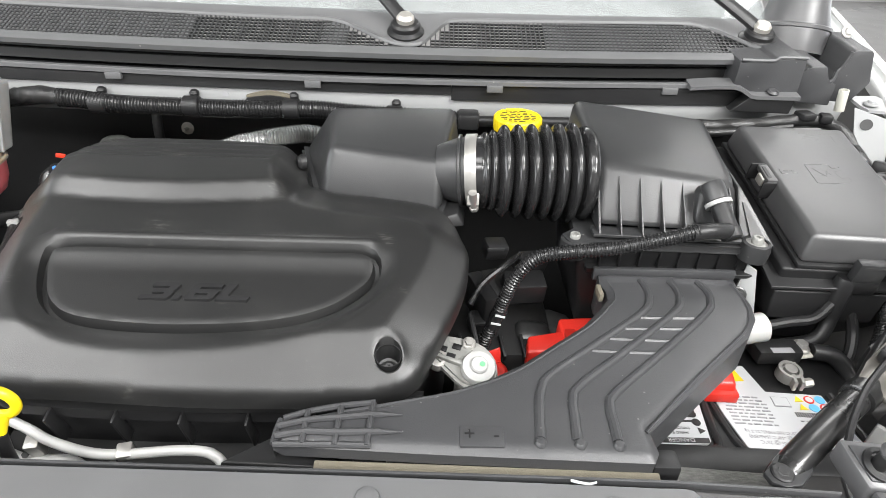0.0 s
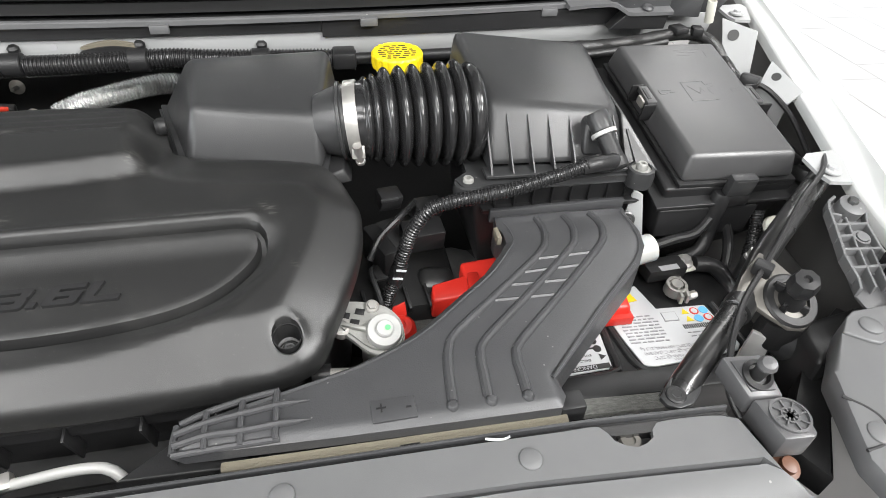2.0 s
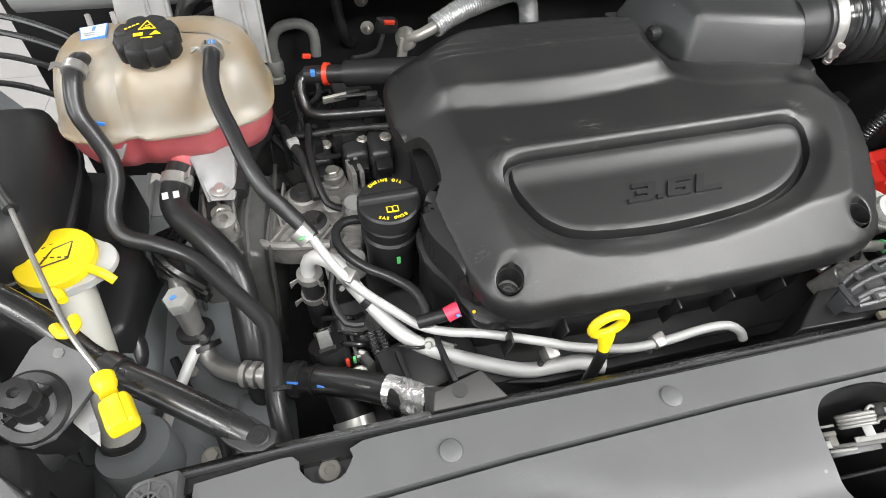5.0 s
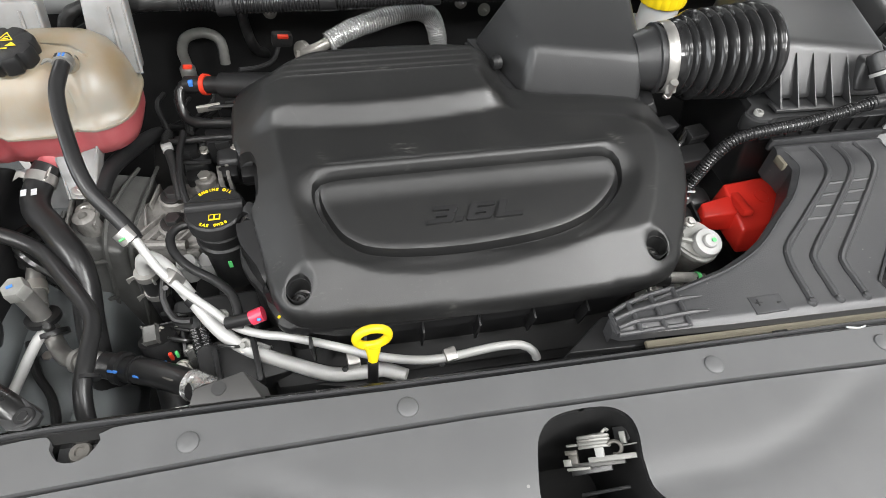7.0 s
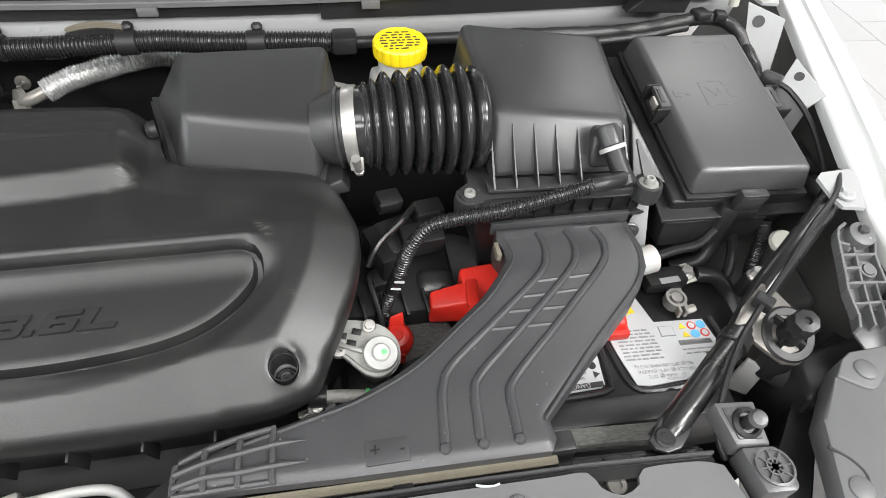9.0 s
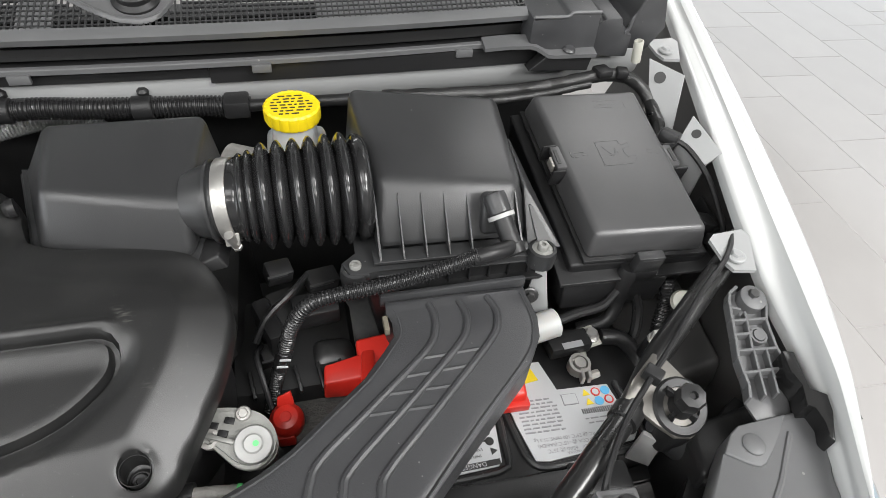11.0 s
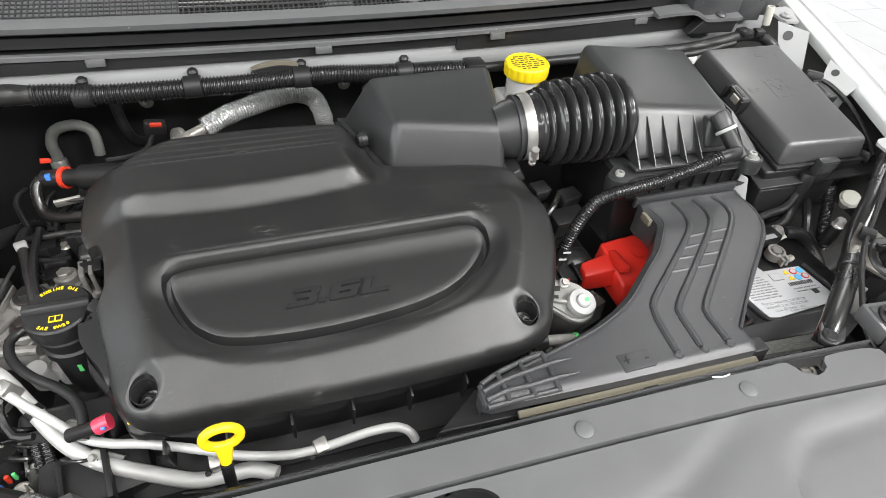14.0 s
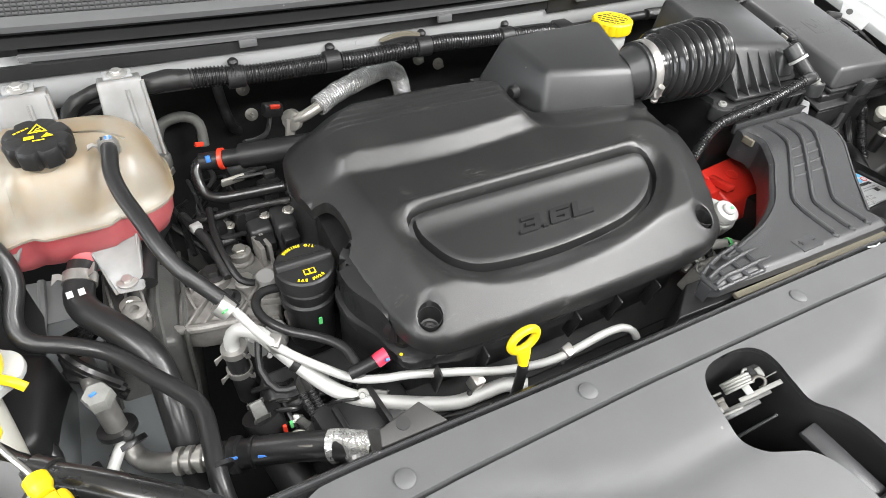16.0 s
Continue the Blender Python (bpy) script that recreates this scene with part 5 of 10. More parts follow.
        part("screw", lathe([(0.0060, 0), (0.0060, 0.006), (0.0050, 0.0075), (0.0026, 0.0075), (0.0026, 0.0045), (0, 0.0045)], (x, y, z + 0.003), (0, 0, 1), 12), VALVEGREY, c, "dull metal screw")
    part("spigot", lathe([(0, -0.024), (0.011, -0.022), (0.012, -0.018), (0.012, -0.002), (0.0105, 0.0)], (0.3005, 0.5410, 1.0870), (0.22, -0.70, -0.62), 22), BOXB, t)
    part("spigot_base", hexa([(0.284, 0.545, 1.055), (0.318, 0.543, 1.055), (0.318, 0.585, 1.055), (0.284, 0.585, 1.055)], [(0.288, 0.558, 1.090), (0.313, 0.556, 1.089), (0.313, 0.59, 1.090), (0.288, 0.59, 1.091)], 0.006, 4), BOXB, t)
    part("white_ring", lathe([(0.0108, -0.0005), (0.0138, -0.0005), (0.0138, 0.0038), (0.0108, 0.0038)], (0.3005, 0.5410, 1.0870), (0.22, -0.70, -0.62), 26), CAPGREY, t, "white locking ring")


build_air_box()


def build_breather():
    t = thing("breather_hose", "corrugated black breather hose from the air box", "hose", (0.2, 0.51, 0.93))
    el = part("elbow", tube([(0.3010, 0.540, 1.0862), (0.3040, 0.5300, 1.0780), (0.3070, 0.521, 1.0705), (0.3090, 0.5145, 1.0660)], 0.0100, 16, 0.003), BLACK, t)
    part("elbow_end", lathe([(0.0100, -0.004), (0.0108, -0.003), (0.0108, 0.006), (0.009, 0.008), (0, 0.008)], (0.3090, 0.5145, 1.0660), (0.22, -0.70, -0.62), 18), BLACK, el)
    part("outlet", tube([(0.3080, 0.516, 1.0680), (0.296, 0.507, 1.0715), (0.280, 0.5015, 1.0745), (0.262, 0.500, 1.0725)], 0.0082, 14, 0.004), BLACK, el)
    pts = [(0.268, 0.500, 1.076), (0.244, 0.500, 1.067), (0.188, 0.500, 1.052), (0.13, 0.500, 1.044), (0.106, 0.500, 1.036), (0.090, 0.500, 1.014), (0.080, 0.500, 0.985), (0.072, 0.500, 0.955), (0.060, 0.498, 0.915), (0.05, 0.49, 0.88)]
    part("corrugated_tube", tube(pts, 0.0073, 12, pitch=0.0036, amp=0.0006), CONDUIT, t)
    sl = part("marked_sleeve", tube([(0.0765, 0.500, 0.968), (0.072, 0.500, 0.955), (0.069, 0.4995, 0.943)], 0.0086, 12, 0.004), CONDUIT, t)
    for k, z in enumerate((0.954, 0.943)):
        part("print_bar", box((0.0755 - 0.004 * k, 0.4912, z + 0.011), (0.011, 0.001, 0.0024), 0, (0, 12, 0)), LABELW, sl)


build_breather()


DUCT_OUT = [(0.170, 0.2745), (0.176, 0.284), (0.1745, 0.3025), (0.240, 0.362), (0.306, 0.420), (0.324, 0.446), (0.330, 0.470), (0.329, 0.490), (0.327, 0.509), (0.255, 0.512),
            (0.180, 0.513), (0.179, 0.500), (0.183, 0.488), (0.182, 0.472), (0.170, 0.456), (0.148, 0.430), (0.114, 0.402), (0.080, 0.374), (0.054, 0.358), (0.018, 0.342), (-0.030, 0.329),
            (-0.070, 0.319), (-0.108, 0.308), (-0.118, 0.302), (-0.1185, 0.288), (-0.110, 0.2835), (0.00, 0.279), (0.09, 0.2765)]


def build_inlet_duct():
    t = thing("air_inlet_duct", "dark grey ribbed plastic air inlet duct", "air duct", (0.1, 0.36, 0.96))
    o = []
    n = len(DUCT_OUT)
    for i in range(n):  # straight pieces stay straight
        a, b = Vector(DUCT_OUT[i]), Vector(DUCT_OUT[(i + 1) % n])
        k = max(1, int((b - a).length / 0.004))
        o += [tuple(a.lerp(b, j / k)) for j in range(k)]
    ribs = [[(0.223, 0.502), (0.225, 0.487), (0.222, 0.468), (0.208, 0.446), (0.150, 0.397), (0.104, 0.359), (0.093, 0.340), (0.089, 0.320), (0.086, 0.291)],
            [(0.254, 0.501), (0.257, 0.486), (0.254, 0.468), (0.240, 0.447), (0.180, 0.393), (0.127, 0.347), (0.118, 0.330), (0.116, 0.312), (0.114, 0.290)],
            [(0.284, 0.501), (0.288, 0.486), (0.286, 0.469), (0.272, 0.447), (0.210, 0.389), (0.156, 0.340), (0.147, 0.324), (0.146, 0.308), (0.145, 0.290)]]
    curves = [open_curve(r, 0.004) for r in ribs]
    cross = []
    for k in range(4):
        f = 0.215 + 0.088 * k
        a = curves[0][int(f * len(curves[0])) + 3]
        b = curves[2][int(f * len(curves[2])) + 3]
        cross.append([a, ((a[0] + b[0]) / 2, (a[1] + b[1]) / 2), b])

    def height(P):
        x, y = P[:, 0], P[:, 1]
        e = dist_to(o, P)
        z = 1.0105 - 0.005 * np.clip(1 - e / 0.009, 0, 1) ** 2
        z = z + 0.003 * smoothstep(0.502, 0.505, y)
        return z
    sh = part("duct_shell", sheet(o, height, 0.0045, skirt=lambda q: 0.995 if q.y < 0.29 else 0.965), DUCT, t, sharp=40)
    for c in curves:
        part("rib", tube([(x, y, 1.0098) for x, y in c], 0.0042, 10, 0.005), DUCT, t)
    part("edge_bead", tube([(x, y, 1.0085) for x, y in open_curve([(0.1865, 0.500), (0.1895, 0.488), (0.1885, 0.470), (0.1755, 0.4515), (0.1525, 0.4255), (0.118, 0.397), (0.084, 0.369), (0.057, 0.3525), (0.020, 0.337), (-0.028, 0.3245), (-0.068, 0.3145)], 0.005)], 0.0022, 6, 0.006), DUCT, t)
    part("edge_bead", tube([(x, y, 1.0098) for x, y in open_curve([(0.170, 0.300), (0.234, 0.362), (0.299, 0.421), (0.316, 0.447), (0.321, 0.470), (0.320, 0.500)], 0.005)], 0.0016, 6, 0.006), DUCT, t)
    for c in cross:
        part("cross_rib", tube([(x, y, 1.0100) for x, y in c], 0.0021, 6, 0.01), DUCT, t)
    # raised grid over the narrow end, its long ribs running out to points
    for a, b in (((-0.0951, 0.3135), (-0.0942, 0.2825)), ((-0.0698, 0.3188), (-0.0698, 0.2818)), ((-0.0446, 0.3235), (-0.0456, 0.2819))):
        part("grid_rib", tube([(*a, 1.0100), ((a[0] + b[0]) / 2, (a[1] + b[1]) / 2, 1.0118), (*b, 1.0100)], 0.0026, 8, 0.006), DUCT, t)
    taper = lambda f: 0.0028 * min(1.0, 0.15 + (1 - f) * 4.5)
    for l in ([(-0.1153, 0.2972), (-0.0922, 0.3036), (-0.0682, 0.3068), (-0.0437, 0.3098), (-0.0202, 0.3104)], [(-0.1152, 0.288), (-0.0934, 0.2926), (-0.0704, 0.2924), (-0.0465, 0.2935), (-0.0203, 0.2936)]):
        part("grid_rib", tube([(x, y, 1.0122) for x, y in l], 0.0028, 8, 0.004, rfun=taper), DUCT, t)
    for l in ([(-0.1133, 0.3069), (-0.0946, 0.3145), (-0.0681, 0.3212), (-0.0431, 0.3250)], [(-0.1156, 0.2826), (-0.08, 0.2832), (-0.043, 0.2832)], [(-0.1150, 0.3055), (-0.1160, 0.294), (-0.1156, 0.2830)]):
        part("grid_border", tube([(x, y, 1.0092) for x, y in l], 0.0026, 8, 0.005), DUCT, t)
    for x, y in ((0.0844, 0.2875), (0.1148, 0.2870), (0.1440, 0.2862)):
        part("rib_end", lathe([(0.0050, 0), (0.0048, 0.0016), (0.0032, 0.0036), (0, 0.0042)], (x + 0.001, y, 1.0098), (0, 0, 1), 14), DUCT, t)
    part("terminal_mark_frame", box((0.0408, 0.2925, 1.0095), (0.034, 0.0195, 0.0036), 0.0008, (0, 0, 0)), DUCT, t)
    words("+   -", Matrix.Translation((0.0408, 0.2935, 1.0115)), 0.016, BLACK, t, "terminal_marks", 0.0003, 0, "dark plus and minus marks")
    part("foam_strip", box((0.045, 0.2750, 0.9912), (0.262, 0.0075, 0.0055), 0.0015, (12, 0, -1.2)), FOAM, t, "beige foam strip")
    part("rear_collar", box((0.253, 0.5165, 1.0085), (0.156, 0.006, 0.016), 0.0015), DUCT, t)
    part("side_lug", box((0.182, 0.284, 0.985), (0.022, 0.018, 0.03), 0.003), BLACK, t)
    part("foam_tab", box((0.177, 0.488, 1.003), (0.005, 0.018, 0.01), 0.001), FOAM, t)
    w = whole("wedge_bracket", hexa([(-0.175, 0.284, 0.93), (-0.06, 0.280, 0.93), (-0.06, 0.317, 0.93), (-0.118, 0.321, 0.93)],
                                [(-0.160, 0.284, 0.985), (-0.07, 0.280, 0.985), (-0.07, 0.317, 0.986), (-0.113, 0.319, 0.984)], 0.002), BLACK,
          "black plastic wedge below the air duct", "bracket")


build_inlet_duct()


def build_fuse_box():
    t = thing("fuse_box", "black plastic fuse box with an embossed lid", "fuse box", (0.46, 0.62, 0.90))
    lid = part("lid", hexa([(0.400, 0.521, 1.025), (0.541, 0.513, 1.025), (0.541, 0.735, 1.074), (0.392, 0.740, 1.074)],
                     [(0.4065, 0.5245, 1.0595), (0.5345, 0.5170, 1.0585), (0.5345, 0.7260, 1.1045), (0.3985, 0.7300, 1.1050)], 0.0062, 4), LIDB, t)
    part("lid_lip", hexa([(0.398, 0.5185, 1.0200), (0.5435, 0.5105, 1.0200), (0.5435, 0.737, 1.0700), (0.390, 0.742, 1.0700)],
                         [(0.398, 0.5185, 1.0250), (0.5435, 0.5105, 1.0250), (0.5435, 0.737, 1.0750), (0.390, 0.742, 1.0750)], 0.0012, 2), BLACK, lid)
    part("base", hexa([(0.40, 0.545, 0.90), (0.53, 0.54, 0.90), (0.53, 0.74, 0.90), (0.40, 0.74, 0.90)],
                      [(0.384, 0.520, 1.0185), (0.548, 0.511, 1.0195), (0.548, 0.745, 1.066), (0.380, 0.750, 1.066)], 0.004), BLACK, t)
    part("base_flange", hexa([(0.372, 0.509, 0.998), (0.560, 0.500, 1.002), (0.556, 0.60, 1.022), (0.374, 0.60, 1.020)],
                             [(0.372, 0.509, 1.002), (0.560, 0.500, 1.006), (0.556, 0.60, 1.026), (0.374, 0.60, 1.024)], 0.001), BLACK, t)
    part("base_step", hexa([(0.382, 0.512, 0.955), (0.50, 0.506, 0.955), (0.50, 0.56, 0.955), (0.382, 0.56, 0.955)], [(0.380, 0.513, 0.994), (0.505, 0.506, 0.996), (0.505, 0.56, 1.0), (0.380, 0.56, 1.0)], 0.003), BLACK, t)
    lt = part("latch", box((0.4665, 0.506, 1.027), (0.031, 0.012, 0.026), 0.0022, (8, 0, -3)), BOXB, t)
    part("latch_slot", box((0.4665, 0.4995, 1.0345), (0.022, 0.002, 0.003), 0, (8, 0, -3)), INK, lt)
    part("latch_leg", box((0.4665, 0.508, 1.006), (0.034, 0.010, 0.018), 0.002, (8, 0, -3)), BLACK, lt)
    zl = lambda x, y: 1.0598 + (y - 0.5267) * 0.2205
    # side clips: the lid's top runs out into a tab over a recess
    for sx in (-1, 1):
        xe = 0.4035 if sx < 0 else 0.5335
        y0 = 0.632 if sx < 0 else 0.621
        c = part("side_tab", prism([(xe - sx * 0.004, y0 - 0.016), (xe + sx * 0.0105, y0 - 0.0155), (xe + sx * 0.0105, y0 + 0.0155), (xe - sx * 0.004, y0 + 0.016)][::sx], lambda x, y: zl(x, y) - 0.0080, lambda x, y: zl(x, y) - 0.0012, 0.0010), LIDB, t)
        part("tab_slot", box((xe + sx * 0.0060, y0, zl(0, y0) - 0.0010), (0.0040, 0.020, 0.0012), 0, (12.4, 0, 0)), INK, c)
        part("clip_hook", box((xe + sx * 0.0125, y0 - 0.002, zl(0, y0) - 0.010), (0.0032, 0.014, 0.0105), 0.0008, (12, 0, 0)), ZINC if sx < 0 else BLACK, c)
        for e in (-0.0185, 0.0185):
            part("clip_guard", box((xe + sx * 0.010, y0 + e, zl(0, y0 + e) - 0.012), (0.016, 0.0026, 0.022), 0.0006, (12, 0, 0)), BLACK, c)
    # embossed marks: a framed figure in the middle, an arrow and small bars
    def emb(pts, r=0.0007):
        part("embossed_line", tube([(x, y, zl(x, y) + 0.0001) for x, y in pts], r, 5, 0.01), LIDB, t)
    emb([(0.449, 0.6475), (0.478, 0.6475)]); emb([(0.452, 0.612), (0.484, 0.612)]); emb([(0.449, 0.6475), (0.4495, 0.612)]); emb([(0.478, 0.6475), (0.480, 0.640), (0.489, 0.643), (0.489, 0.637), (0.480, 0.634), (0.483, 0.622), (0.492, 0.624), (0.492, 0.617), (0.484, 0.612)])
    emb([(0.455, 0.640), (0.466, 0.625), (0.470, 0.636), (0.473, 0.628)]); emb([(0.460, 0.627), (0.466, 0.625)])
    emb([(0.414, 0.636), (0.414, 0.628), (0.423, 0.628)]); emb([(0.418, 0.634), (0.430, 0.634)]); emb([(0.427, 0.630), (0.434, 0.630)])
    emb([(0.510, 0.630), (0.521, 0.630), (0.521, 0.633), (0.527, 0.6275), (0.521, 0.622), (0.521, 0.625), (0.510, 0.625), (0.510, 0.630)])
    emb([(0.470, 0.712), (0.505, 0.711)]); emb([(0.474, 0.706), (0.498, 0.705)]); emb([(0.470, 0.701), (0.492, 0.700)]); emb([(0.510, 0.708), (0.510, 0.696)])
    part("cable_socket", lathe([(0.011, 0), (0.011, 0.045), (0.009, 0.05)], (0.452, 0.512, 0.965), (0, 0, 1), 18), BLACK, t)


build_fuse_box()


def build_brake_reservoir():
    t = thing("brake_fluid_reservoir", "translucent brake fluid reservoir with a yellow cap", "fluid reservoir", (0.11, 0.745, 0.98))
    part("tank", hexa([(0.07, 0.70, 1.00), (0.15, 0.70, 1.00), (0.15, 0.79, 1.00), (0.07, 0.79, 1.00)],
                      [(0.075, 0.705, 1.048), (0.145, 0.705, 1.048), (0.145, 0.785, 1.048), (0.075, 0.785, 1.048)], 0.008), TANKWHITE, t)
    part("neck", lathe([(0.030, 0), (0.027, 0.012), (0.026, 0.045)], (0.109, 0.746, 1.042), (0, 0, 1), 28), TANKWHITE, t)
    c = part("cap", lathe([(0.0315, 0), (0.0325, 0.003), (0.0325, 0.016), (0.0305, 0.0185), (0.029, 0.0185), (0.0285, 0.0175), (0, 0.0175)], (0.109, 0.746, 1.083), (0, 0, 1), 72, 18, 0.0012), YELLOW, t, "yellow fluted screw cap")
    rnd = random.Random(4)
    for i in range(7):
        y = -0.019 + i * 0.0063
        w = math.sqrt(max(0, 0.024 ** 2 - y * y))
        x = -w
        while x < w - 0.004:
            l = rnd.uniform(0.003, 0.009)
            l = min(l, w - x)
            part("print_bar", box((0.109 + x + l / 2, 0.746 + y, 1.1009), (l, 0.0022, 0.0005), 0, (0, 0, rnd.uniform(-6, 6))), INK, c)
            x += l + rnd.uniform(0.002, 0.004)
    part("master_cylinder", lathe([(0.028, 0), (0.028, 0.10), (0.02, 0.11)], (0.02, 0.80, 0.985), (1, -0.5, 0), 20), CAST, t, "cast metal master cylinder")
    part("label", box((0.067, 0.700, 1.045), (0.012, 0.001, 0.035), 0, (-30, 0, 14)), INK, t, "black sticker with white print")


build_brake_reservoir()


# ---- left of the engine: coolant tank, hoses, pipes ----
def loft_rings(sections, n=48, power=3.2, dent=None, cap=True):
    """Rounded-rectangle rings (cx, cy, hx, hy, z) joined into a skin."""
    bm = bmesh.new()
    rings = []
    for cx, cy, hx, hy, z in sections:
        ring = []
        for k in range(n):
            a = 2 * math.pi * k / n
            c, s = math.cos(a), math.sin(a)
            q = (abs(c) ** power + abs(s) ** power) ** (-1 / power)
            x, y = cx + hx * c * q, cy + hy * s * q
            if dent:
                y += dent(x, y, z)
            ring.append(bm.verts.new((x, y, z)))
        rings.append(ring)
    for a, b in zip(rings, rings[1:]):
        for k in range(n):
            bm.faces.new((a[k], a[(k + 1) % n], b[(k + 1) % n], b[k]))
    if cap:
        bm.faces.new(rings[0][::-1])
        bm.faces.new(rings[-1])
    return bm


def build_coolant_tank():
    t = thing("coolant_tank", "milky plastic coolant tank part filled with red coolant", "coolant tank", (-0.68, 0.69, 0.96))
    dent = lambda x, y, z: (0.010 * math.exp(-((x + 0.728) / 0.008) ** 2) + 0.010 * math.exp(-((x + 0.640) / 0.008) ** 2)) * (1 if y < 0.69 else 0) * (1 if 0.99 < z < 1.10 else 0.4)
    part("upper_shell", loft_rings([(-0.694, 0.695, 0.1080, 0.070, 1.0225), (-0.694, 0.695, 0.1113, 0.073, 1.024), (-0.694, 0.695, 0.1113, 0.073, 1.027), (-0.694, 0.695, 0.1080, 0.069, 1.029),
                                    (-0.694, 0.696, 0.1050, 0.066, 1.045), (-0.694, 0.698, 0.1010, 0.062, 1.062), (-0.695, 0.700, 0.0937, 0.055, 1.079),
                                    (-0.695, 0.702, 0.0815, 0.045, 1.090), (-0.695, 0.704, 0.0602, 0.030, 1.0965), (-0.695, 0.706, 0.0223, 0.01, 1.098)], 72, 3.4, dent), TANK, t, "milky cream upper shell", sharp=50)
    part("lower_shell", loft_rings([(-0.694, 0.702, 0.0557, 0.030, 0.966), (-0.694, 0.700, 0.0846, 0.048, 0.971), (-0.694, 0.697, 0.0979, 0.060, 0.982),
                                    (-0.694, 0.696, 0.1046, 0.066, 0.998), (-0.694, 0.695, 0.1080, 0.070, 1.0225)], 72, 3.4, dent), COOLANT, t, "red coolant showing through the shell", sharp=50)
    part("level_mark", box((-0.751, 0.6255, 1.050), (0.012, 0.002, 0.004), 0.0005, (0, 12, -4)), BLUEMARK, t, "blue paint mark")
    # filler cap
    nk = (-0.690, 0.677, 1.0835)
    part("filler_neck", lathe([(0.027, -0.03), (0.0255, 0.018)], nk, (0, -0.12, 1), 28), TANK, t)
    cap = part("filler_cap", lathe([(0.0275, 0), (0.0305, 0.003), (0.0310, 0.018), (0.0288, 0.0218), (0.025, 0.0225), (0, 0.0225)], (nk[0], nk[1] - 0.001, nk[2] + 0.008), (0, -0.12, 1), 96, 8, 0.0036), BLACK, t, "black lobed pressure cap")
    m0 = Matrix.Translation((nk[0], nk[1] - 0.0045, nk[2] + 0.0312)) @ Euler((radians(7), 0, 0)).to_matrix().to_4x4() @ Matrix.Scale(0.88, 4)

    def mark(name, pts, mm=m0):
        bm = bmesh.new()
        vs = [bm.verts.new(mm @ Vector((x, y, 0.0003))) for x, y in pts]
        bm.faces.new(vs)
        g = bmesh.ops.extrude_face_region(bm, geom=bm.faces[:])
        for q in g["geom"]:
            if isinstance(q, bmesh.types.BMVert):
                q.co.z += 0.0004
        part(name, bm, YELLOW, cap, "yellow print")
    def tri_ring(cx, cy, s, w):
        for i in range(3):
            a, b = [Vector((cx + s * math.cos(radians(90 + 120 * (i + k))), cy + s * math.sin(radians(90 + 120 * (i + k))))) for k in (0, 1)]
            d = Vector((cx, cy))
            mark("symbol_line", [tuple(a), tuple(b), tuple(b.lerp(d, w)), tuple(a.lerp(d, w))])
    tri_ring(0.003, 0.009, 0.011, 0.22)
    mark("symbol_line", [(-0.001, 0.006), (0.007, 0.006), (0.006, 0.0075), (0, 0.0075)])
    mark("symbol_line", [(0.001, 0.009), (0.0065, 0.011), (0.006, 0.012), (0.001, 0.010)])
    mark("symbol_triangle", [(0.006, -0.007), (0.018, -0.007), (0.012, 0.000)])
    mark("symbol_book", [(-0.011, -0.008), (-0.001, -0.007), (-0.001, -0.0015), (-0.011, -0.0025)])
    mark("symbol_bar", [(-0.003, -0.012), (0.009, -0.012), (0.009, -0.0105), (-0.003, -0.0105)])
    for k in range(4):
        mark("symbol_bar", [(-0.020 + 0.004 * k, 0.006 + 0.0022 * k), (-0.0172 + 0.004 * k, 0.0075 + 0.0022 * k), (-0.0182 + 0.004 * k, 0.0090 + 0.0022 * k), (-0.021 + 0.004 * k, 0.0075 + 0.0022 * k)])
    lq = [(-0.7630, 0.7285), (-0.7342, 0.7271), (-0.7330, 0.7010), (-0.7579, 0.7020)]
    lz = lambda x, y: 1.0978 + 0.12 * (x + 0.75)
    lab = part("warning_label", prism(lq, lambda x, y: lz(x, y) - 0.004, lz, 0), BLUEMARK, t, "small white warning label with a blue border")
    cx, cy = -0.747, 0.7147
    part("label_face", prism([(cx + (x - cx) * 0.92, cy + (y - cy) * 0.91) for x, y in lq], lambda x, y: lz(x, y) - 0.0005, lambda x, y: lz(x, y) + 0.0004, 0), LABELW, lab)
    for y, w in ((0.7075, 0.014), (0.7115, 0.017)):
        part("print_bar", box((cx, y, lz(cx, y) + 0.0004), (w, 0.0014, 0.0006), 0), GREYINK, lab)
    part("print_bar", box((cx, 0.7195, lz(cx, 0.72) + 0.0004), (0.0030, 0.0080, 0.0006), 0), BLUEMARK, lab)
    # mounting straps up to the body, and the foot
    for x, w in ((-0.604, 0.025), (-0.701, 0.028)):
        s = part("mounting_strap", hexa([(x - w * 1.3, 0.725, 1.035), (x + w * 0.85, 0.725, 1.035), (x + w * 0.85, 0.748, 1.035), (x - w * 1.3, 0.748, 1.035)],
                                    [(x - w, 0.758, 1.1185), (x + w * 0.85, 0.758, 1.1185), (x + w * 0.85, 0.785, 1.114), (x - w, 0.785, 1.114)], 0.003), TANKFROST, t, "white strap")
        part("strap_ridge", tube([(x + w * 0.15, 0.7545, 1.108), (x + w * 0.15, 0.741, 1.075), (x + w * 0.2, 0.727, 1.042)], 0.0026, 8, 0.01), TANKFROST, s)
        part("strap_edge", tube([(x + w * 0.85, 0.757, 1.116), (x + w * 0.85, 0.741, 1.075), (x + w * 0.85, 0.725, 1.036)], 0.0022, 8, 0.01), TANKFROST, s)
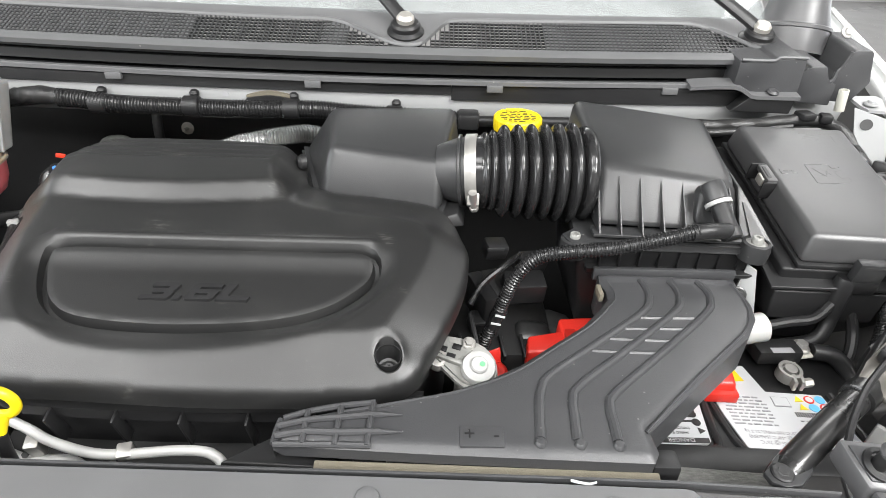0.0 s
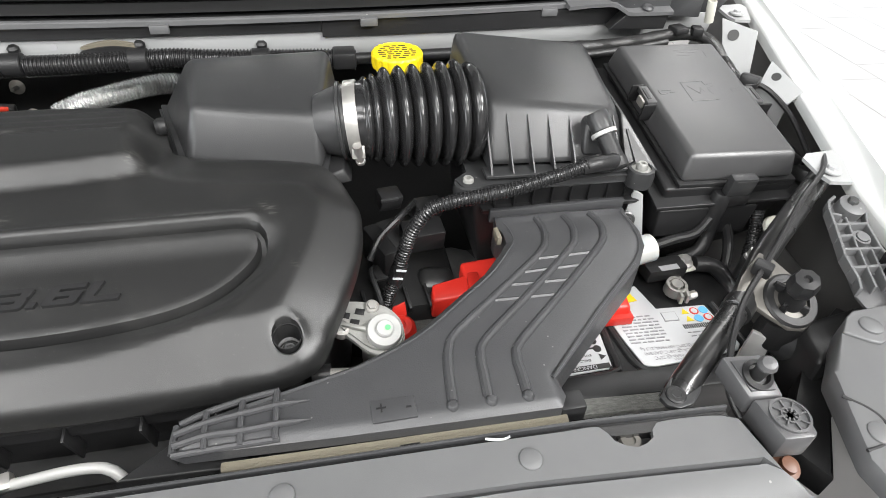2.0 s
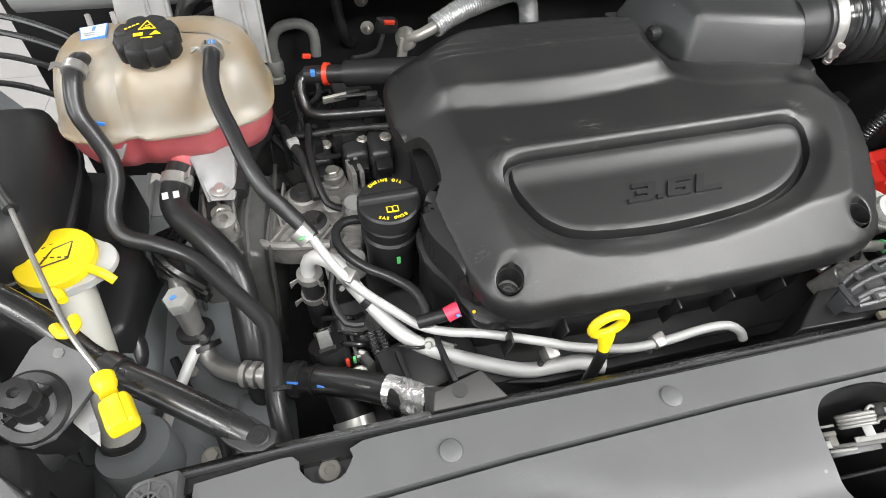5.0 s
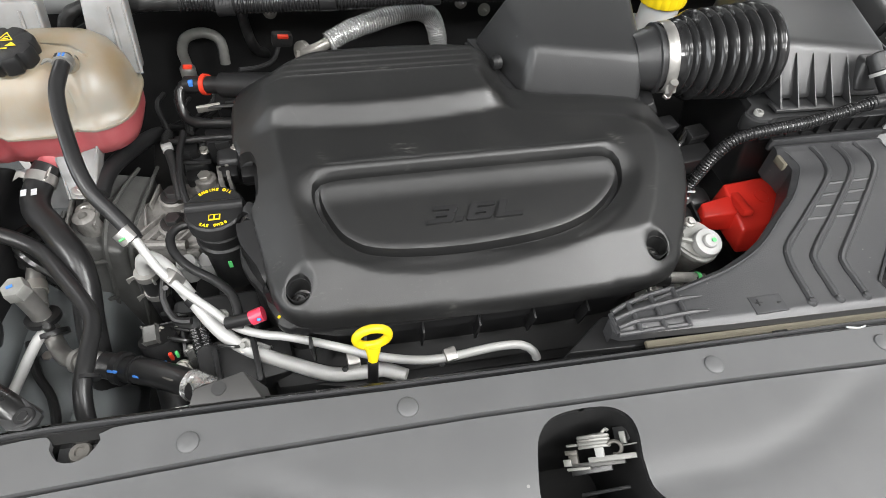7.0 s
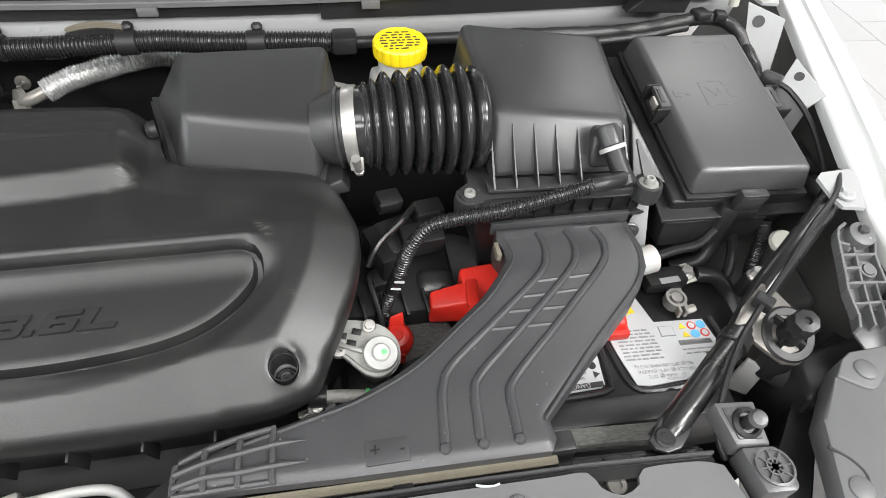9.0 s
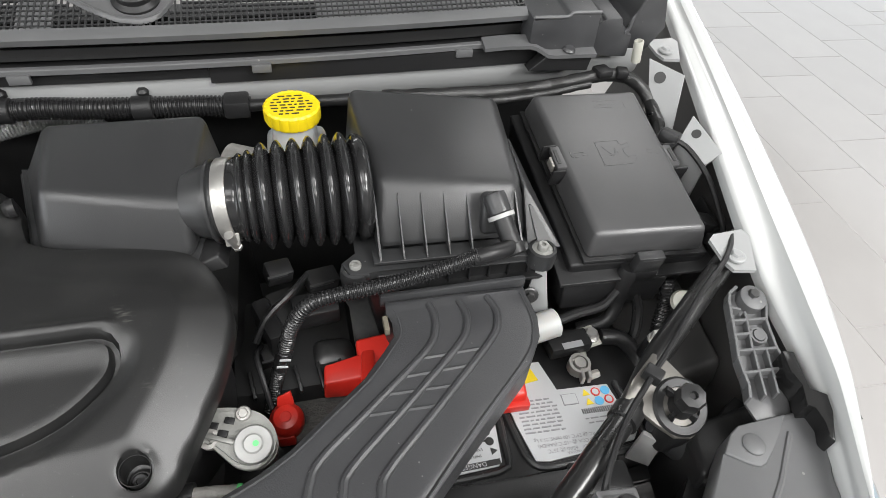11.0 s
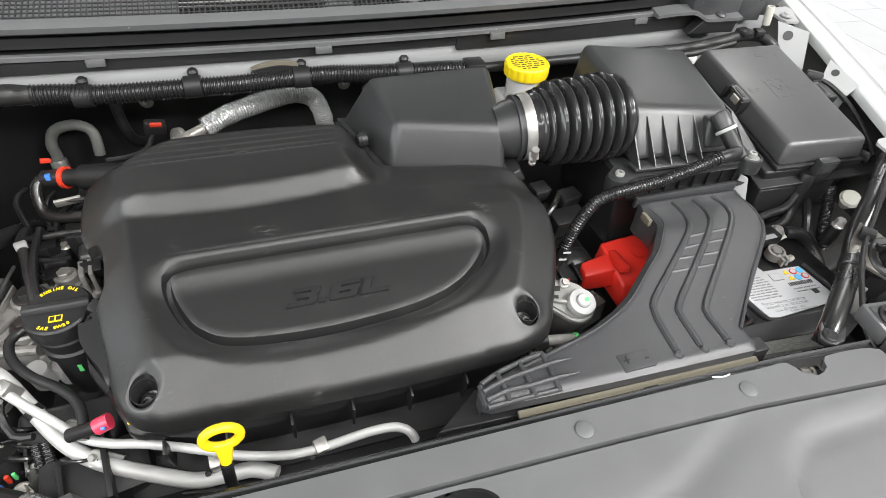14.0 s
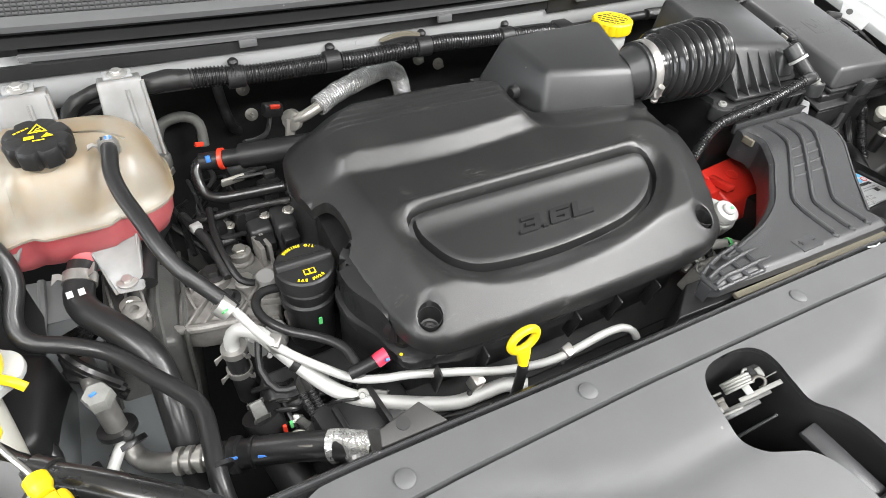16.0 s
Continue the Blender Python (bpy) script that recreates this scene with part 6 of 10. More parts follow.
        part("strap_pad", box((x - 0.002, 0.774, 1.1190), (0.030, 0.020, 0.003), 0.001), PRIMER, s)
        part("strap_bolt", bolt((x - 0.002, 0.772, 1.1205), (0, -0.1, 1), 0.0065, 0.005, 0.011), STEEL, s)
    ft = part("foot", hexa([(-0.6715, 0.592, 0.956), (-0.6425, 0.588, 0.956), (-0.640, 0.614, 0.956), (-0.672, 0.616, 0.956)],
                           [(-0.688, 0.640, 0.993), (-0.634, 0.640, 0.993), (-0.632, 0.665, 0.985), (-0.692, 0.665, 0.985)], 0.003), TANKFROST, t, "frosted mounting foot")
    for dx in (-1, 1):
        part("foot_rib", tube([(-0.657 + dx * 0.0135, 0.592, 0.9575), (-0.660 + dx * 0.0185, 0.620, 0.976), (-0.661 + dx * 0.025, 0.641, 0.994)], 0.0016, 6, 0.008), TANKFROST, ft)
    part("foot_bolt", bolt((-0.6576, 0.6030, 0.9635), (0, -0.1, 1), 0.006, 0.005, 0.0115), STEEL, ft)
    part("lower_lug", hexa([(-0.764, 0.6245, 0.999), (-0.747, 0.6235, 0.999), (-0.747, 0.640, 0.999), (-0.764, 0.642, 0.999)], [(-0.776, 0.634, 1.0215), (-0.734, 0.630, 1.0215), (-0.734, 0.645, 1.0215), (-0.776, 0.650, 1.0215)], 0.004), TANKFROST, t)
    for x in (-0.752, -0.728):
        part("lug_pin", lathe([(0.003, 0), (0.003, 0.02), (0, 0.021)], (x, 0.728, 1.088), (0, 0.3, 1), 10), TANKFROST, t)
    for x, y, z in ((-0.631, 0.668, 1.083),):
        part("hose_neck", lathe([(0.010, -0.02), (0.0095, 0.018)], (x, y, z), (0, -0.4, 1), 18), TANK, t)
    part("bottom_neck", lathe([(0.015, 0), (0.015, 0.04)], (-0.692, 0.632, 0.965), (0, 0.5, 0.8), 20), COOLANT, t)


build_coolant_tank()


def spring_clamp(parent, origin, axis, r, w=0.010, name="spring_clamp", ears=(1, -1)):
    """A flat constant-tension clamp: a band whose two ends stand off as flared ears."""
    c = part(name, lathe([(r, -w / 2), (r + 0.0014, -w / 2), (r + 0.0014, w / 2), (r, w / 2)], origin, axis, 28), DULLALU, parent, "bright spring clamp")
    ax = Vector(axis).normalized()
    e = Vector((-0.25, -0.72, 0.62))
    e = (e - ax * e.dot(ax)).normalized()
    g = ax.cross(e)
    o = Vector(origin)
    for s in ears:
        d = (e * 0.75 + g * s).normalized()
        side = d.cross(ax).normalized()
        foot, mid, tip = o + d * (r + 0.0008), o + d * (r + 0.0055) + side * s * 0.001, o + d * (r + 0.0100) + ax * s * 0.004
        bm = bmesh.new()
        rows = []
        for q, hw in ((foot, w * 0.28), (mid, w * 0.30), (tip, w * 0.52)):
            rows.append([bm.verts.new(q + ax * hw * a + side * 0.0008 * b) for a, b in ((-1, -1), (1, -1), (1, 1), (-1, 1))])
        for u, v in zip(rows, rows[1:]):
            for j in range(4):
                bm.faces.new((u[j], u[(j + 1) % 4], v[(j + 1) % 4], v[j]))
        bm.faces.new(rows[0]); bm.faces.new(rows[-1])
        part("clamp_ear", bm, DULLALU, c)
    return c


def hose(name, pts, r, material, label, category="hose", group="", **k):
    t = thing(name, label, category, tuple(pts[-1]), group)
    part("tube", tube(pts, r, **k), material, t)
    return t


def build_left_hoses():
    h = hose("coolant_hose", [(-0.630, 0.670, 1.0900), (-0.631, 0.6600, 1.0985), (-0.6315, 0.6386, 1.0975), (-0.6343, 0.6178, 1.0890), (-0.6306, 0.5929, 1.0780), (-0.6212, 0.5619, 1.0662), (-0.6118, 0.5326, 1.0503), (-0.6004, 0.5116, 1.0345),
                              (-0.5858, 0.4981, 1.0192), (-0.5706, 0.4828, 1.0052), (-0.566, 0.476, 0.999)],
             0.0078, RUBBER, "black rubber hose from the coolant tank to a pipe", seg=16)
    c = spring_clamp(h, (-0.6312, 0.6530, 1.0985), (0, -0.99, 0.02), 0.0086, 0.010, ears=(1,))
    for k in range(3):
        part("print_dash", box((-0.635 + 0.004 * k, 0.6530, 1.1085), (0.002, 0.006, 0.0008), 0), BLUEMARK if k else INK, c)
    fer = part("ferrule", lathe([(0.0092, -0.007), (0.0104, -0.007), (0.0104, 0.007), (0.0092, 0.007)], (-0.574, 0.4785, 1.004), (0.6, -0.42, -0.68), 22), STEEL, h, "crimped metal ferrule")
    part("paint_dot", box((-0.574, 0.467, 1.010), (0.006, 0.002, 0.006), 0.0006, (40, 0, 35)), GREENMARK, fer)
    h = hose("radiator_hose", [(-0.694, 0.628, 0.980), (-0.7003, 0.610, 0.9735), (-0.7035, 0.588, 0.967), (-0.6965, 0.567, 0.965), (-0.679, 0.545, 0.960), (-0.662, 0.522, 0.952), (-0.651, 0.505, 0.941), (-0.646, 0.482, 0.922),
                               (-0.645, 0.456, 0.902), (-0.645, 0.430, 0.870), (-0.645, 0.400, 0.810)],
             0.0150, RUBBER, "thick black rubber hose below the coolant tank", seg=18)
    spring_clamp(h, (-0.6998, 0.6120, 0.9742), (0.2, 0.8, 0.3), 0.0154, 0.012)
    for k in range(2):
        part("print_bar", box((-0.7085 + 0.011 * k, 0.5840, 0.9815), (0.006, 0.009, 0.0006), 0, (8, 0, 8)), LABELW, h)
    h = hose("overflow_hose", [(-0.752, 0.680, 1.082), (-0.7555, 0.6650, 1.0955), (-0.7595, 0.6420, 1.0905), (-0.7618, 0.6216, 1.0684), (-0.7545, 0.6118, 1.0475), (-0.7470, 0.6011, 1.0256), (-0.7463, 0.5859, 1.0086), (-0.7549, 0.5639, 0.9902),
                               (-0.7539, 0.5502, 0.9798), (-0.7440, 0.5407, 0.9712), (-0.7164, 0.5338, 0.9607), (-0.6858, 0.5159, 0.9527), (-0.6569, 0.4786, 0.9474), (-0.6278, 0.4383, 0.9448),
                               (-0.6185, 0.4162, 0.9424), (-0.6187, 0.3806, 0.9385), (-0.6200, 0.3521, 0.9315), (-0.6181, 0.3253, 0.9124), (-0.612, 0.295, 0.87)], 0.0086, RUBBER, "black rubber hose running round the coolant tank", seg=14)
    spring_clamp(h, (-0.7578, 0.6520, 1.0940), (-0.15, -0.9, -0.2), 0.0094, 0.010, ears=(1,))
    # ribbed lower end of that hose passes the pipe clip
    part("cable_tie", lathe([(0.0095, -0.002), (0.0110, -0.002), (0.0110, 0.002), (0.0095, 0.002)], (-0.6155, 0.360, 0.933), (0.05, -0.9, -0.25), 18), BLACK, h)


build_left_hoses()


def build_ac_pipes():
    t = thing("heater_pipe_pair", "pair of bare aluminium pipes across the engine front", "metal pipes", (-0.40, 0.36, 0.90))
    p1 = [(-0.566, 0.475, 1.000), (-0.547, 0.451, 0.975), (-0.528, 0.437, 0.955), (-0.502, 0.418, 0.940), (-0.477, 0.398, 0.932), (-0.45, 0.386, 0.930), (-0.422, 0.378, 0.930), (-0.368, 0.356, 0.930), (-0.338, 0.341, 0.932), (-0.296, 0.327, 0.936),
          (-0.263, 0.323, 0.940), (-0.215, 0.325, 0.944), (-0.188, 0.323, 0.944), (-0.176, 0.317, 0.938), (-0.172, 0.313, 0.930)]
    part("thin_pipe", tube(p1, 0.0046, 14, 0.006), ALU, t)
    p2 = [(-0.576, 0.482, 0.930), (-0.576, 0.482, 0.952), (-0.567, 0.480, 0.966), (-0.549, 0.468, 0.963), (-0.529, 0.445, 0.940), (-0.499, 0.407, 0.918), (-0.468, 0.384, 0.906), (-0.424, 0.364, 0.898), (-0.385, 0.347, 0.896), (-0.353, 0.342, 0.900),
          (-0.328, 0.338, 0.905), (-0.307, 0.327, 0.905)]
    part("thick_pipe", tube(p2, 0.0079, 16, 0.006), ALU, t)
    for x, y, z, r in ((-0.537, 0.449, 0.962, -38), (-0.360, 0.348, 0.917, 8), (-0.262, 0.325, 0.941, 14)):
        c = part("pipe_clip", box((x, y, z), (0.013, 0.014, 0.022 if x < -0.3 else 0.011), 0.002, (18, 0, r)), DULLALU, t, "aluminium clip")
        part("clip_screw", bolt((x - 0.010, y - 0.004, z - 0.008), (0.2, -0.7, 0.6), 0.0032, 0.003), DARKSTEEL, c)
    part("black_band", lathe([(0.0084, -0.004), (0.0092, -0.004), (0.0092, 0.004), (0.0084, 0.004)], (-0.5235, 0.4375, 0.936), (0.62, -0.6, -0.5), 18), BLACK, t)
    part("end_hose", tube([(-0.576, 0.482, 0.940), (-0.576, 0.481, 0.92), (-0.574, 0.478, 0.86)], 0.0115, 14, 0.01), RUBBER, t, "black hose stub")
    for z in (0.938, 0.905):
        spring_clamp(t, (-0.576, 0.4815, z), (0, 0, 1), 0.0120, 0.008)


build_ac_pipes()


def build_dipstick():
    t = thing("oil_dipstick", "yellow ring handle of the oil dipstick", "dipstick", (-0.342, 0.305, 0.93))
    c = Vector((-0.3385, 0.3135, 1.0125))
    n = Vector((0.06, -1.0, -0.06)).normalized()
    u = n.orthogonal().normalized(); w = n.cross(u)
    bm = bmesh.new()
    R, r = 0.0146, 0.0042
    rings = []
    for i in range(32):
        a = 2 * math.pi * i / 32
        d = u * math.cos(a) + w * math.sin(a)
        rings.append([bm.verts.new(c + d * (R + r * math.cos(b)) + n * (r * math.sin(b))) for b in [2 * math.pi * k / 12 for k in range(12)]])
    for i in range(32):
        a, b = rings[i], rings[(i + 1) % 32]
        for k in range(12):
            bm.faces.new((a[k], b[k], b[(k + 1) % 12], a[(k + 1) % 12]))
    part("ring", bm, YELLOW, t)
    part("collar", tube([(-0.3388, 0.3115, 1.0015), (-0.339, 0.309, 0.996), (-0.3395, 0.307, 0.990), (-0.340, 0.3055, 0.986)], 0.0065, 14, 0.0015, rfun=lambda f: 0.0078 - 0.0030 * f), YELLOW, t)
    part("stem", tube([(-0.340, 0.305, 0.986), (-0.342, 0.304, 0.95), (-0.345, 0.31, 0.86)], 0.0052, 12, 0.01), BLACK, t)


build_dipstick()


def build_oil_filler():
    t = thing("oil_filler", "black oil filler cap with yellow print on its neck", "oil cap", (-0.487, 0.502, 0.90))
    o = (-0.487, 0.5005, 0.9905)
    part("neck", lathe([(0.026, -0.095), (0.0265, -0.034), (0.0300, -0.031), (0.0300, -0.022), (0.0272, -0.020), (0.0272, -0.013), (0.0292, -0.011), (0.0292, -0.005), (0.0275, -0.003), (0.0275, 0.004)], o, (0, -0.06, 1), 40), BLACK, t)
    cap = part("cap", lathe([(0.0300, 0), (0.0318, 0.002), (0.0318, 0.016), (0.0312, 0.0185), (0.0290, 0.0203), (0.0, 0.0205)], o, (0, -0.06, 1), 60), BLACK, t, "black screw cap")
    zt = o[2] + 0.0205
    part("grip", hexa([(o[0] - 0.0305, o[1] - 0.006, zt - 0.002), (o[0] + 0.0305, o[1] - 0.006, zt - 0.002), (o[0] + 0.0305, o[1] + 0.011, zt - 0.001), (o[0] - 0.0305, o[1] + 0.011, zt - 0.001)],
                      [(o[0] - 0.030, o[1] - 0.002, zt + 0.0045), (o[0] + 0.030, o[1] - 0.002, zt + 0.0045), (o[0] + 0.030, o[1] + 0.004, zt + 0.0055), (o[0] - 0.030, o[1] + 0.004, zt + 0.0055)], 0.0018), BLACK, cap)
    tilt = Euler((radians(4), 0, 0)).to_matrix().to_4x4()

    def arc_words(text, radius, mid, size, low):  # letters set round the cap's rim
        for k, ch in enumerate(text):
            if ch == " ":
                continue
            q = radians(mid + (1 if low else -1) * (k - (len(text) - 1) / 2) * math.degrees(size * 0.80 / radius))
            m = Matrix.Translation((o[0] + radius * math.cos(q), o[1] + radius * math.sin(q), zt + 0.0002 + 0.06 * radius * math.sin(q))) @ tilt @ Matrix.Rotation(q + (math.pi / 2 if low else -math.pi / 2), 4, "Z")
            words(ch, m, size, YELLOW, cap, "letter", 0.0003, 0, "yellow letter", bold=0.0002)
    arc_words("ENGINE OIL", 0.0245, 90, 0.0047, False)
    arc_words("SAE 0W20", 0.0262, -90, 0.0047, True)
    part("symbol_book", box((o[0] + 0.001, o[1] - 0.0150, zt - 0.0006), (0.0120, 0.0075, 0.0008), 0, (4, 0, 0)), YELLOW, cap)
    for sx in (-0.0028, 0.0028):
        part("symbol_slot", box((o[0] + 0.001 + sx, o[1] - 0.0150, zt - 0.0001), (0.0040, 0.0048, 0.0008), 0, (4, 0, 0)), BLACK, cap)
    part("paint_dash", box((-0.484, 0.4745, 0.945), (0.004, 0.001, 0.010), 0), GREENMARK, t)
    h = hose("vent_hose", [(-0.515, 0.515, 0.972), (-0.532, 0.514, 0.974), (-0.543, 0.503, 0.972), (-0.540, 0.484, 0.966), (-0.522, 0.463, 0.960), (-0.496, 0.444, 0.957), (-0.478, 0.424, 0.955), (-0.472, 0.404, 0.950), (-0.472, 0.388, 0.944)],
             0.0050, RUBBER, "thin black vent hose round the oil filler", seg=12)
    c = thing("quick_connector", "black quick connector with a pink end cap", "connector", (-0.46, 0.387, 0.95))
    part("barrel", tube([(-0.482, 0.391, 0.951), (-0.47, 0.3895, 0.955), (-0.455, 0.388, 0.960)], 0.0066, 14, 0.004), BLACK, c)
    pk = part("end_cap", tube([(-0.456, 0.3875, 0.9595), (-0.449, 0.3885, 0.962), (-0.4435, 0.389, 0.9635)], 0.0078, 14, 0.003), PINK, c, "pink plastic cap")
    part("blue_mark", box((-0.447, 0.3795, 0.967), (0.004, 0.003, 0.006), 0.001, (30, 0, 0)), BLUEMARK, pk)


build_oil_filler()


def build_engine_mount():
    t = thing("engine_mount", "rough cast aluminium engine mount with dark bolts", "engine mount", (-0.58, 0.58, 0.84))
    o = [(-0.630, 0.572), (-0.606, 0.560), (-0.560, 0.550), (-0.512, 0.548), (-0.492, 0.64), (-0.53, 0.672), (-0.585, 0.662), (-0.616, 0.630)]
    base = part("casting", prism(o, 0.865, lambda x, y: 0.900 + 0.02 * (y - 0.55), 0.006, 3), CAST, t)
    for k in range(4):
        part("casting_rib", box((-0.600 + 0.018 * k, 0.585 - 0.004 * k, 0.902), (0.004, 0.055, 0.012), 0.0015, (0, 0, -38)), CAST, base)
    part("casting_edge", tube([(-0.629, 0.571, 0.900), (-0.604, 0.560, 0.902), (-0.55, 0.549, 0.904)], 0.006, 10, 0.01), CAST, base)
    for x, y in ((-0.572, 0.632), (-0.566, 0.582)):
        b = part("boss", lathe([(0.021, -0.02), (0.020, 0.004), (0.018, 0.006), (0.0, 0.006)], (x, y, 0.906), (0, 0, 1), 26), CAST, t)
        part("bolt", bolt((x, y, 0.913), (0, 0, 1), 0.0105, 0.009, 0.0165), DARKSTEEL, b, "dark flanged bolt")
    for x, y, z in ((-0.533, 0.655, 0.905), (-0.538, 0.605, 0.900)):
        b = part("stud_boss", lathe([(0.017, -0.03), (0.0165, 0.0), (0.014, 0.003), (0.014, 0.012), (0.012, 0.014), (0, 0.014)], (x, y, z), (0, 0, 1), 24), CAST, t)
        part("stud_nut", bolt((x, y, z + 0.013), (0, 0, 1), 0.009, 0.006), ZINC, b)
    part("stack_plate", box((-0.510, 0.645, 0.912), (0.006, 0.03, 0.04), 0.001, (0, 0, 10)), CAST, t)
    part("stack_plate", box((-0.500, 0.647, 0.912), (0.005, 0.03, 0.04), 0.001, (0, 0, 10)), CAST, t)
    for x, y, r in ((-0.605, 0.605, 10), (-0.598, 0.640, -10), (-0.545, 0.575, 25), (-0.520, 0.565, 70)):
        part("casting_rib", box((x, y, 0.904), (0.003, 0.04, 0.012), 0.001, (0, 0, r)), CAST, base)
    for k in range(3):
        part("casting_step", box((-0.545 + 0.022 * k, 0.548 - 0.001 * k, 0.886), (0.016, 0.014, 0.020), 0.003, (-14, 0, 4)), CAST, base)
    for x, y, z in ((-0.548, 0.520, 0.905), (-0.525, 0.528, 0.898), (-0.515, 0.600, 0.915)):
        part("round_lug", lathe([(0.013, -0.03), (0.013, -0.003), (0.011, 0), (0, 0.0005)], (x, y, z), (0, -0.2, 1), 22), CAPGREY, t)
    pl = part("back_plate", hexa([(-0.661, 0.798, 0.775), (-0.597, 0.798, 0.775), (-0.597, 0.803, 0.775), (-0.661, 0.803, 0.775)], [(-0.625, 0.798, 0.892), (-0.588, 0.798, 0.899), (-0.588, 0.803, 0.899), (-0.625, 0.803, 0.892)], 0.002), DARKPLATE, t, "dark grey plate with a hole")
    part("plate_hole", lathe([(0.0050, 0), (0.0050, 0.0010), (0, 0.0010)], (-0.600, 0.7975, 0.872), (0, -1, 0.0), 16), INK, pl)
    part("plate_arm", box((-0.600, 0.80, 0.79), (0.05, 0.05, 0.03), 0.004, (10, 0, 12)), GREYCAST, t)
    # chassis side of the mount
    s = thing("mount_bracket", "grey cast mount bracket on the chassis rail", "bracket", (-0.66, 0.55, 0.80))
    part("arm_plate", hexa([(-0.715, 0.535, 0.74), (-0.625, 0.53, 0.74), (-0.612, 0.66, 0.76), (-0.70, 0.66, 0.76)], [(-0.695, 0.553, 0.930), (-0.626, 0.548, 0.905), (-0.605, 0.69, 0.900), (-0.690, 0.68, 0.93)], 0.008), GREYCAST, s)
    part("ridge", tube([(-0.628, 0.700, 0.905), (-0.634, 0.64, 0.922), (-0.639, 0.585, 0.928), (-0.641, 0.549, 0.915), (-0.647, 0.539, 0.87), (-0.660, 0.533, 0.81), (-0.685, 0.528, 0.735)], 0.0030, 5, 0.008), GREYCAST, s)
    part("ridge", tube([(-0.603, 0.700, 0.905), (-0.608, 0.63, 0.912), (-0.617, 0.565, 0.905), (-0.620, 0.545, 0.88), (-0.625, 0.537, 0.82), (-0.640, 0.530, 0.74)], 0.0026, 5, 0.008), GREYCAST, s)
    part("ridge", tube([(-0.690, 0.60, 0.932), (-0.696, 0.552, 0.92), (-0.703, 0.540, 0.86), (-0.715, 0.530, 0.76)], 0.0026, 5, 0.008), GREYCAST, s)
    part("cross_ridge", tube([(-0.690, 0.547, 0.89), (-0.665, 0.543, 0.895), (-0.642, 0.541, 0.90)], 0.003, 8, 0.008), GREYCAST, s)
    part("cross_ridge", tube([(-0.700, 0.537, 0.83), (-0.675, 0.533, 0.83), (-0.652, 0.533, 0.84)], 0.003, 8, 0.008), GREYCAST, s)
    part("flat_washer", lathe([(0.0115, 0), (0.0115, 0.002), (0.0055, 0.003), (0.0035, 0.001), (0, 0.001)], (-0.6632, 0.594, 0.9355), (0, -0.1, 1), 22), ZINC, s)
    b = part("boss", lathe([(0.014, -0.04), (0.013, 0), (0.010, 0.002), (0.0055, 0.002), (0.0055, -0.006), (0, -0.006)], (-0.6594, 0.5765, 0.943), (0, -0.1, 1), 22), CAST, s)
    for k in range(3):
        part("rib", box((-0.682 + 0.016 * k, 0.600, 0.934), (0.003, 0.07, 0.008), 0.001, (0, 0, 4)), CAST, s)


build_engine_mount()


